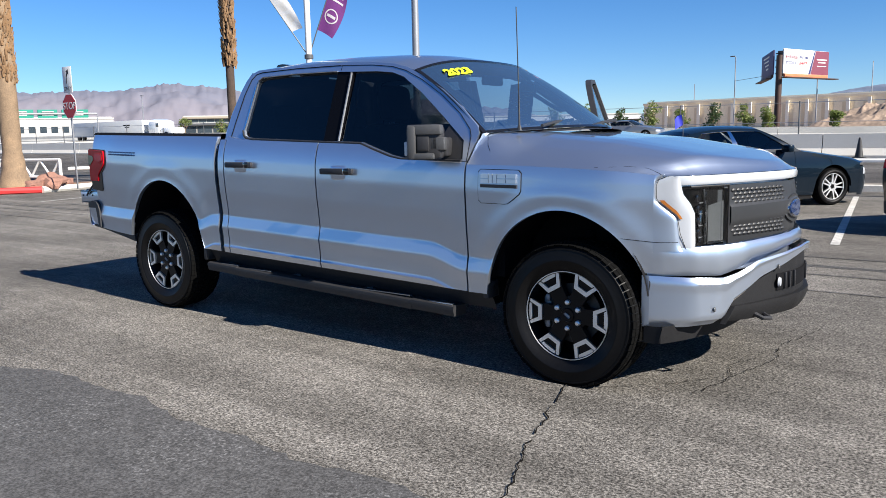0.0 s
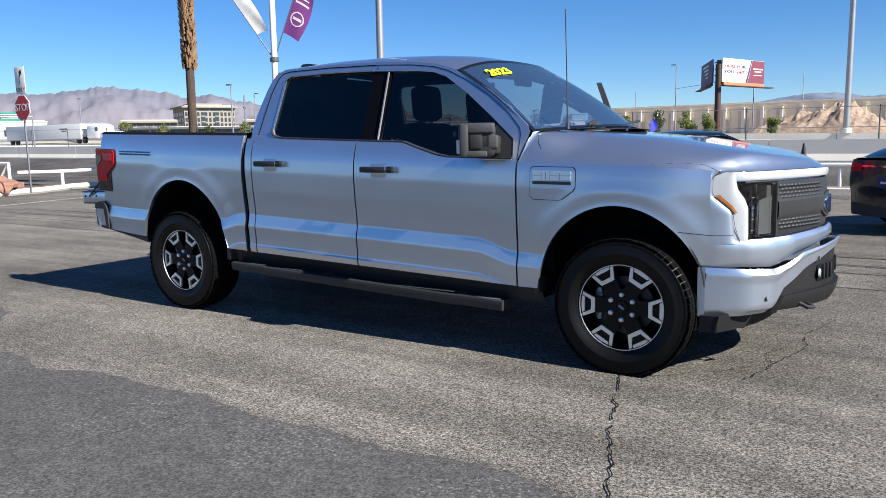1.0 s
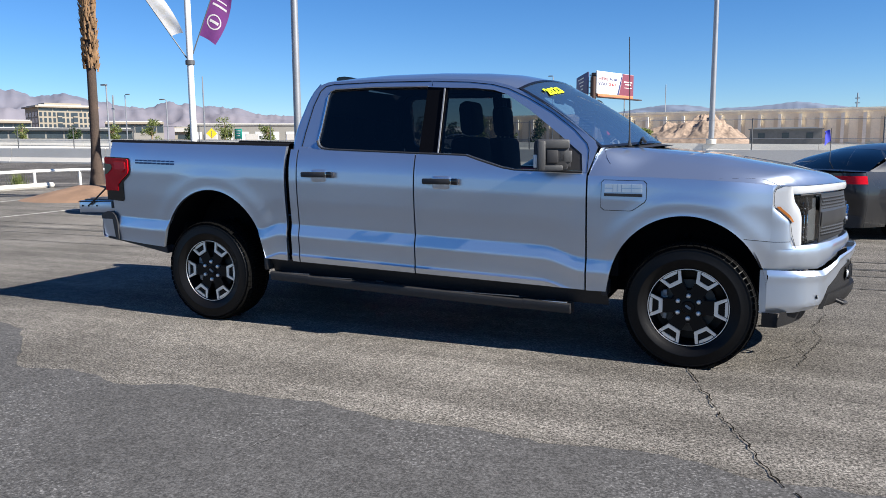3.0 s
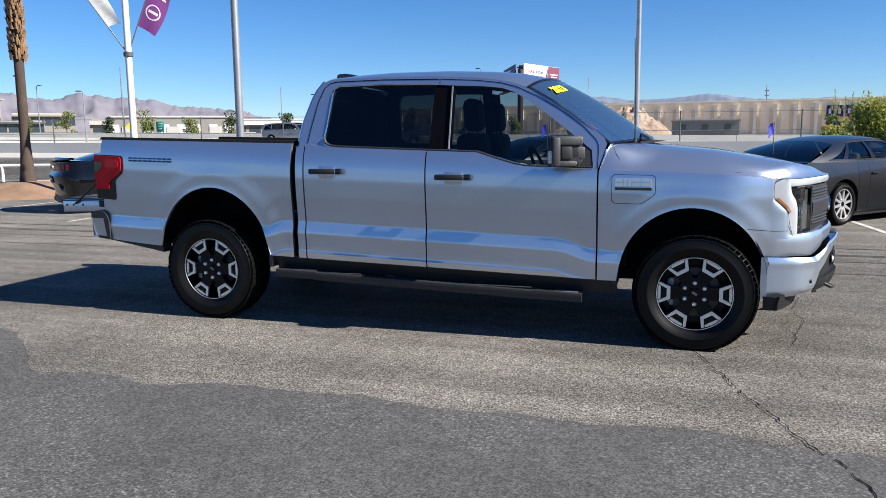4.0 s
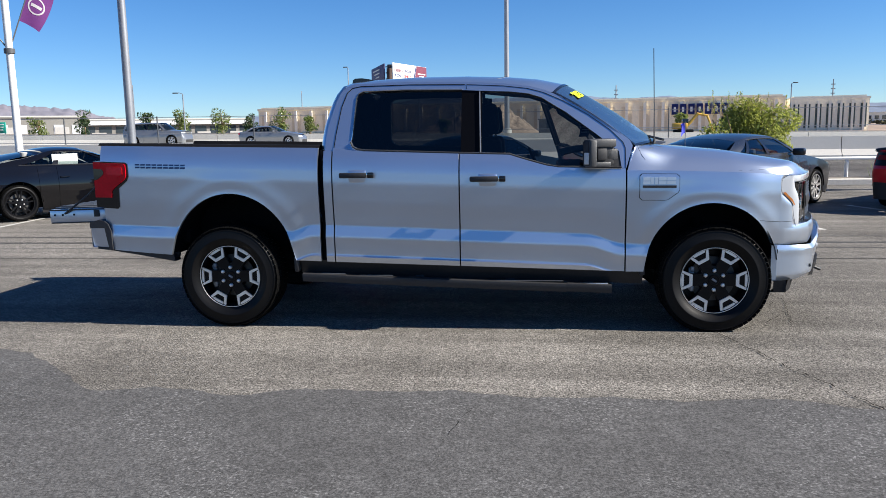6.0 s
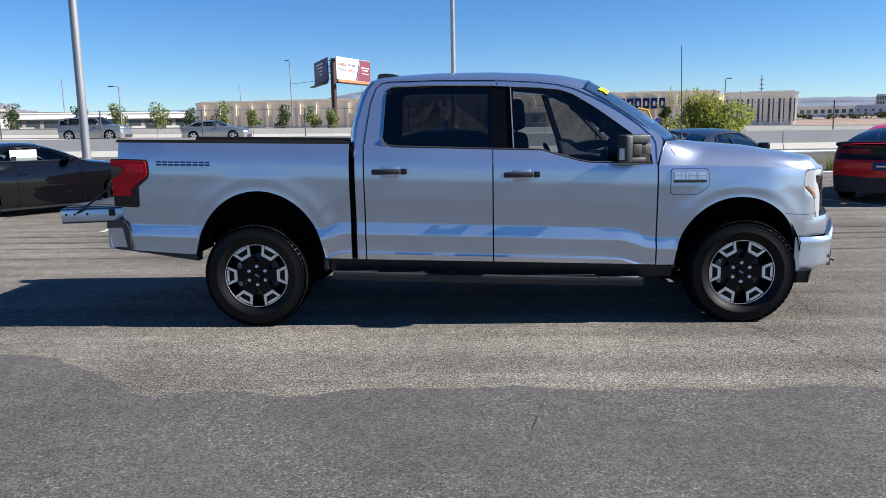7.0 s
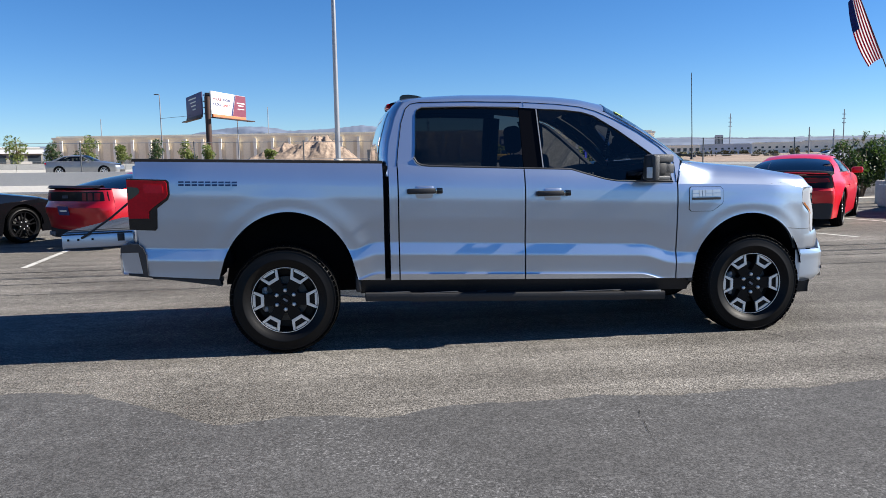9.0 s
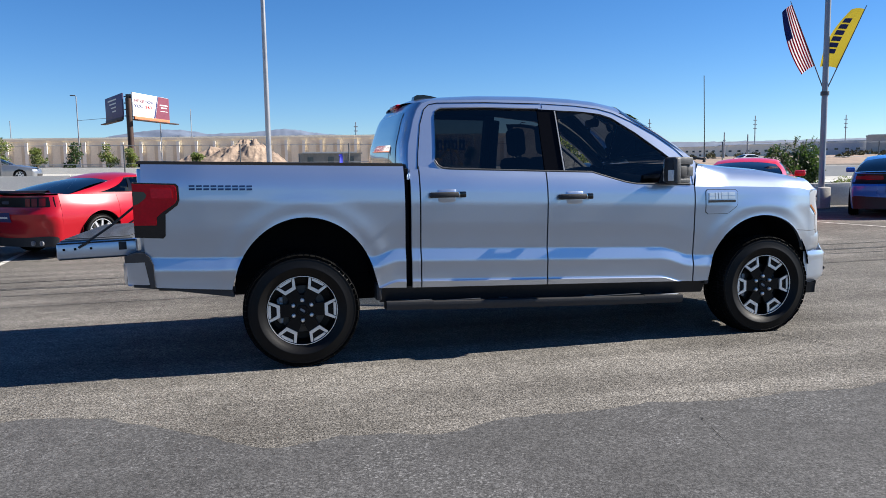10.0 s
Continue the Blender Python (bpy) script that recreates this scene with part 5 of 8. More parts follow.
# ---------------------------------------------------------------- ground and road
def far_z(x, y):
    """Height of the land: level lot to the kerb, then gently up to the freeway and the ground past it."""
    z = (0.33 - 0.006 * max(min(x, 60), -90)) * smoothstep(15, 26, y)
    z += (0.30 - 0.008 * max(min(x, 60), -90)) * smoothstep(28, 50, y)
    z += 0.9 * smoothstep(48, 70, y)
    return z


KERB_Y = 14.0
gr = Build()
gx = [-3000, -1200, -500, -250, -150, -110, -90, -75, -60, -50, -40, -32, -26, -20, -15, -10, -6, -3, 0, 3, 6, 10, 15, 20, 26, 32, 40, 50, 60, 80, 110, 150, 250, 500, 1200, 3000]
gy = [-3000, -600, -150, -60, -30, -15, -8, -4, 0, 4, 8, 11, 14, 15, 17, 19, 21, 23, 25, 26, 28, 31, 34, 38, 42, 46, 50, 55, 60, 65, 70, 80, 100, 140, 200, 400, 1000, 3000]
gr.add([(x, y, far_z(x, y)) for x in gx for y in gy], [(i * len(gy) + j, (i + 1) * len(gy) + j, (i + 1) * len(gy) + j + 1, i * len(gy) + j + 1) for i in range(len(gx) - 1) for j in range(len(gy) - 1)])
ground = tagged(gr.obj("ground", LOT, None, smooth=0), "worn pale grey asphalt car lot", "ground", kind="structure")


def sheet(name, x0, x1, y0, y1, lift, material, label, category, n=40, parent=None, ny=1):
    b = Build().grid(lambda u, v: (lerp(x0, x1, u), lerp(y0, y1, v), far_z(lerp(x0, x1, u), lerp(y0, y1, v)) + lift), n, ny)
    return tagged(b.obj(name, material, parent, smooth=0), label, category, kind="structure")


# darker resurfaced strip in front of the truck with a ragged edge
rnd = random.Random(4)
edge = [(-40.0, -1.35), (-9.0, -1.55), (-4.0, -1.62), (-2.4, -1.68), (-1.6, -1.70), (-1.15, -1.76), (-0.92, -1.95), (-0.70, -2.18), (-0.48, -2.36), (-0.27, -2.49), (0.10, -2.46), (0.60, -2.52), (1.10, -2.44), (1.60, -2.40), (2.2, -2.44), (2.75, -2.47), (3.3, -2.46), (3.75, -2.44), (4.2, -2.52), (4.9, -2.6), (6.5, -2.75), (12, -3.1), (40, -4.0)]
fine = []
for (ax, ay), (bx, by_) in zip(edge, edge[1:]):
    n = max(1, int((bx - ax) / 0.06)) if bx - ax < 6 else 6
    fine += [(lerp(ax, bx, i / n), lerp(ay, by_, i / n) + (rnd.uniform(-0.018, 0.018) + 0.03 * math.sin(7.3 * lerp(ax, bx, i / n)) if abs(ax) < 9 else 0)) for i in range(n)]
fine.append(edge[-1])
pb = Build()
pb.add([(x, y, 0.004) for x, y in fine] + [(x, -40.0, 0.004) for x, y in fine], [(i, i + 1, len(fine) + i + 1, len(fine) + i) for i in range(len(fine) - 1)])
tagged(pb.obj("asphalt_strip", SEAL, None, smooth=0), "darker resurfaced asphalt strip with ragged edge", "asphalt", kind="structure")


def crack(pts, w, seed, jag=0.05):
    """A thin dark crack that wanders along a few given points."""
    r = random.Random(seed)
    line, run = [], 0.0
    for (ax, ay), (bx, by_) in zip(pts, pts[1:]):
        length = math.hypot(bx - ax, by_ - ay)
        n = max(2, int(length / 0.022))
        nx, ny = -(by_ - ay) / length, (bx - ax) / length
        for i in range(n):
            s_ = run + length * i / n
            o = jag * (0.55 * noise.noise(Vector((s_ * 5.0, seed * 3.1, 0))) + 0.40 * noise.noise(Vector((s_ * 17.0, seed * 7.7, 2)))) + r.uniform(-0.003, 0.003)
            line.append((lerp(ax, bx, i / n) + nx * o, lerp(ay, by_, i / n) + ny * o))
        run += length
    line.append(pts[-1])
    b = Build()
    vs = []
    for i, (x, y) in enumerate(line):
        j, k = line[max(i - 1, 0)], line[min(i + 1, len(line) - 1)]
        d = Vector((k[0] - j[0], k[1] - j[1])).normalized()
        h = w * r.uniform(0.25, 1.0)
        vs += [(x - d.y * h, y + d.x * h, 0.008), (x + d.y * h, y - d.x * h, 0.008)]
    b.add(vs, [(2 * i, 2 * i + 1, 2 * i + 3, 2 * i + 2) for i in range(len(line) - 1) if noise.noise(Vector((line[i][0] * 9.0, line[i][1] * 9.0, seed))) > -0.34])
    return tagged(b.obj("asphalt_crack", CRACK, None, smooth=0), "thin jagged crack in the asphalt", "crack", kind="structure")


crack([(3.62, -0.30), (3.72, -1.05), (3.86, -1.48), (3.93, -1.80), (4.06, -2.10), (4.16, -2.40), (4.31, -2.76), (4.45, -3.4), (4.7, -4.4)], 0.0056, 1)
crack([(4.32, -0.75), (4.42, -0.35), (4.52, 0.05), (4.50, 0.5), (4.62, 1.0)], 0.004, 2)
crack([(4.42, -0.35), (4.34, -0.15), (4.41, 0.02)], 0.003, 5)
crack([(2.04, -2.68), (1.98, -2.92), (1.93, -3.12)], 0.002, 3, 0.04)
crack([(3.73, -1.0), (3.95, -0.86), (4.09, -0.75), (4.32, -0.46)], 0.003, 7, 0.04)
# long tyre and seam lines across the lane behind the truck
for k, (y, a, b_, w) in enumerate(((3.05, -18, 14, 0.018), (3.55, -14, 12, 0.03), (3.72, -18, 16, 0.012), (4.35, -12, 14, 0.02), (2.45, -20, 16, 0.012))):
    tb = Build().grid(lambda u, v: (lerp(a, b_, u), y + 0.12 * math.sin(2 * u + k) + w * (2 * v - 1), 0.004 + 0.0004 * k), 24, 1)
    tagged(tb.obj("tyre_mark", SEAL, None, smooth=0), "dark rubber streak along the lane", "tyre mark", kind="structure")
# parking bay lines
for xa, ya, xb, yb in ((-4.05, 4.8, -4.35, 9.0), (-6.85, 4.8, -7.2, 9.0), (-10.2, 4.8, -10.6, 9.0), (-13.3, 4.4, -15.4, 11.6), (3.98, 5.3, 3.15, 12.6), (6.58, 4.9, 6.1, 9.5), (9.2, 5.2, 8.3, 8.6), (12.2, 5.6, 11.4, 9.6), (15.6, 6.2, 14.9, 10.0)):
    d = Vector((yb - ya, xa - xb)).normalized() * 0.05
    lb = Build().grid(lambda u, v: (lerp(xa, xb, u) + d.x * (2 * v - 1), lerp(ya, yb, u) + d.y * (2 * v - 1), 0.006), 10, 1)
    tagged(lb.obj("parking_line", ROADPAINT, None, smooth=0), "worn white parking bay line", "parking line", "bay lines", kind="structure")

# kerb, planting strip, street, freeway
kb = Build().grid(lambda u, v: (lerp(-17.5, 45, u), [KERB_Y - 0.01, KERB_Y, KERB_Y + 0.02, KERB_Y + 0.15, KERB_Y + 0.155][min(4, int(v * 4 + 0.01))], [0.0, 0.13, 0.15, 0.15, 0.0][min(4, int(v * 4 + 0.01))]), 40, 4)
tagged(kb.obj("kerb", CONCRETE2, None), "pale concrete kerb along the lot", "kerb", kind="structure")
strip = Build().grid(lambda u, v: (lerp(-17.3, 45, u), lerp(KERB_Y + 0.15, KERB_Y + 1.45, v), 0.12 + 0.05 * noise.noise((lerp(-17.3, 45, u) * 0.8, v * 2, 0))), 120, 8)
tagged(strip.obj("planting_strip", DUST, None), "bare tan gravel planting strip behind the kerb", "planting strip", kind="structure")
sheet("street", -140, 140, 16.2, 26.0, 0.012, ROAD, "dark asphalt frontage street", "street", 60, ny=6)
sheet("freeway", -200, 200, 27.4, 56.0, 0.012, CONCRETE2, "pale concrete freeway lanes", "freeway", 60, ny=8)
sheet("desert_ground", -900, 900, 56.5, 900, 0.02, DIRT, "bare brown desert ground", "ground", 90, ny=40)


def barrier(name, y, h, x0, x1, label):
    """A concrete safety wall with a sloping foot, in joined lengths."""
    th = thing(name, label, "barrier", kind="structure")
    n = 36
    for k in range(n):
        a, b_ = lerp(x0, x1, k / n), lerp(x0, x1, (k + 1) / n) - 0.03
        bd = Build()
        sec = ((-0.30, 0.0), (-0.30, 0.08), (-0.16, 0.33), (-0.11, h), (0.11, h), (0.16, 0.33), (0.30, 0.08), (0.30, 0.0))
        vs = [(x, y + sy, far_z(x, y) + sz) for x in (a, b_) for sy, sz in sec]
        bd.add(vs, [(i, i + 1, i + 9, i + 8) for i in range(7)] + [tuple(range(8)), tuple(range(8, 16))])
        bd.obj("barrier_length", BARRIERC if name == "near_barrier" else CONCRETE2, th, smooth=20)
    return th


barrier("near_barrier", 26.6, 0.86, -150, 120, "long pale concrete safety barrier beside the street")
barrier("far_barrier", 52.35, 0.74, -150, 120, "far concrete safety barrier of the freeway")


def chain_fence(y, x0, x1, h, step, name):
    th = thing(name, "thin chain-link fence with dark posts", "fence")
    x = x0
    while x <= x1:
        Build().tube([(x, y, far_z(x, y) + 0.4), (x, y, far_z(x, y) + h)], 0.030, 6).obj("post", GREYPL, th)
        x += step
    b = Build()
    for zz in (h - 0.05, h * 0.62):
        b.tube([(x0, y, far_z(x0, y) + zz), (0, y, far_z(0, y) + zz), (x1, y, far_z(x1, y) + zz)], 0.012, 5)
    b.obj("fence_rail", STEEL, th)
    return th


chain_fence(27.2, -70, 60, 2.1, 4.6, "chain_fence")

# white pipe rail along the planting strip
wr = thing("pipe_rail", "low white-painted pipe rail on short posts", "rail fence")
for a, b_ in ((-16.8, -9.2), (0.6, 6.2), (8.9, 12.8), (15.2, 40.0)):
    Build().tube([(a, 15.2, 0.62), (b_, 15.2, 0.62)], 0.055, 10).obj("rail", WHITEPAINT, wr)
    n = max(1, int((b_ - a) / 1.9))
    for k in range(n + 1):
        xx = lerp(a + 0.2, b_ - 0.2, k / n)
        Build().tube([(xx, 15.2, 0.05), (xx, 15.2, 0.62)], 0.05, 8).obj("post", WHITEPAINT, wr)
bend = [(-18.6, 7.9), (-18.05, 9.0), (-18.7, 11.2), (-19.25, 13.1), (-18.9, 14.7), (-16.8, 15.2)]
Build().tube([(x, y, 0.61) for x, y in bend], 0.055, 10).obj("rail", WHITEPAINT, wr)
for x, y in bend[1:5]:
    Build().tube([(x, y, 0.05), (x, y, 0.61)], 0.05, 8).obj("post", WHITEPAINT, wr)
# truss panel of the gate by the exit
gt = thing("white_gate", "white-painted truss gate panel beside the exit", "gate")
p0, p1 = Vector((-22.6, 7.1, 0.25)), Vector((-18.8, 7.75, 0.25))
Build().tube([p0 + Vector((0, 0, 0.65)), p1 + Vector((0, 0, 0.65))], 0.045, 8).obj("rail", WHITEPAINT, gt)
Build().tube([p0 + Vector((0, 0, 0.1)), p1 + Vector((0, 0, 0.1))], 0.045, 8).obj("rail", WHITEPAINT, gt)
for k in range(8):
    a, b_ = p0.lerp(p1, k / 8), p0.lerp(p1, (k + 1) / 8)
    lo, hi = (0.1, 0.65) if k % 2 else (0.65, 0.1)
    Build().tube([a + Vector((0, 0, lo)), b_ + Vector((0, 0, hi))], 0.035, 8).obj("brace", WHITEPAINT, gt)
Build().tube([(*p1[:2], 0.1), (*p1[:2], 0.92)], 0.05, 8).obj("gate_post", WHITEPAINT, gt)

# island with red kerb at the exit
isl = [(-30, 4.2), (-19.0, 4.6), (-17.4, 5.2), (-16.9, 6.2), (-17.3, 7.8), (-18.5, 9.6), (-19.5, 14.0)]
Build().prism(isl + [(-20.2, 14.0), (-19.4, 10.0), (-19.1, 8.4), (-23.0, 7.7), (-30, 6.9)], lambda a, c, d: (a, c, 0.14 - d), 0.16).obj("island", MULCH, None)
sheet("side_street", -140, -19.3, 6.8, 16.1, 0.006, ROAD, "dark asphalt of the side street past the exit", "street", 30, ny=6)
tagged(bpy.data.objects["island"], "gravel planting island at the exit", "island", kind="structure")
ik = Build().tube([(x, y, 0.09) for x, y in isl[:4]], 0.10, 8)
tagged(ik.obj("red_kerb", REDPAINT, None), "red-painted kerb of the exit island", "kerb", kind="structure")
ik = Build().tube([(x, y, 0.09) for x, y in isl[3:7]], 0.10, 8)
tagged(ik.obj("island_kerb", CONCRETE2, None), "pale concrete island kerb", "kerb", kind="structure")


# ---------------------------------------------------------------- poles, signs, palms
def pole_at(name, x, y, z0, h, r0, r1, label, material=STEEL):
    th = thing(name, label, "pole")
    th.location = (x, y, z0)
    Build().tube([(0, 0, 0), (0, 0, h * 0.5), (0, 0, h)], [r0, (r0 + r1) / 2, r1], 14).obj("shaft", material, th)
    return th


lp = pole_at("light_pole", -8.36, 13.02, 0.0, 10.5, 0.115, 0.085, "grey steel lot light pole on a concrete foot")
Build().lathe([(0.0, 0.62), (0.27, 0.62), (0.30, 0.58), (0.30, 0.0)], (0, 0, 0), "z", 20).obj("concrete_foot", CONCRETE2, lp)
Build().box((0.55, 0, 10.45), (0.9, 0.32, 0.16), 0.03).obj("lamp_head", GREYPL, lp)
lp = pole_at("light_pole", 0.52, 52.37, far_z(0.52, 52.37) + 0.72, 22, 0.20, 0.12, "tall grey freeway light pole")
Build().lathe([(0.0, 0.35), (0.32, 0.35), (0.35, 0.3), (0.35, 0.0)], (0, 0, 0), "z", 16).obj("concrete_foot", CONCRETE2, lp)


def banner_pole(x, y, z0, h, joint, material, label):
    """A pole with a collar from which two slanting flag arms rise."""
    th = pole_at("banner_pole", x, y, z0, h, 0.085, 0.07, label, material)
    Build().lathe([(0.09, -0.06), (0.115, -0.05), (0.115, 0.05), (0.09, 0.06)], (0, 0, joint), "z", 14).obj("arm_collar", GREYPL, th)
    return th


WHITEFLAG = cloth("white_banner_cloth", (0.75, 0.75, 0.74))
PURPLE = cloth("purple_banner_cloth", (0.19, 0.045, 0.22))
YELLOW = cloth("yellow_banner_cloth", (0.42, 0.33, 0.03))
NAVY = mat("navy_print", (0.02, 0.03, 0.12), 0.7, vary=0.1)
FLAGRED = cloth("flag_red", (0.5, 0.02, 0.04))
FLAGBLUE = cloth("flag_blue", (0.03, 0.05, 0.22))
# local frame of the arms: across = towards the right of the lot view
fp = banner_pole(-9.28, 9.69, 0.0, 9.0, 3.50, WHITEPAINT, "white pole with two slanting dealer banners")
across = Vector((0.80, 0.60, 0)).normalized()


def banner(parent, joint, lean, a0, a1, wid, material, name, label, seed, across, flow):
    """A cloth hung from a slanting arm; it droops to the side of the arm and ripples."""
    up = Vector((0, 0, 1))
    d = (up * math.cos(lean) + across * math.sin(lean)).normalized()
    side = across * math.cos(lean) - up * math.sin(lean)
    base = Vector((0, 0, joint))
    Build().tube([base, base + d * (a1 + 0.1)], [0.016, 0.010], 8).obj("banner_arm", GREYPL, parent)
    nrm = d.cross(side).normalized()

    def at(u, v, lift=0.0):
        w = wid * (0.55 + 0.45 * math.sin(math.pi * min(0.95, 0.2 + 0.75 * u)))
        return base + d * lerp(a0, a1, u) + side * (w * v) * flow + up * (-0.10 * v * v) + nrm * (0.05 * math.sin(6 * u + 3 * v + seed) * v + lift)

    ob = Build().grid(lambda u, v: tuple(at(u, v)), 20, 8).obj(name, material, parent, label)
    return ob, at


cloth, at = banner(fp, 3.50, radians(-33), 0.75, 2.6, 0.42, WHITEFLAG, "banner_cloth", "white banner with grey print", 1, across, 1)
for k in range(4):
    Build().grid(lambda u, v: tuple(at(0.12 + 0.18 * k + 0.12 * u, 0.25 + 0.4 * v, 0.006)), 4, 3).obj("print_bar", GREYPL, cloth)
cloth, at = banner(fp, 3.50, radians(20), 0.72, 2.4, 0.50, PURPLE, "banner_cloth", "purple banner with pale oval", 2, across, 1)
for lift in (0.006, -0.006):
    ring = Build().grid(lambda u, v: tuple(at(0.27 + (0.11 - 0.018 * v) * math.sin(2 * math.pi * u), 0.48 + (0.34 - 0.06 * v) * math.cos(2 * math.pi * u), lift)), 36, 1)
    ring.obj("oval_print", WHITEFLAG, cloth)
    Build().grid(lambda u, v: tuple(at(lerp(0.25, 0.29, u), lerp(0.26, 0.70, v), lift)), 2, 6).obj("print_bar", WHITEFLAG, cloth)
    for ua, ub, va, vb in ((0.50, 0.53, 0.15, 0.85), (0.58, 0.60, 0.2, 0.8), (0.66, 0.68, 0.2, 0.7)):
        Build().grid(lambda u, v: tuple(at(lerp(ua, ub, u), lerp(va, vb, v), lift)), 3, 6).obj("print_bar", WHITEFLAG, cloth)

fp2 = banner_pole(15.1, 12.05, 0.0, 10.0, 3.19, STEEL, "grey pole with striped flag and yellow banner on slanting arms")
across2 = Vector((0.72, -0.69, 0)).normalized()
Build().box((0, 0, 0.30), (0.36, 0.36, 0.60), 0.03).obj("concrete_foot", CONCRETE, fp2)
cloth, at = banner(fp2, 3.19, radians(-20), 0.82, 2.66, 0.42, WHITEFLAG, "striped_flag", "red and white striped flag with blue corner", 3, across2, -1)
for k in range(7):
    for lift in (0.006, -0.006):
        Build().grid(lambda u, v: tuple(at(u, (2 * k + v) / 13, lift)), 16, 2).obj("flag_stripe", FLAGRED, cloth)
for lift in (0.010, -0.010):
    Build().grid(lambda u, v: tuple(at(0.55 + 0.45 * u, 0.60 + 0.40 * v, lift)), 8, 6).obj("flag_canton", FLAGBLUE, cloth)
cloth, at = banner(fp2, 3.19, radians(22.3), 0.72, 2.35, 0.56, YELLOW, "banner_cloth", "yellow banner with dark lettering bars", 4, across2, -1)
for k in range(6):
    for lift in (0.006, -0.006):
        Build().grid(lambda u, v: tuple(at(0.22 + 0.105 * k + 0.075 * u, 0.42 + 0.42 * v, lift)), 2, 4).obj("letter_bar", NAVY, cloth)

# stop sign and arrow plate on one post
sg = thing("stop_sign", "red octagon stop sign with white arrow plate on steel post", "road sign")
sg.location = (-15.26, 6.38, 0.14)
sd = Vector((0.02, -1.0, 0)).normalized()
rot = Matrix.Rotation(math.atan2(sd.y, sd.x) + math.pi / 2, 4, "Z")
SIGNRED = mat("sign_red", (0.42, 0.02, 0.025), 0.5, vary=0.1)
Build().box((0, 0.02, 1.65), (0.05, 0.035, 3.30), 0.006).obj("post", STEEL, sg, m=rot)
octo = [(0.36 * math.cos(math.pi / 8 + k * math.pi / 4), 2.27 + 0.36 * math.sin(math.pi / 8 + k * math.pi / 4)) for k in range(8)]
oc = Build().prism(octo, lambda a, c, d: (a, -0.012 + d, c), 0.012).obj("octagon_plate", WHITEPAINT, sg, m=rot)
Build().prism([(a * 0.93, 2.27 + (c - 2.27) * 0.93) for a, c in octo], lambda a, c, d: (a, -0.016 + d, c), 0.004).obj("octagon_face", SIGNRED, oc, m=rot)
lettering("STOP", "stop_word", WHITEPAINT, oc, rot @ Matrix.Translation((0, -0.018, 2.27)) @ Matrix.Rotation(radians(90), 4, "X"), 0.27, 0.001)
ap = Build().box((0, -0.006, 2.98), (0.44, 0.012, 0.70), 0.004).obj("arrow_plate", WHITEPAINT, sg, "white arrow plate", m=rot)
Build().prism([(-0.05, 2.88), (-0.02, 2.88), (0.0, 3.05), (0.06, 3.14), (0.10, 3.12), (0.08, 3.26), (-0.04, 3.20), (0.0, 3.17), (-0.035, 3.08)], lambda a, c, d: (a, -0.016 + d, c), 0.004).obj("arrow", BLACKPL, ap, m=rot)
lettering("ONLY", "only_word", BLACKPL, ap, rot @ Matrix.Translation((0, -0.014, 2.74)) @ Matrix.Rotation(radians(90), 4, "X"), 0.15, 0.001)


def palm(x, y, z0, h, r, clean, seed, shag, fat, bark):
    """A date palm stem: smooth grey foot, then ragged old leaf bases; the crown is far overhead."""
    rr = random.Random(seed)
    th = thing("palm_tree", "tall palm trunk with ragged brown leaf bases above a smooth foot", "palm tree")
    th.location = (x, y, z0)
    pts, rs = [], []
    for k in range(41):
        f = k / 40
        pts.append((0.05 * math.sin(f * 3), 0, f * h))
        rs.append(r * (1.45 - 4.0 * f if f < 0.1 else 1.0) * (1 + rr.uniform(-0.03, 0.03)) * (1.25 if k == 0 else 1.1 if k == 1 else 1.0))
    Build().tube(pts, rs, 18).obj("trunk", bark, th)
    b = Build()
    zz = clean
    while zz < h and shag:
        for q in range(11):
            a = rr.uniform(0, 2 * math.pi)
            p = Vector((0.05 * math.sin(zz / h * 3) + fat * r * 0.96 * math.cos(a), fat * r * 0.96 * math.sin(a), zz + rr.uniform(-0.05, 0.05)))
            o = Vector((math.cos(a), math.sin(a), 0))
            tg_ = Vector((-math.sin(a), math.cos(a), 0))
            L, w = rr.uniform(0.12, 0.24), rr.uniform(0.025, 0.05)
            tip = p + o * rr.uniform(0.04, 0.11) + Vector((0, 0, L))
            b.add([p - tg_ * w, p + tg_ * w, tip + tg_ * w * 0.5, tip - tg_ * w * 0.5, p + o * 0.05], [(0, 1, 2, 3), (0, 4, 3), (1, 2, 4), (4, 2, 3), (0, 1, 4)])
        zz += 0.065
    if shag:
        tagged(b.obj("shag", LEAFBASE, th, "ragged brown leaf bases", smooth=0, weld=0), kind="stuff")
    fr = Build()
    for k in range(34):
        a, el = rr.uniform(0, 2 * math.pi), rr.uniform(-0.4, 1.3)
        o = Vector((math.cos(a), math.sin(a), 0))
        spine = [Vector((0, 0, h)) + o * (2.6 * t * math.cos(el * (1 - 0.2 * t))) + Vector((0, 0, 2.6 * t * math.sin(el) - 1.6 * t * t)) for t in (0, 0.25, 0.5, 0.75, 1.0)]
        sd_ = Vector((-o.y, o.x, 0))
        for i in range(4):
            w0, w1 = (0.1, 0.35, 0.4, 0.3, 0.03)[i], (0.1, 0.35, 0.4, 0.3, 0.03)[i + 1]
            fr.add([spine[i] - sd_ * w0, spine[i] + sd_ * w0, spine[i + 1] + sd_ * w1, spine[i + 1] - sd_ * w1], [(0, 1, 2, 3)])
    fr.obj("crown", LEAFB, th, weld=0, smooth=0)
    return th


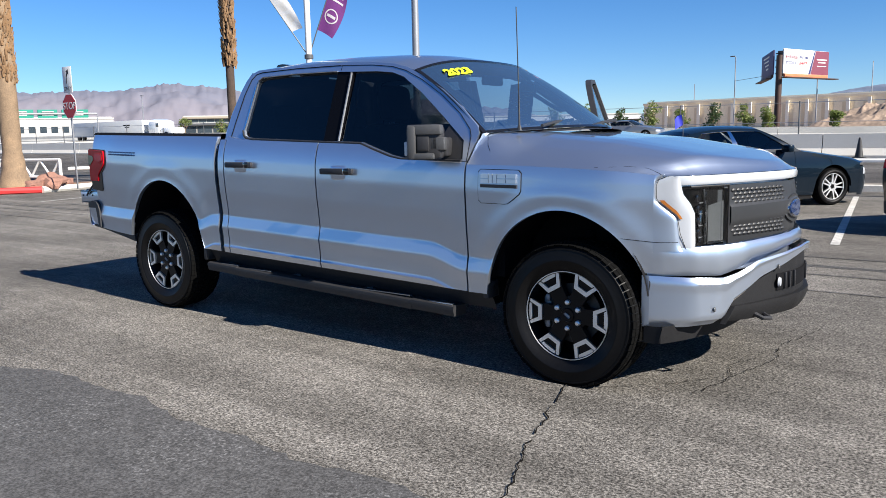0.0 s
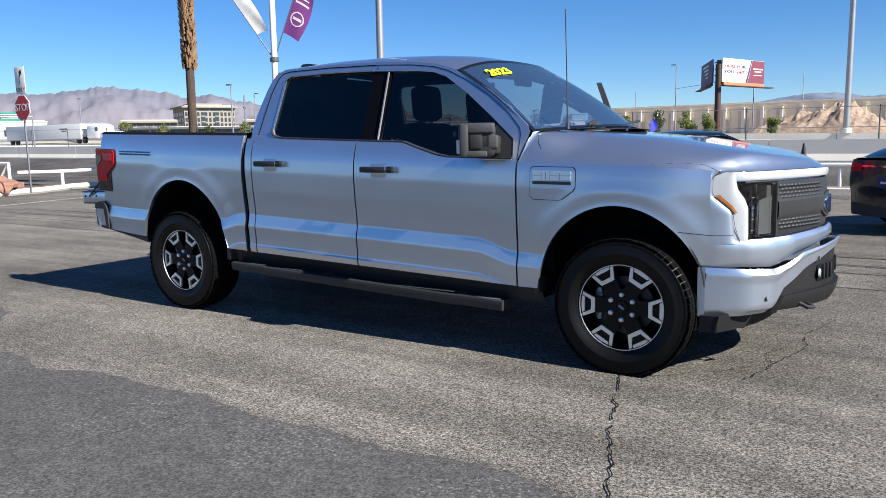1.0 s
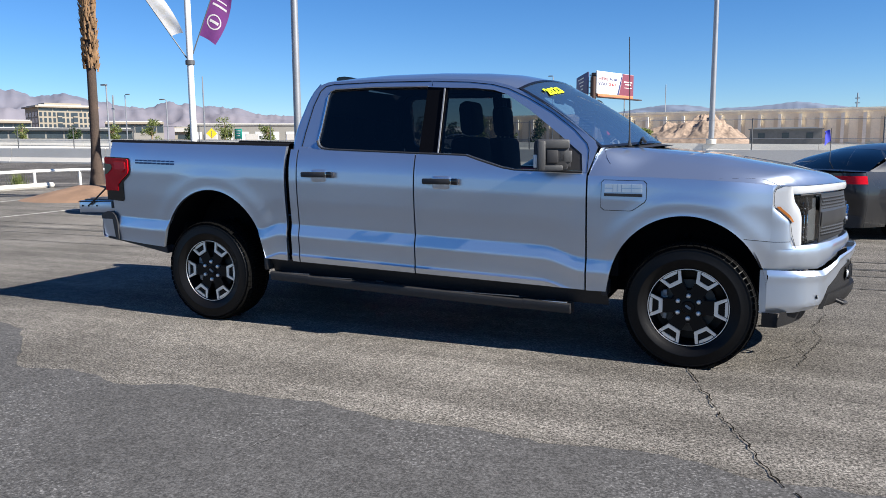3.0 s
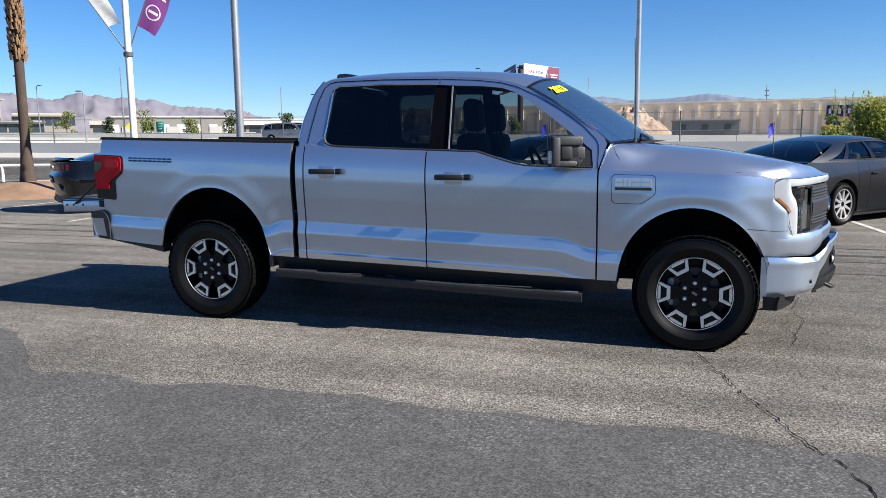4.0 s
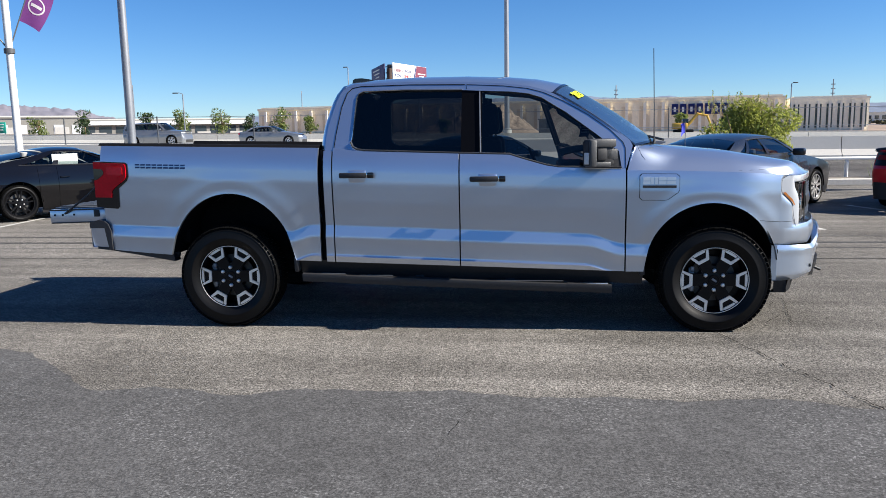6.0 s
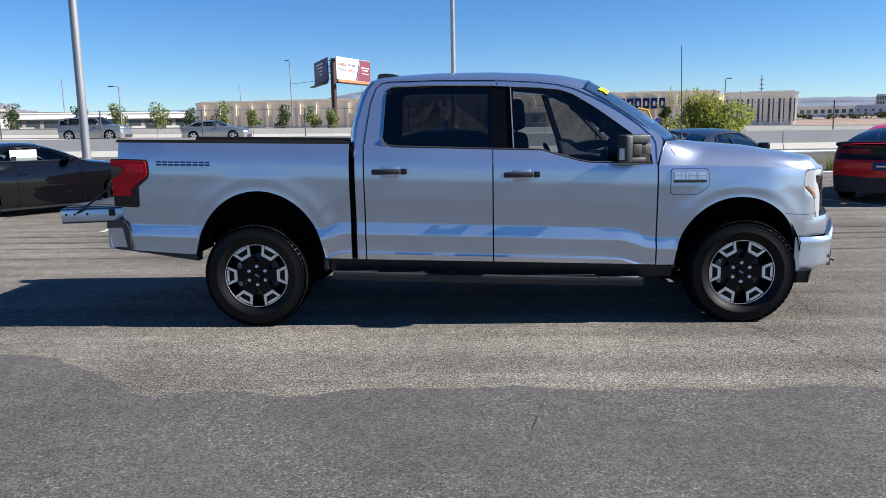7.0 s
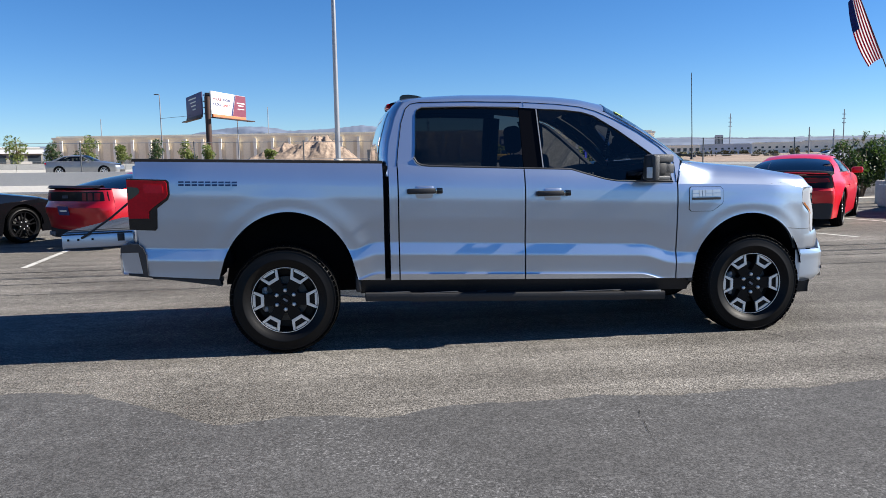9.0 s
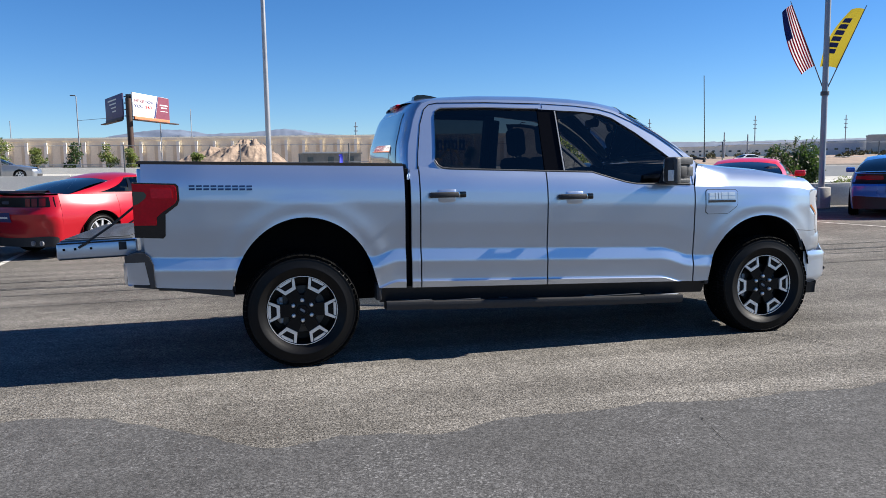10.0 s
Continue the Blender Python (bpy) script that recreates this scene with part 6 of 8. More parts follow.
LEAFBASE = mat("palm_leaf_base", (0.22, 0.13, 0.065), 0.9, vary=0.35, big=3, fine=20)
Build().lathe([(0.0, 0.38), (0.5, 0.36), (1.2, 0.2), (2.0, 0.0)], (-13.2, 10.2, 0), "z", 28).obj("planting_mound", MULCH, None)
tagged(bpy.data.objects["planting_mound"], "low mound of brown mulch round the palm", "mound", kind="structure")
palm(-13.2, 10.2, 0.33, 11.0, 0.125, 3.2, 7, True, 1.25, DARKBARK)
palm(-18.4, 6.15, 0.1, 11.0, 0.27, 3.1, 8, True, 1.0, BARK)


ROSEROCK = mat("rose_rock", (0.22, 0.115, 0.085), 0.95, vary=0.3, big=3, fine=25, bump=0.8, bump_scale=25)


def rock(x, y, z, r, seed, material=MULCH):
    bm = bmesh.new()
    bmesh.ops.create_icosphere(bm, subdivisions=3, radius=r)
    for v in bm.verts:
        v.co *= 1 + 0.5 * noise.noise(v.co * (1.6 / r) + Vector((seed, 0, 0)))
        v.co.z *= 0.62
    bm.verts.index_update()
    b = Build().add([v.co[:] for v in bm.verts], [[v.index for v in f.verts] for f in bm.faces])
    bm.free()
    ob = tagged(b.obj("boulder", material, None), "rough reddish landscape boulder on the island", "boulder", "boulders")
    ob.location = (x, y, z)
    return ob


rock(-17.25, 6.62, 0.26, 0.42, 1, ROSEROCK)
rock(-17.45, 7.1, 0.24, 0.30, 2, ROSEROCK)
rock(-17.2, 6.15, 0.20, 0.26, 3, ROSEROCK)


# ---------------------------------------------------------------- plants
def leaf_cloud(b, centre, rad, n, size, seed, squash=1.0, hollow=0.55):
    rr = random.Random(seed)
    for _ in range(n):
        d = Vector((rr.gauss(0, 1), rr.gauss(0, 1), rr.gauss(0, 1) * squash)).normalized()
        k = rr.uniform(hollow, 1.0) * (1 + 0.35 * noise.noise(d * 2.3 + Vector((seed, 0, 0))))
        p = Vector(centre) + Vector((d.x * rad[0], d.y * rad[1], d.z * rad[2])) * k
        a = Vector((rr.gauss(0, 1), rr.gauss(0, 1), rr.gauss(0, 1))).normalized()
        c = a.cross(Vector((rr.gauss(0, 1), rr.gauss(0, 1), rr.gauss(0, 1)))).normalized()
        s = size * rr.uniform(0.6, 1.3)
        b.add([p - a * s, p + c * s * 0.42, p + a * s, p - c * s * 0.42], [(0, 1, 2, 3)])


LEAFC = leafy(mat("olive_leaf", (0.30, 0.32, 0.09), 0.7, spec=0.2, vary=0.35, big=1.5, fine=12), (0.36, 0.40, 0.08))


def shrub(x, y, z, rx, ry, h, n, leaf, seed, material, label, sprigs=0):
    th = thing("shrub", label, "shrub")
    th.location = (x, y, z)
    rr = random.Random(seed)
    st, cr = Build(), Build()
    for k in range(9):
        a = rr.uniform(0, 6.28)
        e = Vector((math.cos(a) * rx * 0.6, math.sin(a) * ry * 0.6, h * rr.uniform(0.55, 0.8)))
        st.tube([(0.05 * math.cos(a), 0.05 * math.sin(a), 0), e * 0.5 + Vector((0, 0, 0.1)), e], [0.03, 0.02, 0.008], 6)
    for k in range(16):
        a, q = rr.uniform(0, 6.28), rr.uniform(0.1, 0.75)
        c = (math.cos(a) * rx * q, math.sin(a) * ry * q, h * rr.uniform(0.25, 0.74))
        leaf_cloud(cr, c, (rx * rr.uniform(0.28, 0.42), ry * rr.uniform(0.28, 0.42), h * rr.uniform(0.16, 0.26)), n // 16, leaf, seed * 31 + k)
    for k in range(sprigs):
        a, q = rr.uniform(0, 6.28), rr.uniform(0.0, 0.8)
        p = Vector((math.cos(a) * rx * q, math.sin(a) * ry * q, h * rr.uniform(0.7, 0.86)))
        e = p + Vector((rr.gauss(0, 0.1), rr.gauss(0, 0.1), h * rr.uniform(0.08, 0.17)))
        st.tube([p, e], [0.008, 0.003], 5)
        for i in range(14):
            t = i / 13
            o = p.lerp(e, t)
            dd = Vector((rr.gauss(0, 1), rr.gauss(0, 1), 0.7)).normalized() * leaf * 1.2
            s2 = dd.cross(Vector((0, 0, 1))).normalized() * leaf * 0.35
            cr.add([o, o + dd * 0.5 + s2, o + dd, o + dd * 0.5 - s2], [(0, 1, 2, 3)])
    st.obj("stem", BARK, th)
    cr.obj("foliage", material, th, smooth=0, weld=0)
    return th


shrub(8.05, 14.95, 0.12, 1.36, 1.1, 2.32, 15000, 0.05, 11, LEAFC, "large olive-green desert shrub behind the kerb", 45)
shrub(16.2, 14.6, 0.12, 1.15, 0.9, 2.0, 9000, 0.055, 12, LEAFB, "dark green rounded shrub beside the flag pole", 20)
shrub(17.4, 13.9, 0.12, 0.8, 0.6, 0.85, 2600, 0.035, 13, LEAFA, "low clipped light-green hedge shrub", 0)
for k, (x, y) in enumerate(((11.8, 15.0), (-10.8, 14.8), (-20.6, 13.5))):
    th = thing("dry_grass", "dry yellow-green grass tuft in the planting strip", "grass tuft")
    th.location = (x, y, 0.12)
    b, rr = Build(), random.Random(20 + k)
    for _ in range(160):
        a, L = rr.uniform(0, 6.28), rr.uniform(0.25, 0.6)
        o = Vector((rr.gauss(0, 0.12), rr.gauss(0, 0.12), 0))
        tip = o + Vector((math.cos(a) * L * 0.45, math.sin(a) * L * 0.45, L))
        sd_ = Vector((-math.sin(a), math.cos(a), 0)) * 0.008
        b.add([o - sd_, o + sd_, tip], [(0, 1, 2)])
    b.obj("blade", LEAFA, th, smooth=0, weld=0)


def small_tree(x, y, h, seed, material):
    th = thing("roadside_tree", "small young roadside tree past the freeway", "tree", "roadside trees")
    z0 = far_z(x, y)
    th.location = (x, y, z0)
    rr = random.Random(seed)
    t = Build().tube([(0, 0, 0), (0.04, 0, h * 0.3), (0, 0, h * 0.75)], [0.09, 0.07, 0.03], 8)
    for k in range(6):
        a = rr.uniform(0, 6.28)
        t.tube([(0, 0, h * rr.uniform(0.2, 0.5)), (math.cos(a) * h * 0.2, math.sin(a) * h * 0.2, h * rr.uniform(0.5, 0.75))], [0.035, 0.012], 6)
    t.obj("trunk", BARK, th)
    b = Build()
    for k in range(13):
        a, q = rr.uniform(0, 6.28), rr.uniform(0, 0.30)
        zc = h * rr.uniform(0.14, 0.86)
        leaf_cloud(b, (math.cos(a) * h * q, math.sin(a) * h * q, zc), (h * 0.17, h * 0.17, h * 0.15), 60, 0.12, seed * 17 + k)
    b.obj("crown", material, th, smooth=0, weld=0)


for k, (x, y, h) in enumerate(((-33.5, 62, 2.4), (-30.2, 62, 2.6), (-26.6, 63, 2.9), (-23.4, 62, 2.2), (-20.6, 62, 2.7), (-17.8, 62, 2.1), (-15.0, 62, 2.5), (-12.3, 62, 2.2), (-10.6, 62, 2.0), (-38.5, 60, 2.6), (-43, 60, 2.4), (-48.5, 60, 2.8),
                               (-53, 60, 2.2), (-57.5, 59, 2.7), (-62, 58, 2.4), (-68, 58, 2.2), (-5.2, 60, 1.6), (16, 66, 1.8), (20, 66, 2.0), (-76, 58, 2.3), (-84, 58, 2.5), (-92, 58, 2.3))):
    small_tree(x, y, h, 50 + k, LEAFA if k % 3 else LEAFB)


# ---------------------------------------------------------------- parked cars
SEC = table([0.15, 0.22, 0.45, 0.60, 0.72, 0.85, 0.95, 1.10], [0.93, 0.955, 0.985, 1.0, 0.994, 0.972, 0.945, 0.90])


def rnd(t):
    """Rounded plan of a bumper, square to the sides at its ends."""
    return math.sqrt(max(0.0, 1 - min(1.0, abs(t)) ** 3))


def car(name, label, at, heading, paint, L=4.88, W=1.84, H=1.44, wb=2.82, ro=1.05, nose_z=0.68, cowl_z=0.98, belt_r=0.99, deck_z=1.02, xcowl=2.15, xrf=1.42, xrr=0.10, xdeck=-0.62, R=0.335, rim=0.235,
        rims=None, tail="slim", quarter=0.12, spoiler=False, sill_z=0.20, lower=None, glass_m=None, mirrors=True, plate_bars=True, pillars=(0.50,), haunch=0.0, bf=0.34, point=0.0, bl=0.24):
    """A parked car from its main measures; x forward from the rear axle, at the rear axle's middle."""
    th = thing(name, label, "car")
    fx, rx = L - ro, -ro
    xm = (fx + rx) / 2
    top = table([rx + 0.05, rx + 0.35, xdeck, lerp(xdeck, xcowl, 0.5), xcowl, lerp(xcowl, fx, 0.6), fx - 0.30, fx - 0.1], [deck_z - 0.05, deck_z - 0.02, belt_r, lerp(belt_r, cowl_z, 0.5) - 0.01, cowl_z, lerp(cowl_z, nose_z, 0.45), nose_z + 0.06, nose_z])

    def side(x, z):
        e = min(abs(x - xm) / (L / 2), 1)
        swell = haunch * math.exp(-((x - 0.05) / 0.55) ** 2) * smoothstep(0.35, 0.62, z) * smoothstep(1.05, 0.80, z)
        return W / 2 * SEC(z) * (1 - 0.13 * e ** 4) + swell

    ar = R + 0.055

    def low(x):
        z = sill_z
        for cx in (0.0, wb):
            if abs(x - cx) < ar:
                z = max(z, R + math.sqrt(ar * ar - (x - cx) ** 2))
        return z

    lv = lambda x: [0.15, 0.22, 0.30, 0.42, 0.52, 0.60, 0.66, 0.72, 0.78, 0.85, 0.90, 0.95, 1.0, 1.05, 1.10]  # noqa: E731
    x0, x1 = rx + bl, fx - bf
    ye_r, ye_f = side(x0, 0.6), side(x1, 0.6)
    TUCK = 0.06 if tail in ("bars", "wide") else 0.0
    ffront = lambda y, z, off=0.0: (x1 + bf * rnd(y / ye_f) * (1 - 0.42 * smoothstep(0.42, 0.86, z) - 0.12 * smoothstep(0.40, 0.18, z)) + off, y * (SEC(z)), z)  # noqa: E731
    rfront = lambda y, z, off=0.0: (x0 - bl * rnd(y / ye_r) * (1 - 0.25 * smoothstep(0.75, 0.35, z)) - off + TUCK * smoothstep(0.76, 0.81, z) + 0.015 * smoothstep(0.60, 0.55, z), y * (SEC(z)), z)  # noqa: E731
    doors = [xcowl - 0.15, lerp(xdeck, xcowl, 0.48), max(0.36, xdeck + 0.2)]
    cuts = [x0, *sorted(doors), x1]
    for sign in (-1, 1):
        for k, (a, b_) in enumerate(zip(cuts, cuts[1:])):
            nm = ("quarter_panel", "rear_door", "front_door", "fender")[k]
            n = max(3, int((b_ - a) / 0.045))
            p = skin(Build(), [lerp(a + 0.003, b_ - 0.003, i / n) for i in range(n + 1)], lv, low, top, side, sign, 0.02).obj(nm, paint, th, smooth=40)
            if k in (1, 2) and b_ - a > 0.5:
                zh = 0.80
                Build().box((a + 0.12, sign * (side(a + 0.12, zh) + 0.02), zh), (0.17, 0.022, 0.028), 0.008).obj("door_handle", paint, p)
        Build().grid(lambda u, v: (lerp(0.40, wb - 0.40, u), sign * (side(1.4, 0.25) - 0.012 - 0.05 * v), lerp(0.24, 0.13, v)), 6, 2).obj("side_skirt", lower or BLACKPL, th)
        for cx in (0.0, wb):
            Build().grid(lambda u, v: (cx + ar * 1.02 * math.cos(math.pi * u), sign * lerp(side(cx, 0.5) - 0.012, 0.5, v), R + ar * 1.02 * math.sin(math.pi * u)), 18, 2).obj("wheel_liner", DARK, th)
            wheel(th, cx, sign * (W / 2 - 0.125), R, sign, R, rim, 0.215, rims)
        # glasshouse side
        by_ = lambda x: side(x, top(x)) - 0.025  # noqa: E731
        ry = W / 2 * 0.635
        zr = lambda u: H - 0.055 - 0.10 * (1 - u) ** 3 - 0.03 * u ** 3  # noqa: E731

        def gh(u, v):
            xb = lerp(xdeck, xcowl, u)
            x = lerp(xb, lerp(xrr, xrf, u), v)
            return (x, sign * (lerp(by_(xb), ry, v) + 0.035 * math.sin(math.pi * v)), lerp(top(xb), zr(u), v))

        def strip(fa, fb, v0, v1, n, m_, inset=0.0):
            def at(u, v):
                w_ = lerp(v0, v1, v)
                p = gh(lerp(fa(w_), fb(w_), u), w_)
                return (p[0], p[1] - sign * inset, p[2])
            return Build().grid(at, n, m_)

        lo_v, hi_v = 0.11, 0.885
        rear_edge = lambda v: quarter + point * ((v - lo_v) / (hi_v - lo_v)) ** 0.8  # noqa: E731
        cut = lambda c: (lambda v: c)  # noqa: E731
        fr_b = strip(cut(0.0), cut(1.0), 0.0, lo_v, 30, 2)
        for fa, fb, v0, v1 in ((cut(0.0), cut(1.0), hi_v, 1.0), (cut(0.0), rear_edge, lo_v, hi_v), (cut(0.945), cut(1.0), lo_v, hi_v)):
            q = strip(fa, fb, v0, v1, 12, 8)
            fr_b.add(q.v, q.f)
        fr_b.obj("window_frame", paint, th)
        bounds = [rear_edge] + [cut(c) for c in sorted(pillars)] + [cut(0.945)]
        for k, (fa, fb) in enumerate(zip(bounds, bounds[1:])):
            strip(lambda v: fa(v) + (0.018 if k else 0.0), lambda v: max(fb(v) - (0.018 if k < len(bounds) - 2 else 0.0), fa(v) + 0.004), lo_v, hi_v, 8, 6, 0.012).obj("side_window", glass_m or CARGLASS, th, "tinted side window")
        Build().tube([gh(lerp(quarter, 0.945, k / 8), lo_v) for k in range(9)], 0.008, 5).tube([gh(lerp(quarter + point, 0.945, k / 8), hi_v) for k in range(9)], 0.006, 5).obj("window_trim", CHROME if tail == "chrome" else BLACKPL, th)
        for c in pillars:
            strip(cut(c - 0.022), cut(c + 0.022), lo_v, hi_v, 2, 6, -0.004).obj("door_pillar", CHROME if tail == "chrome" and c > 0.4 else SMOKE, th)
        if mirrors:
            Build().box((xcowl - 0.38, sign * (W / 2 + 0.06), top(xcowl - 0.38) + 0.06), (0.12, 0.22, 0.13), 0.035).obj("door_mirror", paint, th)
    gz = lambda u: H - 0.055 - 0.10 * (1 - u) ** 3 - 0.03 * u ** 3  # noqa: E731
    ry = W / 2 * 0.635
    Build().grid(lambda u, v: (lerp(xrr, xrf, u) + (0.06 * u - 0.05 * (1 - u)) * (1 - (2 * v - 1) ** 2), (2 * v - 1) * ry, gz(u) + 0.055 * (1 - abs(2 * v - 1) ** 2.6)), 18, 16).obj("roof", paint, th)

    def slope(end, xa, xb, bow):
        yb = side(xb, top(xb)) - 0.025
        return lambda u, v: (lerp(xa, xb, u) + bow * (1 - (2 * v - 1) ** 2) * (0.25 + 0.75 * u), (2 * v - 1) * lerp(ry, yb, u), lerp(gz(end), top(xb), u) + 0.055 * (1 - abs(2 * v - 1) ** 2.6) * (1 - u) + 0.03 * math.sin(math.pi * u) + 0.02 * u * (1 - (2 * v - 1) ** 2))

    Build().grid(slope(1.0, xrf, xcowl, 0.22), 10, 14).obj("windscreen", CARSCREEN, th)
    Build().grid(slope(0.0, xrr, xdeck, -0.16), 10, 14).obj("rear_window", GLASS_D, th, "dark rear window")
    Build().grid(lambda u, v: (lerp(xcowl + 0.2 * (1 - (2 * v - 1) ** 2), ffront((2 * v - 1) * ye_f, nose_z + 0.035)[0] - 0.006, u), (2 * v - 1) * side(lerp(xcowl, x1, u), top(lerp(xcowl, x1, u))), top(lerp(xcowl, x1, u)) + 0.05 * (1 - abs(2 * v - 1) ** 2.2) * (1 - 0.5 * u)), 18, 18).obj("hood", paint, th)
    Build().grid(lambda u, v: (lerp(xdeck - 0.14 * (1 - (2 * v - 1) ** 2), x0 - bl * rnd(2 * v - 1) + TUCK - 0.05 * smoothstep(0.0, 1.0, TUCK * 16), u), (2 * v - 1) * side(lerp(xdeck, x0, u), top(lerp(xdeck, x0, u))), top(lerp(xdeck, x0, u)) + 0.025 * (1 - abs(2 * v - 1) ** 2.2)), 12, 18).obj("trunk_lid", paint, th)
    Build().grid(lambda u, v: ffront(ye_f * math.sin(math.pi * (u - 0.5)), lerp(0.16, nose_z + 0.045, v)), 40, 12).obj("front_bumper", paint, th)
    rb_ = Build().grid(lambda u, v: rfront(ye_r * math.sin(math.pi * (u - 0.5)), lerp(0.20, deck_z - 0.045, v)), 40, 14).obj("rear_bumper", paint, th)
    Build().grid(lambda u, v: rfront(ye_r * 0.985 * math.sin(math.pi * (u - 0.5)), lerp(0.20, (0.50 if tail == "wide" else 0.37) - 0.07 * (2 * abs(u - 0.5)) ** 4 - 0.03 * math.cos(2 * math.pi * (u - 0.5)), v), 0.008), 36, 4).obj("rear_valance", BLACKPL, rb_)
    Build().grid(lambda u, v: ffront(lerp(-ye_f * 0.7, ye_f * 0.7, u), lerp(0.20, 0.42, v), 0.008), 16, 3).obj("front_intake", BLACKPL, th)
    for s in (-1, 1):
        Build().grid(lambda u, v: ffront(s * ye_f * lerp(0.55, 0.985, u), lerp(nose_z - 0.10, nose_z + 0.02, v), 0.008), 8, 3).obj("headlamp", HEADLENS, th)
        for e in (0.52, 0.68):
            Build().tube([rfront(s * e, 0.26, 0.0), rfront(s * e, 0.26, 0.03)], 0.042, 12).obj("exhaust_tip", STEEL, rb_) if tail == "bars" else None
    zt = deck_z - 0.13
    if tail == "bars":
        Build().grid(lambda u, v: rfront(lerp(-0.87, 0.87, u), lerp(zt - 0.10, zt + 0.06, v), 0.006), 24, 3).obj("tail_panel", GLOSSBLK, rb_)
        for s in (-1, 1):
            for k in range(3):
                Build().grid(lambda u, v: rfront(s * (0.46 + 0.115 * k + 0.085 * u + 0.02 * v), lerp(zt - 0.085, zt + 0.04, v), 0.014), 3, 4).obj("tail_lamp", DARKRED, rb_, "three-bar dark red tail lamp")
        Build().grid(lambda u, v: rfront(lerp(-0.09, 0.09, u), lerp(zt - 0.05, zt + 0.0, v), 0.012), 3, 2).obj("badge", CHROME, rb_)
    elif tail == "wide":
        Build().grid(lambda u, v: rfront(lerp(-0.86, 0.86, u), lerp(zt - 0.16, zt + 0.075, v), 0.008), 24, 4).obj("tail_panel", GLOSSBLK, rb_, "black full-width tail panel")
        for s in (-1, 1):
            Build().grid(lambda u, v: rfront(s * lerp(0.22, 0.82, u), lerp(zt - 0.055, zt + 0.02, v), 0.014), 10, 2).obj("tail_lamp", DARKRED, rb_, "dark red tail lamp")
            Build().tube([rfront(s * y_, z_, 0.018) for y_, z_ in ((0.22, zt - 0.05), (0.24, zt + 0.02), (0.52, zt + 0.025), (0.80, zt + 0.015), (0.82, zt - 0.045), (0.52, zt - 0.06), (0.22, zt - 0.05))], 0.005, 5).obj("lamp_outline", REDLENS, rb_)
    else:
        for s in (-1, 1):
            Build().grid(lambda u, v: rfront(s * lerp(0.46, 0.86, u), lerp(zt - 0.07, zt + 0.045, v), 0.010), 8, 3).obj("tail_lamp", REDLENS, rb_, "red tail lamp")
        Build().grid(lambda u, v: rfront(lerp(-0.46, 0.46, u), lerp(zt - 0.01, zt + 0.015, v), 0.010), 8, 2).obj("tail_trim", CHROME, rb_)
    if plate_bars:
        pl = Build().grid(lambda u, v: rfront(lerp(-0.155, 0.155, u), lerp(0.60, 0.755, v), 0.012), 3, 2).obj("number_plate", NAVY, rb_, "dark blue dealer plate")
        Build().grid(lambda u, v: rfront(lerp(-0.10, 0.10, u), lerp(0.66, 0.69, v), 0.016), 3, 1).obj("plate_bar", WHITEPAINT, pl)
    if spoiler:
        Build().grid(lambda u, v: (rx + 0.12 + 0.12 * u + 0.08 * (2 * v - 1) ** 2, (2 * v - 1) * (0.84 if tail == "wide" else 0.74), deck_z - 0.004 - (0.03 if tail == "wide" else 0.0) * (2 * v - 1) ** 6 + [0.0, 0.035, 0.042, 0.036, 0.0][min(4, int(u * 4 + 0.01))]), 4, 20).grid(lambda u, v: (rx + 0.12 + 0.12 * u + 0.08 * (2 * v - 1) ** 2, (2 * v - 1) * (0.83 if tail == "wide" else 0.72), deck_z - 0.03 - (0.03 if tail == "wide" else 0.0) * (2 * v - 1) ** 6 + 0.06 * u), 2, 20).obj("spoiler", BLACKPL if spoiler == "black" else paint, th)
    Build().box((wb / 2, 0, 0.33), (wb + 0.9, W * 0.72, 0.22), 0.02).obj("underbody", DARK, th)
    cab = Build().box((lerp(xdeck, xcowl, 0.5), 0, 0.62), (xcowl - xdeck - 0.1, W * 0.74, 0.1), 0.02)
    cab.box((xcowl - 0.05, 0, 0.85), (0.35, W * 0.74, 0.2), 0.05)
    for sx, sy in ((lerp(xdeck, xcowl, 0.55), -0.36), (lerp(xdeck, xcowl, 0.55), 0.36), (lerp(xdeck, xcowl, 0.22), -0.36), (lerp(xdeck, xcowl, 0.22), 0.36)):
        if len(pillars) == 1 and sx < lerp(xdeck, xcowl, 0.4):
            cab.box((sx + 0.1, sy, 0.78), (0.13, 0.46, 0.36), 0.05)
            continue
        cab.box((sx, sy, 0.86), (0.13, 0.46, 0.50), 0.05).box((sx - 0.04, sy, 1.15), (0.08, 0.24, 0.12), 0.035)
    cab.obj("cabin", CABIN, th)
    th.matrix_basis = pose(at[0], at[1], 0, 0, 0, heading) @ Matrix.Translation((0, (W / 2 - 0.125), 0))
    return th


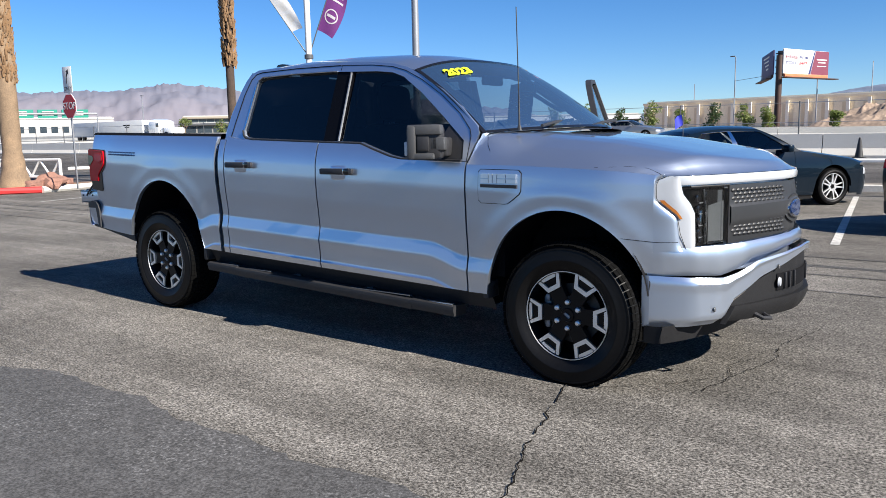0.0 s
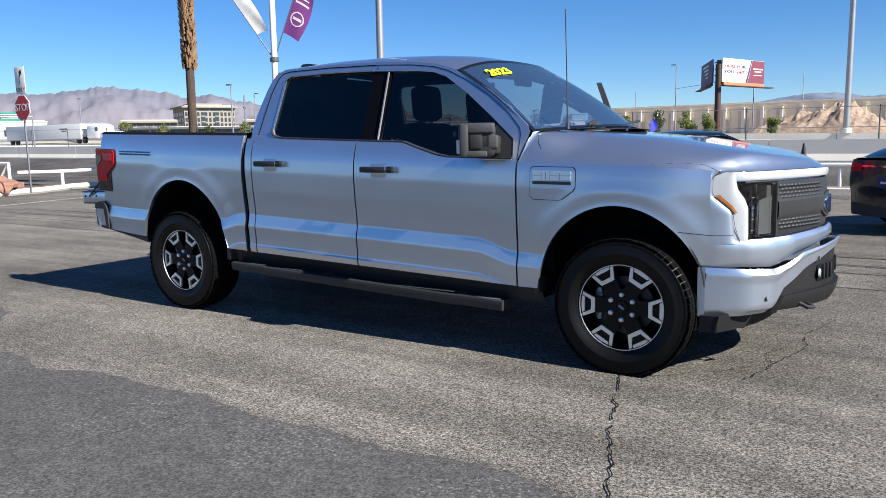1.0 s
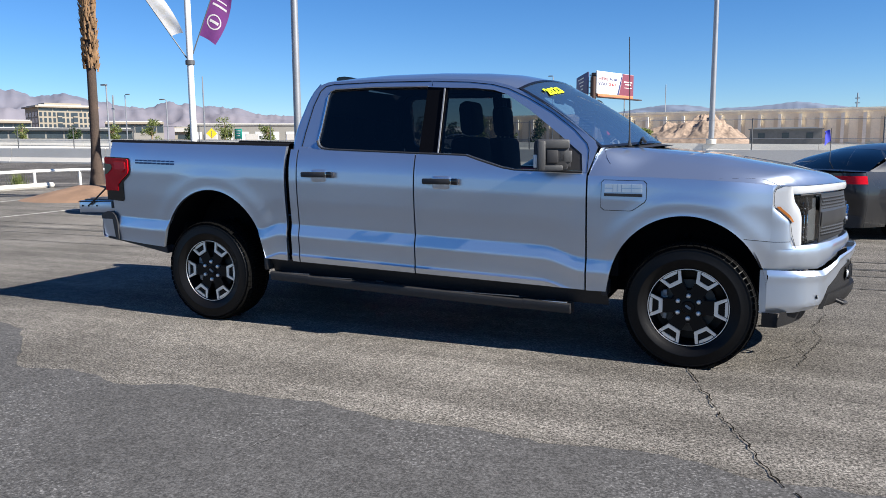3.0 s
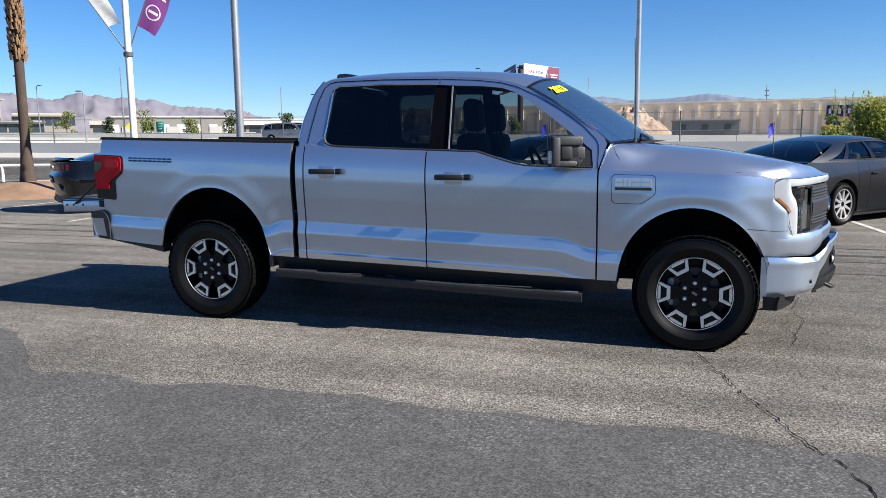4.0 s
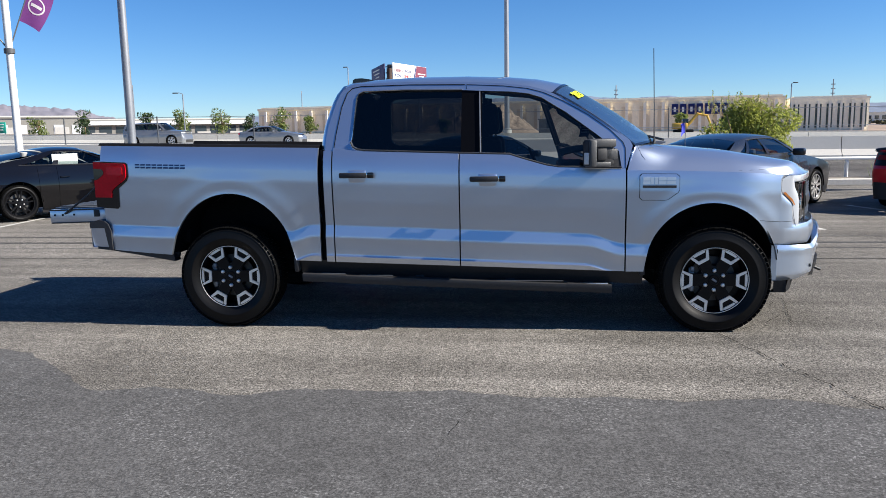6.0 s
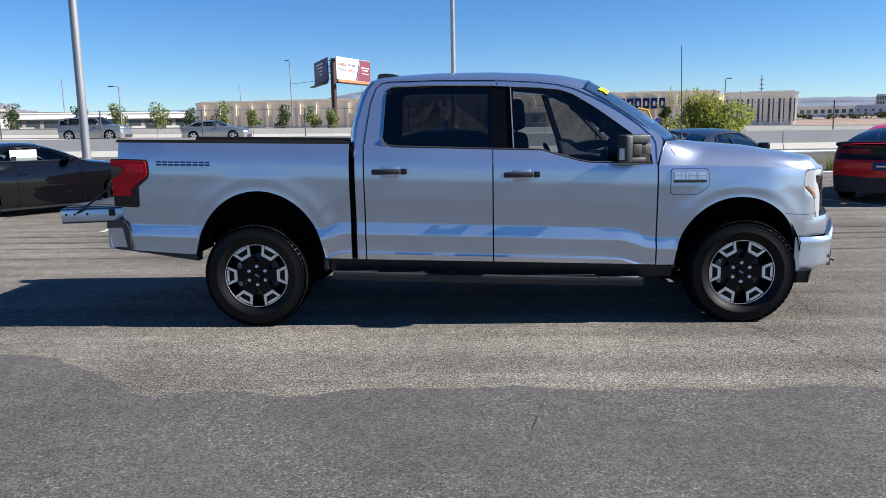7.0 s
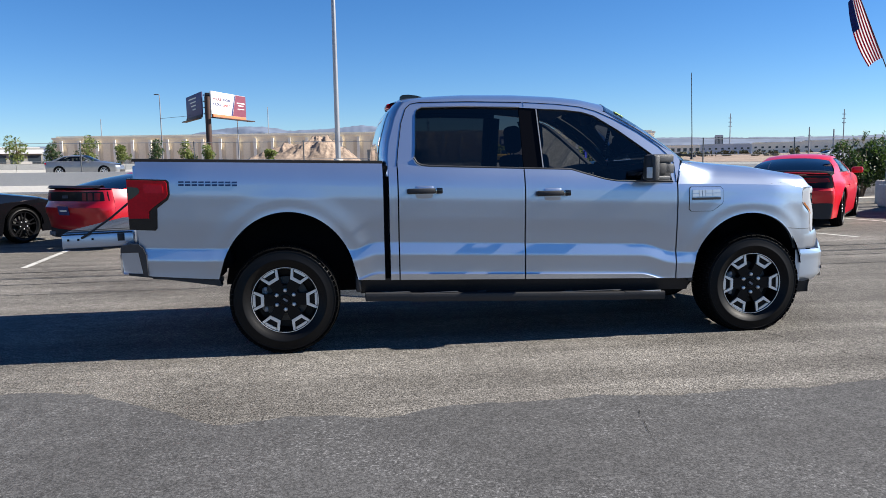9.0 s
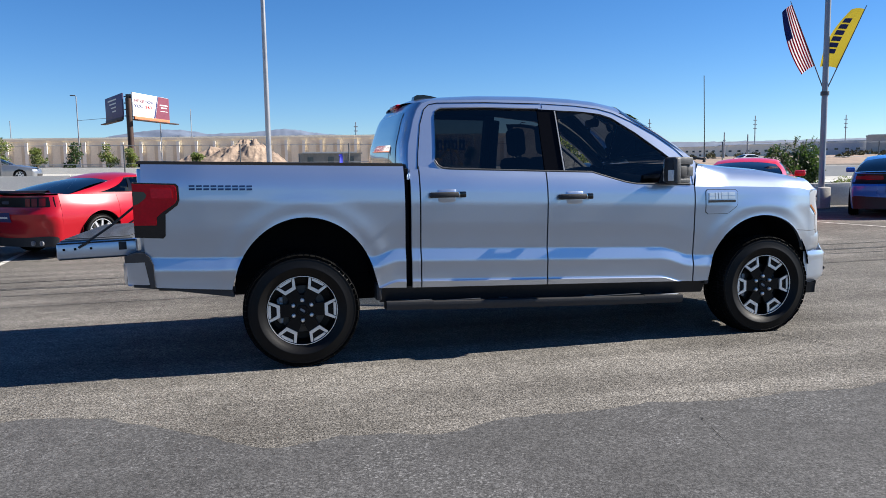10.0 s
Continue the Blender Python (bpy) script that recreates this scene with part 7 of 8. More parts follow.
CARGLASS = glass("car_tinted_glass", (0.52, 0.58, 0.57))
CARSCREEN = glass("car_windscreen", (0.6, 0.66, 0.65))
HEADLENS = mat("headlamp_lens", (0.45, 0.47, 0.5), 0.12, 0.2, 0.8, vary=0.2, big=12)
DARKRED = mat("dark_red_lens", (0.16, 0.006, 0.010), 0.3, spec=0.2, coat=0.1, vary=0.12)
GLOSSBLK = mat("black_tail_panel", (0.005, 0.005, 0.006), 0.3, spec=0.2, vary=0.1)
P_BLACK = mat("gloss_black_paint", (0.004, 0.004, 0.005), 0.3, 0.0, 1.0, vary=0.05, spec=0.0)
P_TEAL = mat("dark_blue_paint", (0.004, 0.009, 0.016), 0.25, 0.0, 0.5, spec=0.1, vary=0.04, fine=900)
P_GREY = mat("gunmetal_paint", (0.022, 0.023, 0.026), 0.28, 0.4, 0.55, vary=0.04, fine=900)
P_RED2 = mat("bright_red_paint", (0.60, 0.003, 0.014), 0.3, 0.0, 0.4, vary=0.04)
P_RED = mat("red_paint", (0.40, 0.004, 0.014), 0.30, 0.2, 0.45, vary=0.04, fine=900)
P_BLUE = mat("bright_blue_paint", (0.03, 0.18, 0.58), 0.28, 0.2, 0.6, vary=0.04, fine=900)
RIM_BLK = {"kind": "twin", "n": 5, "a0": 0.3, "lip": RIMBLACK, "face": RIMBLACK, "nuts": 5}
RIM_ALU = {"kind": "twin", "n": 5, "a0": 0.1, "lip": ALU, "face": ALU, "nuts": 5}
RIM_TEN = {"kind": "single", "n": 10, "a0": 0.2, "lip": ALU, "face": ALU, "nuts": 5}
coupe = dict(L=4.79, W=1.915, H=1.385, wb=2.72, ro=1.10, nose_z=0.70, cowl_z=0.98, belt_r=1.03, deck_z=1.07, xcowl=2.05, xrf=1.28, xrr=0.46, xdeck=-0.52, R=0.345, rim=0.255, quarter=0.20, point=0.20, pillars=(0.47,), tail="bars", plate_bars=True, haunch=0.035, bl=0.38)
c1 = car("parked_coupe", "black fastback coupe with a paper sheet in its side window", (-7.21, 6.61), 53.5, P_BLACK, rims=RIM_BLK, spoiler=True, **coupe)
Build().box((0.92, -0.80, 1.135), (0.48, 0.006, 0.20), 0.002, Matrix.Identity(4)).obj("paper_sheet", WHITEPAINT, c1, "white paper sheet")
c2 = car("parked_coupe", "bright red fastback coupe with silver wheels and three-bar tail lamps", (-2.95, 7.58), 51, P_RED, rims=RIM_TEN, spoiler="black", **coupe)
cb = car("parked_sedan", "dark blue four-door sedan with chrome window trim and twin-spoke wheels", (1.20, 8.45), 51, P_TEAL, rims=RIM_ALU, tail="chrome", H=1.47, pillars=(0.54, 0.22), quarter=0.10, point=0.08, nose_z=0.64, bf=0.42)
c3 = car("parked_sedan", "gunmetal four-door sedan with small blue flag at the rear", (5.97, 7.0), 48.3, P_GREY, rims=RIM_TEN, tail="slim", H=1.41, L=4.86, wb=2.80, xrr=0.10, xdeck=-0.72, pillars=(0.56, 0.27), quarter=0.13, point=0.13)
car("parked_coupe", "red two-door muscle coupe with black spoiler and full-width dark tail panel", (10.26, 7.29), 49, P_RED2, rims=RIM_BLK, tail="wide", L=5.02, W=1.92, H=1.45, wb=2.95, ro=1.10, nose_z=0.76, cowl_z=1.02, belt_r=1.05, deck_z=1.08, xcowl=2.1, xrf=1.35, xrr=0.35,
    xdeck=-0.55, R=0.36, rim=0.26, quarter=0.26, point=0.10, pillars=(0.46,), spoiler="black", haunch=0.03)
car("parked_sedan", "bright blue four-door muscle sedan with dark tail panel", (15.2, 8.46), 46, P_BLUE, rims=RIM_BLK, tail="wide", L=5.04, W=1.90, H=1.48, wb=3.05, ro=1.05, nose_z=0.74, cowl_z=1.02, belt_r=1.06, deck_z=1.08, xcowl=2.35, xrf=1.6, xrr=0.25, xdeck=-0.55, R=0.35, rim=0.25,
    pillars=(0.50, 0.25))
FLAGBRIGHT = mat("bright_blue_cloth", (0.03, 0.04, 0.42), 0.8, vary=0.1)
fs = cb.matrix_basis.inverted() @ Vector((1.26, 7.82, 1.58))
Build().tube([(fs.x, fs.y, 1.05), (fs.x, fs.y, 1.66)], 0.006, 6).obj("flag_stick", GREYPL, cb)
Build().grid(lambda u, v: (fs.x - 0.15 * u - 0.03 * v, fs.y + 0.03 * math.sin(5 * u) * (0.4 + v), 1.47 + 0.17 * v - 0.07 * u), 8, 6).obj("small_flag", FLAGBRIGHT, cb, "small blue flag")
wf = Build().tube([(-0.62, -0.05, 1.05), (-0.62, -0.05, 1.62)], 0.006, 6).obj("flag_stick", GREYPL, c3)
Build().grid(lambda u, v: (-0.62 - 0.15 * u - 0.03 * v, -0.05 + 0.03 * math.sin(5 * u) * (0.4 + v), 1.43 + 0.17 * v - 0.07 * u), 8, 6).obj("small_flag", FLAGBRIGHT, c3, "small blue flag")


# vehicles on the freeway
P_SILVER = mat("silver_paint", (0.20, 0.21, 0.225), 0.3, 0.5, 0.8, vary=0.04)
P_WHITE = mat("white_car_paint", (0.68, 0.69, 0.70), 0.3, 0.0, 0.8, vary=0.04)
suv = dict(L=4.9, W=1.95, H=1.78, wb=2.9, ro=1.0, nose_z=0.95, cowl_z=1.12, belt_r=1.12, deck_z=1.10, xcowl=2.35, xrf=1.75, xrr=-0.75, xdeck=-0.88, R=0.37, rim=0.26, quarter=0.05, pillars=(0.30, 0.60), plate_bars=False)
for nm, lab, x, y, pm, kw in (("freeway_suv", "grey-silver sport utility car on the freeway", -27.0, 47.5, P_SILVER, {**suv, "L": 5.0, "H": 1.72, "wb": 2.95, "xcowl": 2.55, "xrf": 1.95}),
                              ("freeway_sedan", "silver sedan on the freeway", -17.8, 47.0, P_SILVER, {"pillars": (0.5, 0.24), "plate_bars": False}),
                              ("freeway_sedan", "silver-white sedan on the far road", 62.0, 82.0, P_WHITE, {"pillars": (0.5, 0.24), "plate_bars": False})):
    fv = car(nm, lab, (x, y), 0, pm, rims=RIM_ALU, **kw)
    fv.matrix_basis = Matrix.Translation((0, 0, far_z(x, y) + 0.012)) @ fv.matrix_basis


# long-haul lorry on the far lanes
lorry = thing("semi_truck", "white semi truck with a long pale box trailer on the freeway", "semi truck")
lorry.location = (-94.5, 49.5, far_z(-86, 49.5))
TRAILER = mat("pale_trailer_sheet", (0.52, 0.53, 0.54), 0.5, 0.0, vary=0.06, big=0.4)
trailer = Build().box((8.0, 0, 1.42), (16.0, 2.4, 1.80), 0.04).obj("trailer", TRAILER, lorry, "pale grey box trailer")
Build().box((12.6, -1.215, 1.75), (1.5, 0.02, 0.14), 0.004).box((12.7, -1.215, 1.52), (1.0, 0.02, 0.10), 0.004).obj("print_bar", DARK, trailer)
Build().box((8.0, -1.205, 0.56), (15.8, 0.03, 0.10), 0.005).obj("bottom_rail", STEEL, trailer)
tract = Build().box((18.1, 0, 1.30), (2.2, 2.2, 1.50), 0.18).box((20.3, 0, 0.95), (2.2, 1.9, 0.75), 0.20)
tract.grid(lambda u, v: (lerp(16.9, 19.1, u), lerp(-1.05, 1.05, v), 2.02 + 0.38 * (1 - u ** 2.2)), 10, 4).obj("tractor", P_WHITE, lorry, "white sleeper tractor")
Build().box((18.9, -1.11, 1.62), (0.55, 0.02, 0.45), 0.02).box((19.16, 0, 1.62), (0.06, 1.9, 0.5), 0.02).obj("cab_window", DARKWIN, lorry)
for xw in (0.9, 2.1, 15.2, 16.4, 20.4):
    Build().lathe([(0.0, -0.13), (0.28, -0.13), (0.40, -0.10), (0.40, 0.10), (0.28, 0.13)], (xw, -0.95, 0.40), "y", 20).obj("wheel", RUBBER, lorry)


# ---------------------------------------------------------------- beyond the freeway
def block(name, a, b_, z0, z1, depth, wall, label, category="building", bands=(), roof=None, group=""):
    """A building whose front runs from a to b_ as seen from the lot; bands: (z from, z to, count, gap, material, inset)."""
    th = thing(name, label, category, group)
    a, b_ = Vector((*a, 0)), Vector((*b_, 0))
    d = (b_ - a).normalized()
    n = Vector((-d.y, d.x, 0))
    L = (b_ - a).length
    P = lambda s, t, z: tuple(a + d * s + n * t + Vector((0, 0, z)))  # noqa: E731
    bx = lambda s0, s1, t0, t1, za, zb: ([P(s, t, z) for z in (za, zb) for s, t in ((s0, t0), (s1, t0), (s1, t1), (s0, t1))], [(0, 1, 2, 3), (4, 5, 6, 7), (0, 1, 5, 4), (1, 2, 6, 5), (2, 3, 7, 6), (3, 0, 4, 7)])  # noqa: E731
    w = Build().add(*bx(0, L, 0, depth, z0, z1))
    w.add(*bx(-0.1, L + 0.1, -0.12, 0.3, z1 - 0.04 * (z1 - z0), z1 + 0.02 * (z1 - z0)))
    w.obj("wall", wall, th, smooth=0)
    Build().add(*bx(0.3, L - 0.3, 0.3, depth - 0.3, z1, z1 + 0.05 * (z1 - z0) + 0.05)).obj("roof", roof or ROOFGREY, th, smooth=0)
    for za, zb, cnt, gap, m_, out in bands:
        step = L / cnt
        for k in range(cnt):
            s0, s1 = k * step + gap * step / 2, (k + 1) * step - gap * step / 2
            nm = "window" if m_ in (DARKWIN, BLACKPL) else "pilaster" if out > 0.2 else "panel"
            Build().add(*bx(s0, s1, -out, 0.02, za, zb)).obj(nm, m_, th, smooth=0)
    return th, P, L


# long tan warehouse with pilasters
wh, P, L = block("warehouse", (-36.4, 100.0), (34.0, 94.5), 0.9, 5.35, 30, STUCCO, "long tan warehouse with pale pilasters and recessed panels", bands=((1.0, 5.0, 31, 0.84, PALEWALL, 0.35), (1.6, 4.55, 31, 0.42, STUCCO2, 0.05)))
for k in range(7):
    s = 56.85 + k * 1.02
    q = Build().add([P(s + e * 0.78, -0.42 - t * 0.1, z) for t in (0, 1) for e, z in ((0, 3.36), (1, 3.36), (1, 4.72), (0, 4.72))], [(0, 1, 2, 3), (4, 5, 6, 7), (0, 1, 5, 4), (1, 2, 6, 5), (2, 3, 7, 6), (3, 0, 4, 7)]).obj("sign_square", FLAGBLUE, wh, "blue sign square", smooth=0)
    Build().add([P(s + 0.24 + e * 0.28, -0.56, z) for e, z in ((0, 3.72), (1, 3.72), (1, 4.32), (0, 4.32))], [(0, 1, 2, 3)]).obj("sign_bar", WHITEPAINT, q, smooth=0)
block("colonnade_building", (34.6, 94.3), (43.2, 92.6), 0.6, 5.0, 14, PALEWALL, "pale building with tall dark window bays between columns", bands=((1.4, 4.3, 7, 0.45, DARKWIN, 0.04), (0.7, 4.6, 7, 0.80, PALEWALL, 0.4)))
ofc, P, L = block("office_block", (-192.8, 156.7), (-186.0, 171.3), 2.2, 13.6, 14, BEIGE, "five-storey beige office block with rows of dark windows", bands=(
    (5.4, 6.7, 13, 0.40, DARKWIN, 0.05), (7.2, 8.5, 13, 0.40, DARKWIN, 0.05), (9.0, 10.3, 13, 0.40, DARKWIN, 0.05), (10.8, 12.0, 13, 0.40, DARKWIN, 0.05), (12.45, 13.15, 4, 0.06, DARKWIN, 0.06)))


def on_office(nm, s0, s1, t0, t1, z0, z1, material, label=""):
    """A squared part of the office block: s along its front, t back from it."""
    Build().add([P(s_, t_, z) for z in (z0, z1) for s_, t_ in ((s0, t0), (s1, t0), (s1, t1), (s0, t1))], [(0, 1, 2, 3), (4, 5, 6, 7), (0, 1, 5, 4), (1, 2, 6, 5), (2, 3, 7, 6), (3, 0, 4, 7)]).obj(nm, material, ofc, label, smooth=0)


for s_ in (5.2, 9.6):
    on_office("window_bay", s_, s_ + 1.25, -0.16, 0.05, 4.6, 12.0, DARKWIN, "tall dark glazed bay")
    for z_ in (7.0, 8.8, 10.6):
        on_office("bay_sill", s_, s_ + 1.25, -0.24, 0.05, z_, z_ + 0.35, BEIGE)
for k in range(4):
    for z_ in (5.4, 7.2, 9.0, 10.8):
        on_office("window", -0.06, 0.05, 0.9 + 3.3 * k, 3.3 + 3.3 * k, z_, z_ + 1.3, DARKWIN)
on_office("cornice", -0.9, L + 0.9, -0.9, 14.5, 13.4, 13.85, BEIGE)
on_office("roof_house", 2.6, 13.0, 3.0, 10.0, 13.85, 14.9, BEIGE)


def far_block(nm, a, b_, z0, z1, wall, lab, bands):
    block(nm, a, b_, z0, z1, 2.4 if nm == "site_office" else 10, wall, lab, bands=bands, group="distant buildings" if "distant" in nm else "")


far_block("low_building", (-175.3, 121.3), (-166.6, 133), 2.2, 8.2, DIMWALL, "low two-storey building with dark glazing between pale columns", ((5.4, 7.5, 7, 0.12, DARKWIN, 0.05), (7.75, 8.3, 1, 0.0, BEIGE, 0.9), (2.4, 5.0, 4, 0.5, BEIGE, 0.1)))
far_block("low_building", (-162.6, 152.5), (-152, 163.2), 2.2, 8.4, DIMWALL, "low two-storey building with dark glazing between pale columns", ((5.6, 7.7, 8, 0.14, DARKWIN, 0.05), (7.95, 8.5, 1, 0.0, BEIGE, 0.9)))
far_block("low_building", (-71.5, 81.0), (-57.5, 91.2), 1.4, 4.6, DIMWALL, "low grey-beige building with a flat overhanging roof", ((2.4, 3.6, 8, 0.45, GREYWALL, 0.05), (2.3, 3.3, 3, 0.7, WHITEWALL, 0.1)))
far_block("low_building", (-93.5, 64.0), (-80.5, 79.6), 1.6, 4.1, DIMWALL, "long low canopy building with dark bays beside the freeway", ((2.1, 3.7, 9, 0.10, DARKWIN, 0.05), (1.7, 2.5, 4, 0.45, WHITEWALL, 0.12), (3.85, 4.15, 1, 0.0, GREYPL, 0.6)))
far_block("low_building", (-151.5, 60.2), (-141.2, 81.4), 2.0, 6.6, WHITEWALL, "white low shop building with dark windows", ((3.8, 5.0, 12, 0.4, DARKWIN, 0.05),))
far_block("low_building", (-66.0, 103.6), (-44.0, 117.5), 1.2, 4.5, DIMWALL, "long grey low building with a pale fascia and dark bays", ((2.0, 3.5, 11, 0.25, DARKWIN, 0.05), (3.75, 4.35, 1, 0.0, GREYWALL, 0.6), (1.3, 2.6, 5, 0.6, WHITEWALL, 0.12)))
far_block("low_building", (-84, 92), (-69, 104), 1.4, 4.6, BEIGE, "beige low building with flat pale roof", ((2.2, 3.4, 7, 0.35, DARKWIN, 0.05), (3.9, 4.5, 1, 0.0, WHITEWALL, 0.5)))
far_block("distant_building", (73.9, 168.7), (85.2, 163.6), 1.9, 4.3, PALEWALL, "pale distant commercial building", ((2.9, 3.7, 9, 0.45, DARKWIN, 0.05), (2.0, 2.6, 5, 0.6, GREYWALL, 0.05)))
far_block("distant_building", (85.2, 163.6), (95, 158.2), 1.9, 4.35, GREYWALL, "blue-grey distant warehouse with small windows", ((3.2, 3.6, 8, 0.65, DARKWIN, 0.05), (2.1, 2.7, 4, 0.7, DARKWIN, 0.05)))
far_block("distant_building", (95, 158.0), (104, 152.8), 1.9, 4.5, PALEWALL, "white distant warehouse with small windows", ((3.3, 3.7, 7, 0.65, DARKWIN, 0.05), (2.4, 2.8, 7, 0.7, DARKWIN, 0.05)))
far_block("distant_building", (104, 152.8), (118, 142.6), 1.9, 4.7, PALEWALL, "white distant warehouse with small windows", ((3.2, 3.6, 9, 0.65, DARKWIN, 0.05),))
far_block("distant_building", (118, 142.2), (129, 132.6), 1.9, 5.0, GREYWALL, "grey distant warehouse with small windows", ((3.2, 3.6, 7, 0.65, DARKWIN, 0.05),))
far_block("distant_building", (120.5, 125.7), (134, 113), 1.8, 5.8, CONCRETE, "pale grey tall distant warehouse", ())
# bare rising ground in front of the distant buildings, with dry bushes
bank = lambda u, v: tuple(Vector((lerp(44, 150, u), lerp(182, 112, u) - 8 * math.sin(math.pi * u), 0)) * lerp(0.60, 1.06, v) + Vector((0, 0, 0.70 + 1.35 * smoothstep(0.0, 0.85, v) + 0.10 * noise.noise(Vector((9 * u, 6 * v, 1))))))  # noqa: E731
tagged(Build().grid(bank, 60, 24).obj("desert_bank", DIRT, None), "bare brown bank rising to the distant buildings", "bank", kind="structure")
rb3 = random.Random(31)
bushes = Build()
for k in range(110):
    p3 = bank(rb3.random(), rb3.uniform(0.45, 0.86))
    r3 = rb3.uniform(0.3, 0.95)
    leaf_cloud(bushes, (p3[0], p3[1], p3[2] + 0.4 * r3), (r3 * 1.3, r3 * 1.3, r3 * 0.7), 45, 0.34, 100 + k)
tagged(bushes.obj("desert_bushes", mat("dusty_leaf", (0.105, 0.10, 0.055), 0.9, spec=0.1, vary=0.3, big=0.3, fine=3), None), "scattered dry green bushes on the bank", "bushes", kind="stuff")
far_block("distant_tower", (277, 525.8), (282, 523.5), 2.0, 17.0, GREYWALL, "tall grey distant hotel tower", ((9.0, 17.0, 6, 0.4, DARKWIN, 0.1),))
far_block("site_office", (3.0, 56.3), (7.9, 56.3), 1.2, 2.5, SITEGREY, "grey site office container behind the freeway", ((1.75, 2.2, 3, 0.72, DARKWIN, 0.04),))

# billboard on one steel column: two faces in a V
bb = thing("billboard", "two-faced roadside billboard on one brown steel column", "billboard")
bb.location = (-11.83, 70.54, 1.5)
MAROON = mat("maroon_print", (0.16, 0.035, 0.06), 0.6, vary=0.05)
LILAC = mat("navy_print", (0.060, 0.050, 0.13), 0.6, vary=0.3, big=1.2, fine=6)
RUST = mat("brown_steel", (0.060, 0.034, 0.026), 0.6, 0.3, vary=0.25)
Build().tube([(0, 0, 0), (0, 0, 6.6)], 0.28, 16).obj("column", RUST, bb)

for zz in (5.0, 5.6, 6.2, 6.8):
    Build().box((-0.1, 0.6, zz), (0.8, 0.12, 0.10), 0.02).obj("frame_beam", BLACKPL, bb)
Build().box((-0.1, 0.9, 5.9), (0.5, 0.3, 2.3), 0.03).obj("frame", BLACKPL, bb)
mR = Matrix.Translation((0.34, -0.05, 0)) @ Matrix.Rotation(radians(70.5), 4, "Z") @ Matrix.Diagonal((2.2, 1, 1, 1))
fc = Build().box((1.65, 0, 6.05), (3.35, 0.14, 2.2), 0.02).obj("right_face", WHITEPAINT, bb, "white and maroon poster face", m=mR)
Build().prism([(1.95, 4.97), (3.31, 4.97), (3.31, 7.13), (2.30, 7.13)], lambda a, c, d: (a, -0.074 - d, c), 0.004).obj("maroon_field", MAROON, fc, m=mR)
Build().prism([(1.78, 4.97), (1.93, 4.97), (2.28, 7.13), (2.20, 7.13)], lambda a, c, d: (a, -0.074 - d, c), 0.004).obj("blue_stroke", NAVY, fc, m=mR)
for word, ink, x_, z_ in (("HERE", MAROON, 0.53, 6.42), ("FOR", NAVY, 1.42, 6.42), ("YOU", NAVY, 0.47, 5.92), ("24/7", FLAGRED, 1.36, 5.92)):
    lettering(word, "poster_words", ink, fc, mR @ Matrix.Translation((x_, -0.08, z_)) @ Matrix.Rotation(radians(90), 4, "X"), 0.37, 0.002, 0.012)
for k, (w_, z_) in enumerate(((0.78, 6.35), (0.55, 6.1), (0.7, 5.75))):
    Build().box((2.78, -0.08, z_), (w_, 0.01, 0.10 if k < 2 else 0.05)).obj("poster_bar", WHITEPAINT, fc, m=mR)
Build().box((1.65, -0.05, 4.80), (3.2, 0.2, 0.30), 0.02).obj("lower_skirt", mat("orange_skirt", (0.50, 0.16, 0.07), 0.7, vary=0.2), fc, m=mR)
Build().box((1.75, -0.40, 4.58), (3.9, 0.55, 0.10), 0.01).obj("catwalk", RUST, bb, m=mR)
mL = Matrix.Translation((-0.52, 0.1, 0)) @ Matrix.Rotation(radians(-68.7), 4, "Z") @ Matrix.Diagonal((2.5, 1, 1, 1))
fl = Build().box((-1.5, 0, 6.0), (3.0, 0.14, 2.2), 0.02).obj("left_face", LILAC, bb, "dark navy poster face with pale writing", m=mL)
for k in range(4):
    Build().box((-1.7 + 0.1 * k, -0.08, 6.7 - 0.36 * k), (1.5 - 0.3 * k, 0.01, 0.13)).obj("poster_bar", PALEWALL, fl, m=mL)
Build().box((-1.5, -0.05, 4.78), (2.9, 0.2, 0.28), 0.02).obj("lower_skirt", RUST, fl, m=mL)


Build().box((-1.5, -0.35, 4.55), (3.0, 0.5, 0.10), 0.01).obj("catwalk", RUST, bb, m=mL)


# spoil heap
def heap(u, v):
    x, y = lerp(-9.2, 3.4, u), lerp(64, 80, v)
    hx = table([0.0, 0.12, 0.33, 0.52, 0.63, 0.70, 0.82, 0.94, 1.0], [0, 0.35, 0.62, 0.86, 1.0, 0.93, 0.55, 0.18, 0])(u)
    hy = math.sin(math.pi * v) ** 0.8
    n = noise.fractal(Vector((x * 0.55, y * 0.55, 3.1)), 0.9, 2.1, 5)
    gul = abs(noise.noise(Vector((x * 1.5, y * 0.35, 0.7))))
    lump = abs(noise.fractal(Vector((x * 1.3, y * 1.3, 9.3)), 0.8, 2.2, 6))
    return (x, y, 1.35 + 2.95 * hx * hy * (1 + 0.22 * n) - 0.55 * gul * hx * hy - 0.30 * lump * hx * hy)


tagged(Build().grid(heap, 190, 70).obj("spoil_heap", DIRT, None, smooth=60), "big brown heap of excavated dirt", "dirt heap", kind="stuff")
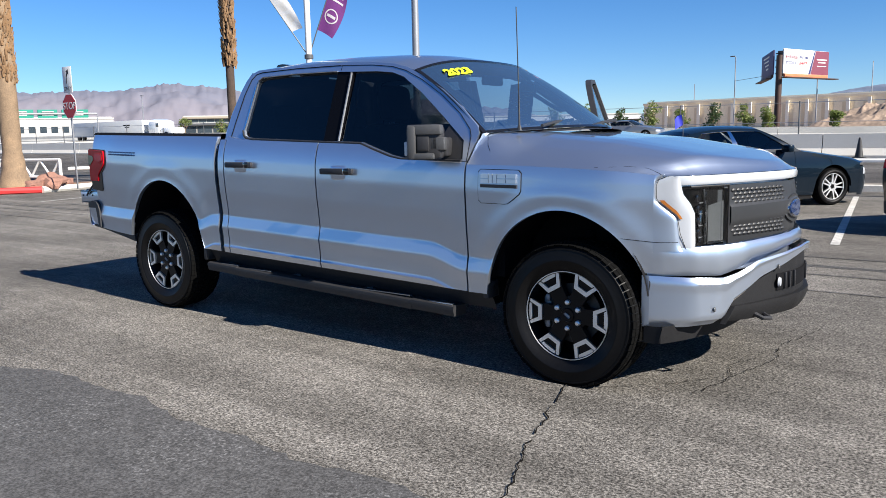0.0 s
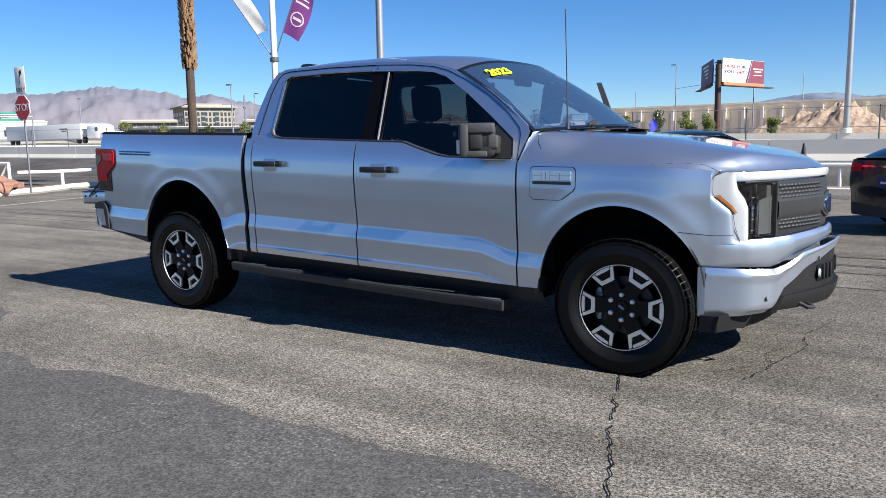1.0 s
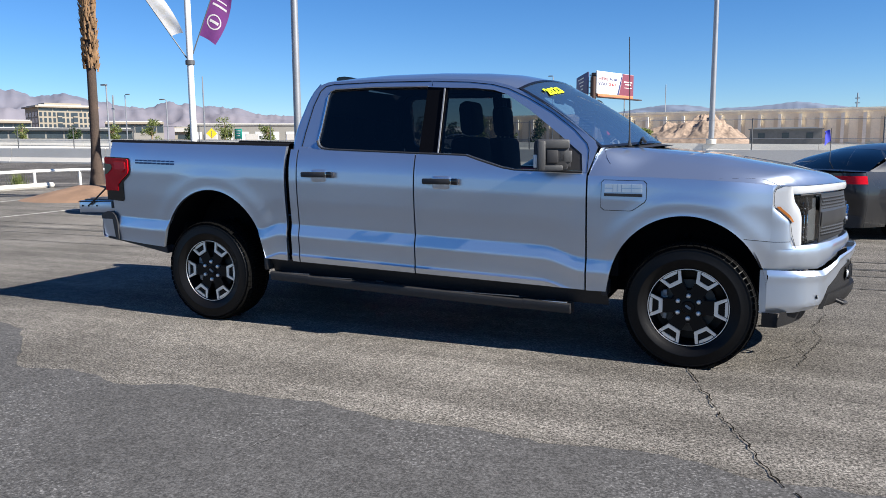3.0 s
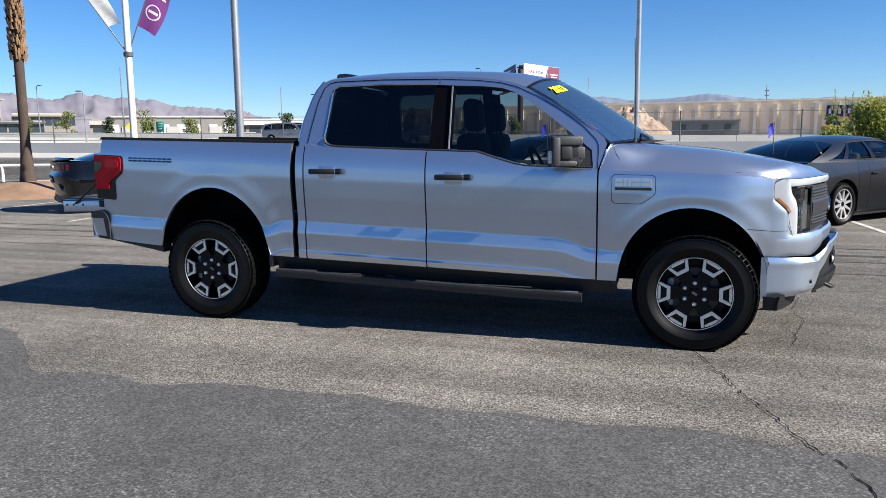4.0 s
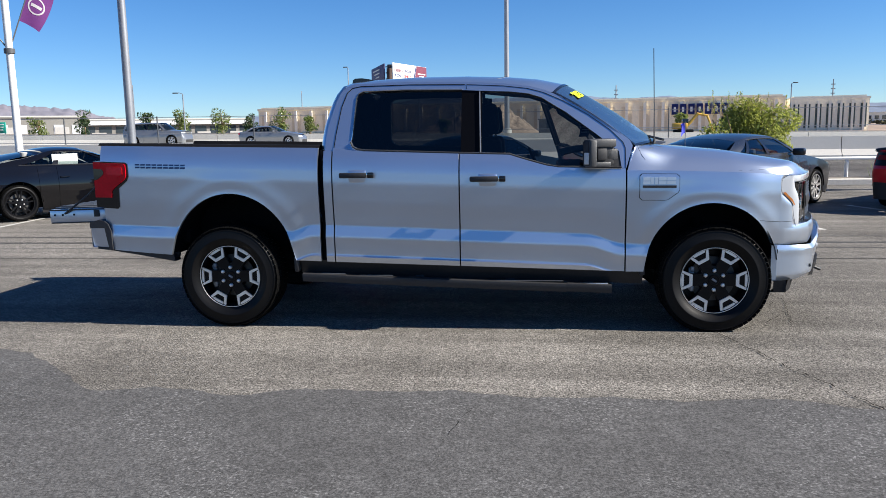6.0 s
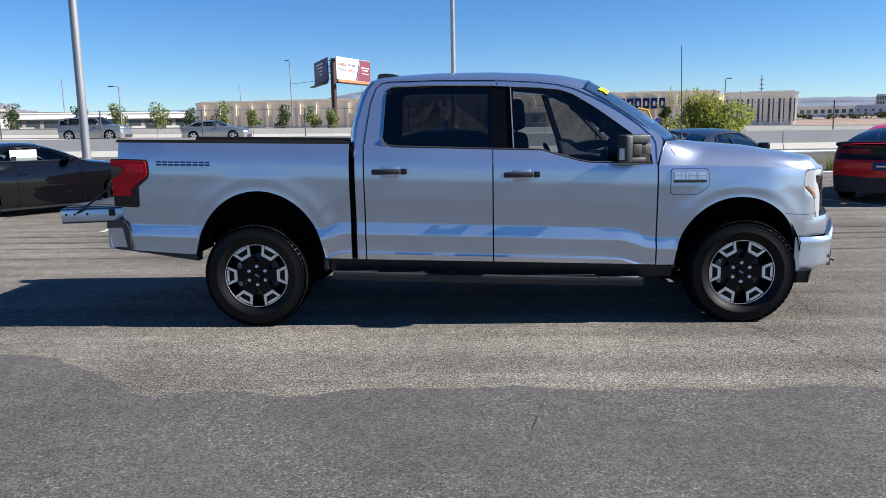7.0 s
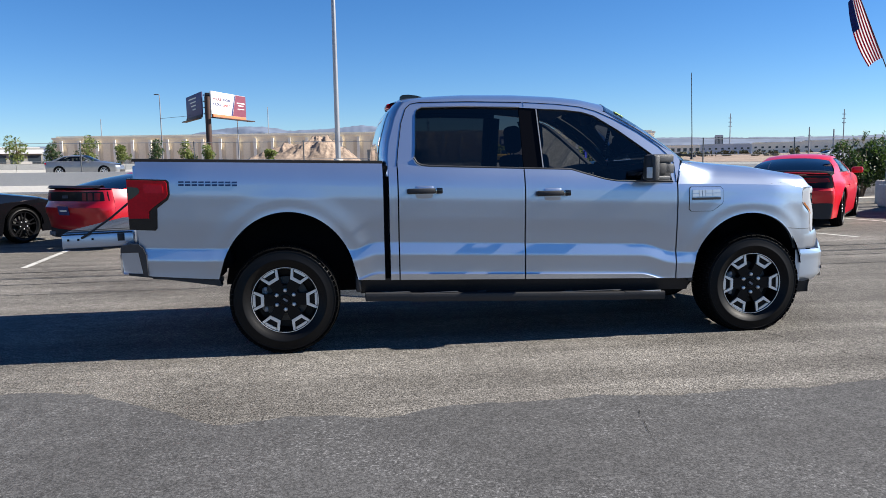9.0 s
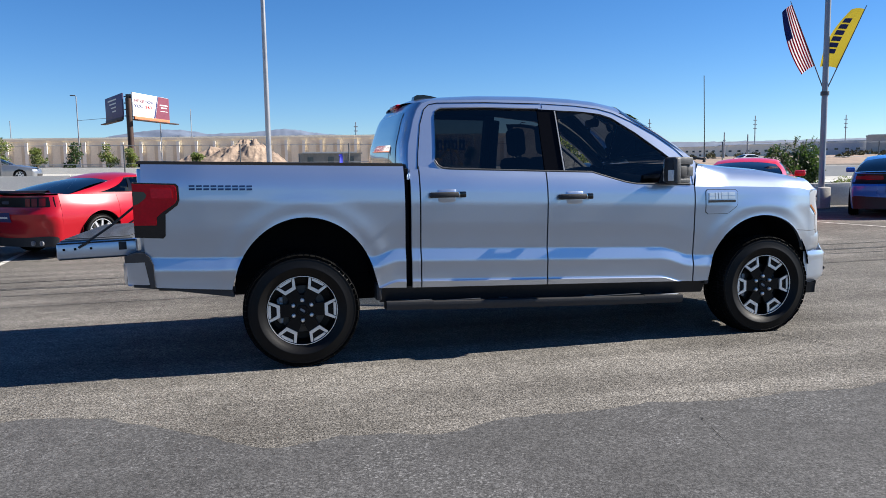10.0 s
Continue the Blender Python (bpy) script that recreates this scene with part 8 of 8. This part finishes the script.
# yellow digger on the site
dg = thing("digger", "yellow tracked digger with a folded arm", "digger")
dg.location = (15.4, 61.8, far_z(15.4, 61.8))
DIGY = mat("digger_yellow", (0.55, 0.33, 0.04), 0.5, vary=0.15)
Build().box((0, 0, 0.25), (1.6, 1.0, 0.4), 0.1).obj("tracks", DARK, dg)
Build().box((-0.3, 0, 0.75), (1.2, 0.95, 0.5), 0.08).obj("body", DIGY, dg)
Build().box((0.15, 0.1, 1.05), (0.5, 0.55, 0.6), 0.05).obj("cab", DARKWIN, dg)
Build().tube([(0.3, -0.3, 0.8), (1.1, -0.3, 1.75), (1.9, -0.3, 1.6), (2.35, -0.3, 0.5)], [0.13, 0.14, 0.11, 0.07], 8).obj("arm", DIGY, dg)
Build().box((2.3, -0.3, 0.35), (0.4, 0.4, 0.35), 0.05).obj("bucket", DIGY, dg)


def street_lamp(x, y, h, arm, label="thin grey freeway street lamp"):
    th = thing("street_lamp", label, "street lamp", "street lamps")
    th.location = (x, y, far_z(x, y))
    Build().tube([(0, 0, 0), (0, 0, h)], [0.07, 0.05], 8).obj("shaft", STEEL, th)
    if arm:
        Build().tube([(0, 0, h), (arm * 0.5, 0, h + 0.12), (arm, 0, h + 0.1)], 0.03, 6).obj("arm", STEEL, th)
    Build().box((arm, 0, h + 0.1), (0.5, 0.2, 0.1), 0.03).obj("lamp_head", GREYPL, th)


for x, y, h, arm in ((-18.1, 79, 7.2, -0.3), (-39.2, 35.6, 5.0, -0.2), (-29.4, 61.2, 3.9, -0.7), (-47, 50, 4.4, -0.5), (-62, 60, 5.2, 0.4), (-84, 52, 5.4, 0.0), (-10.0, 78, 6.0, 0.3), (30, 80, 5.0, 0.4)):
    street_lamp(x, y, h, arm)
Build().tube([(-18.1, 79, 6.55), (-13.5, 72, 6.4)], 0.02, 5).obj("span_wire", GREYPL, None)
tagged(bpy.data.objects["span_wire"], "thin wire from lamp to billboard", "cable")


def mast(x, y, z0, h, r=0.12, bars=0):
    th = thing("utility_mast", "tall thin distant utility mast", "mast", "utility masts")
    th.location = (x, y, z0)
    Build().tube([(0, 0, 0), (0, 0, h)], [r, r * 0.6], 6).obj("shaft", STEEL, th)
    for k in range(bars):
        Build().box((0, 0, h * (0.72 + 0.09 * k)), (h * 0.08, r, r)).obj("cross_arm", STEEL, th)


for x, y, z0, h, bars in ((-53.8, 63.2, 2, 7.2, 0), (-60.5, 110, 1.5, 8.5, 0), (-36, 120, 1.5, 7.5, 0), (-70, 66, 2, 5.8, 1), (60, 150, 1, 9.5, 3), (18, 140, 1, 8.8, 3), (96, 170, 1, 11, 3), (112, 150, 1, 10.5, 3), (128, 140, 1, 10, 3), (47, 110, 1, 4.5, 2), (-9.5, 110, 1, 9.0, 0), (84, 120, 1, 5.5, 1), (72, 96, 0.8, 4.4, 1)):
    mast(x, y, z0, h, 0.10 if bars == 0 else 0.16, bars)

# overhead road signs far along the freeway
SIGNGREEN = mat("sign_green", (0.01, 0.20, 0.14), 0.5, vary=0.1)
og = thing("overhead_sign", "green overhead freeway signs on a steel gantry", "road sign")
for (xa, ya), (xb, yb) in (((-81.6, 33.4), (-80.1, 36.4)), ((-80.0, 36.8), (-79.1, 38.5)), ((-78.9, 38.9), (-77.6, 41.2))):
    q = Build().add([(xa, ya, 4.35), (xb, yb, 4.35), (xb, yb, 5.25), (xa, ya, 5.25), (xa - 0.1, ya, 4.35), (xb - 0.1, yb, 4.35), (xb - 0.1, yb, 5.25), (xa - 0.1, ya, 5.25)], [(0, 1, 2, 3), (4, 5, 6, 7), (0, 1, 5, 4), (1, 2, 6, 5), (2, 3, 7, 6), (3, 0, 4, 7)]).obj("sign_board", SIGNGREEN, og, smooth=0)
    for zz in (5.0, 4.65):
        Build().tube([(lerp(xa, xb, 0.2) + 0.06, lerp(ya, yb, 0.2), zz), (lerp(xa, xb, 0.8) + 0.06, lerp(ya, yb, 0.8), zz)], 0.05, 4).obj("sign_bar", WHITEPAINT, q)
Build().tube([(-82.2, 32.2, 1.0), (-82.2, 32.2, 4.8), (-77.2, 42.0, 4.8), (-77.2, 42.0, 1.0)], 0.12, 8).obj("gantry", STEEL, og)
ys = thing("warning_sign", "yellow diamond road warning sign on a post", "road sign")
ys.location = (-52.2, 62.4, 1.3)
Build().tube([(0, 0, 0), (0, 0, 1.9)], 0.03, 6).obj("post", STEEL, ys)
Build().prism([(-0.60, 1.62), (0, 1.04), (0.60, 1.62), (0, 2.20)], lambda a, c, d: (a * 0.75, a * 0.6 + d, c), 0.02).obj("diamond", mat("sign_yellow", (0.65, 0.42, 0.01), 0.5, vary=0.1), ys)
# green exit sign and black arrow board behind the freeway
gs = thing("exit_sign", "green roadside exit sign on two posts", "road sign")
gs.location = (-47.3, 60.7, 1.3)
for xx in (-0.32, 0.32):
    Build().tube([(xx, 0.04, 0), (xx, 0.04, 1.2)], 0.04, 6).obj("post", STEEL, gs)
gb = Build().box((0, 0, 1.5), (0.95, 0.05, 1.05), 0.02).obj("board", mat("exit_green", (0.02, 0.36, 0.27), 0.5, vary=0.1), gs)
for k, zz in enumerate((1.8, 1.55, 1.3)):
    Build().box((0, -0.032, zz), (0.62 - 0.12 * k, 0.012, 0.10), 0.003).obj("sign_bar", WHITEPAINT, gb)
ab = thing("arrow_board", "black one-way arrow board with white arrow", "road sign")
ab.location = (-48.9, 60.9, 1.3)
Build().tube([(0, 0.04, 0), (0, 0.04, 1.4)], 0.04, 6).obj("post", STEEL, ab)
Build().box((0, 0, 1.5), (1.30, 0.05, 0.75), 0.02).obj("board", DARK, ab)
Build().prism([(-0.45, 1.42), (0.1, 1.42), (0.1, 1.28), (0.48, 1.5), (0.1, 1.72), (0.1, 1.58), (-0.45, 1.58)], lambda a, c, d: (a, -0.036 + d, c), 0.012).obj("arrow", WHITEPAINT, ab)
# traffic cone
cn = thing("traffic_cone", "dark traffic cone standing beside the freeway barrier", "traffic cone")
cn.location = (1.27, 26.0, far_z(1.27, 26.0))
Build().lathe([(0.0, 0.72), (0.035, 0.72), (0.14, 0.04)], (0, 0, 0), "z", 18).box((0, 0, 0.02), (0.38, 0.38, 0.04), 0.01).obj("cone", BLACKPL, cn)
# low block wall of the planter behind the blue car
tagged(Build().box((19.0, 13.2, 0.33), (6.6, 0.3, 0.66), 0.02).obj("planter_wall", CONCRETE, None), "low tan planter wall", "wall", kind="structure")


# ---------------------------------------------------------------- mountains
def ridge(name, D, pts, material, seed, amp, label, base=-5.0, depth=0.35):
    """A range of hills at distance D: pts are (bearing from +y towards +x, height angle) pairs in degrees."""
    az, el = zip(*pts)
    ev = table(az, el)

    def at(u, v):
        a = lerp(az[0], az[-1], u)
        f = max(0.0, ev(a) + smoothstep(0.72, 1.0, v) * amp * (noise.fractal(Vector((a * 0.9, seed, 0)), 0.7, 2.2, 6) + 0.35 * noise.fractal(Vector((a * 5.0, seed, 4)), 0.6, 2.2, 4)))
        r = D * (1 - depth * (1 - v))
        zt = math.tan(radians(f)) * D
        px, py = r * math.sin(radians(a)), r * math.cos(radians(a))
        tx, ty_ = 0.62 * px + 0.78 * py, 0.62 * py - 0.78 * px
        rough = noise.fractal(Vector((px / (0.09 * D), py / (0.09 * D), seed + 2)), 0.8, 2.1, 5)
        spur = 1 - 2 * abs(noise.fractal(Vector((tx / (0.055 * D), ty_ / (0.15 * D), seed + 5)), 0.9, 2.1, 4))
        h = zt * lerp(0.75 * v ** 2.2, v ** 0.9, smoothstep(0.35, 1.0, v)) * (1 + (1 - v ** 3) * (0.42 * rough + 0.22 * (spur - 0.4)))
        h = min(h, zt * (0.25 + 0.75 * v))
        return (r * math.sin(radians(a)), r * math.cos(radians(a)), base + (max(h, 0.0) - base) * (v > 0))

    return tagged(Build().grid(at, 620, 44).obj(name, material, None, smooth=80), label, "mountains", kind="structure")


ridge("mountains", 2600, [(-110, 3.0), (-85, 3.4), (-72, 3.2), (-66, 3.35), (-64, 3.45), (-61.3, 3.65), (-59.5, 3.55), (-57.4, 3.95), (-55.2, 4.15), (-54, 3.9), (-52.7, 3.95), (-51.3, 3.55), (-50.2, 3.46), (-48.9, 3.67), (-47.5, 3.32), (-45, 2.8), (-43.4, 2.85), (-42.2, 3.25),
      (-41.3, 3.15), (-40.2, 2.85), (-39.1, 2.9), (-37.8, 2.85), (-36.7, 2.5), (-34.9, 2.3), (-32.3, 2.15), (-30.5, 1.75), (-28.5, 1.3), (-25, 0.6)], HAZYROCK, 5, 0.20, "hazy grey-brown desert mountain range")
ridge("far_mountains", 4200, [(-34, 0.8), (-22, 1.4), (-14, 1.8), (-10.8, 2.2), (-8.9, 2.55), (-6.6, 2.85), (-5, 2.8), (-3.5, 2.5), (-1.2, 2.58), (0.6, 2.7), (2.0, 2.85), (3.8, 2.6), (6.4, 2.3), (9.9, 2.4), (13, 2.0), (17, 1.6), (22, 1.5), (25, 1.5), (28.5, 1.4), (34, 1.3), (45, 1.3), (70, 1.2)], HAZYROCKFAR, 9, 0.06,
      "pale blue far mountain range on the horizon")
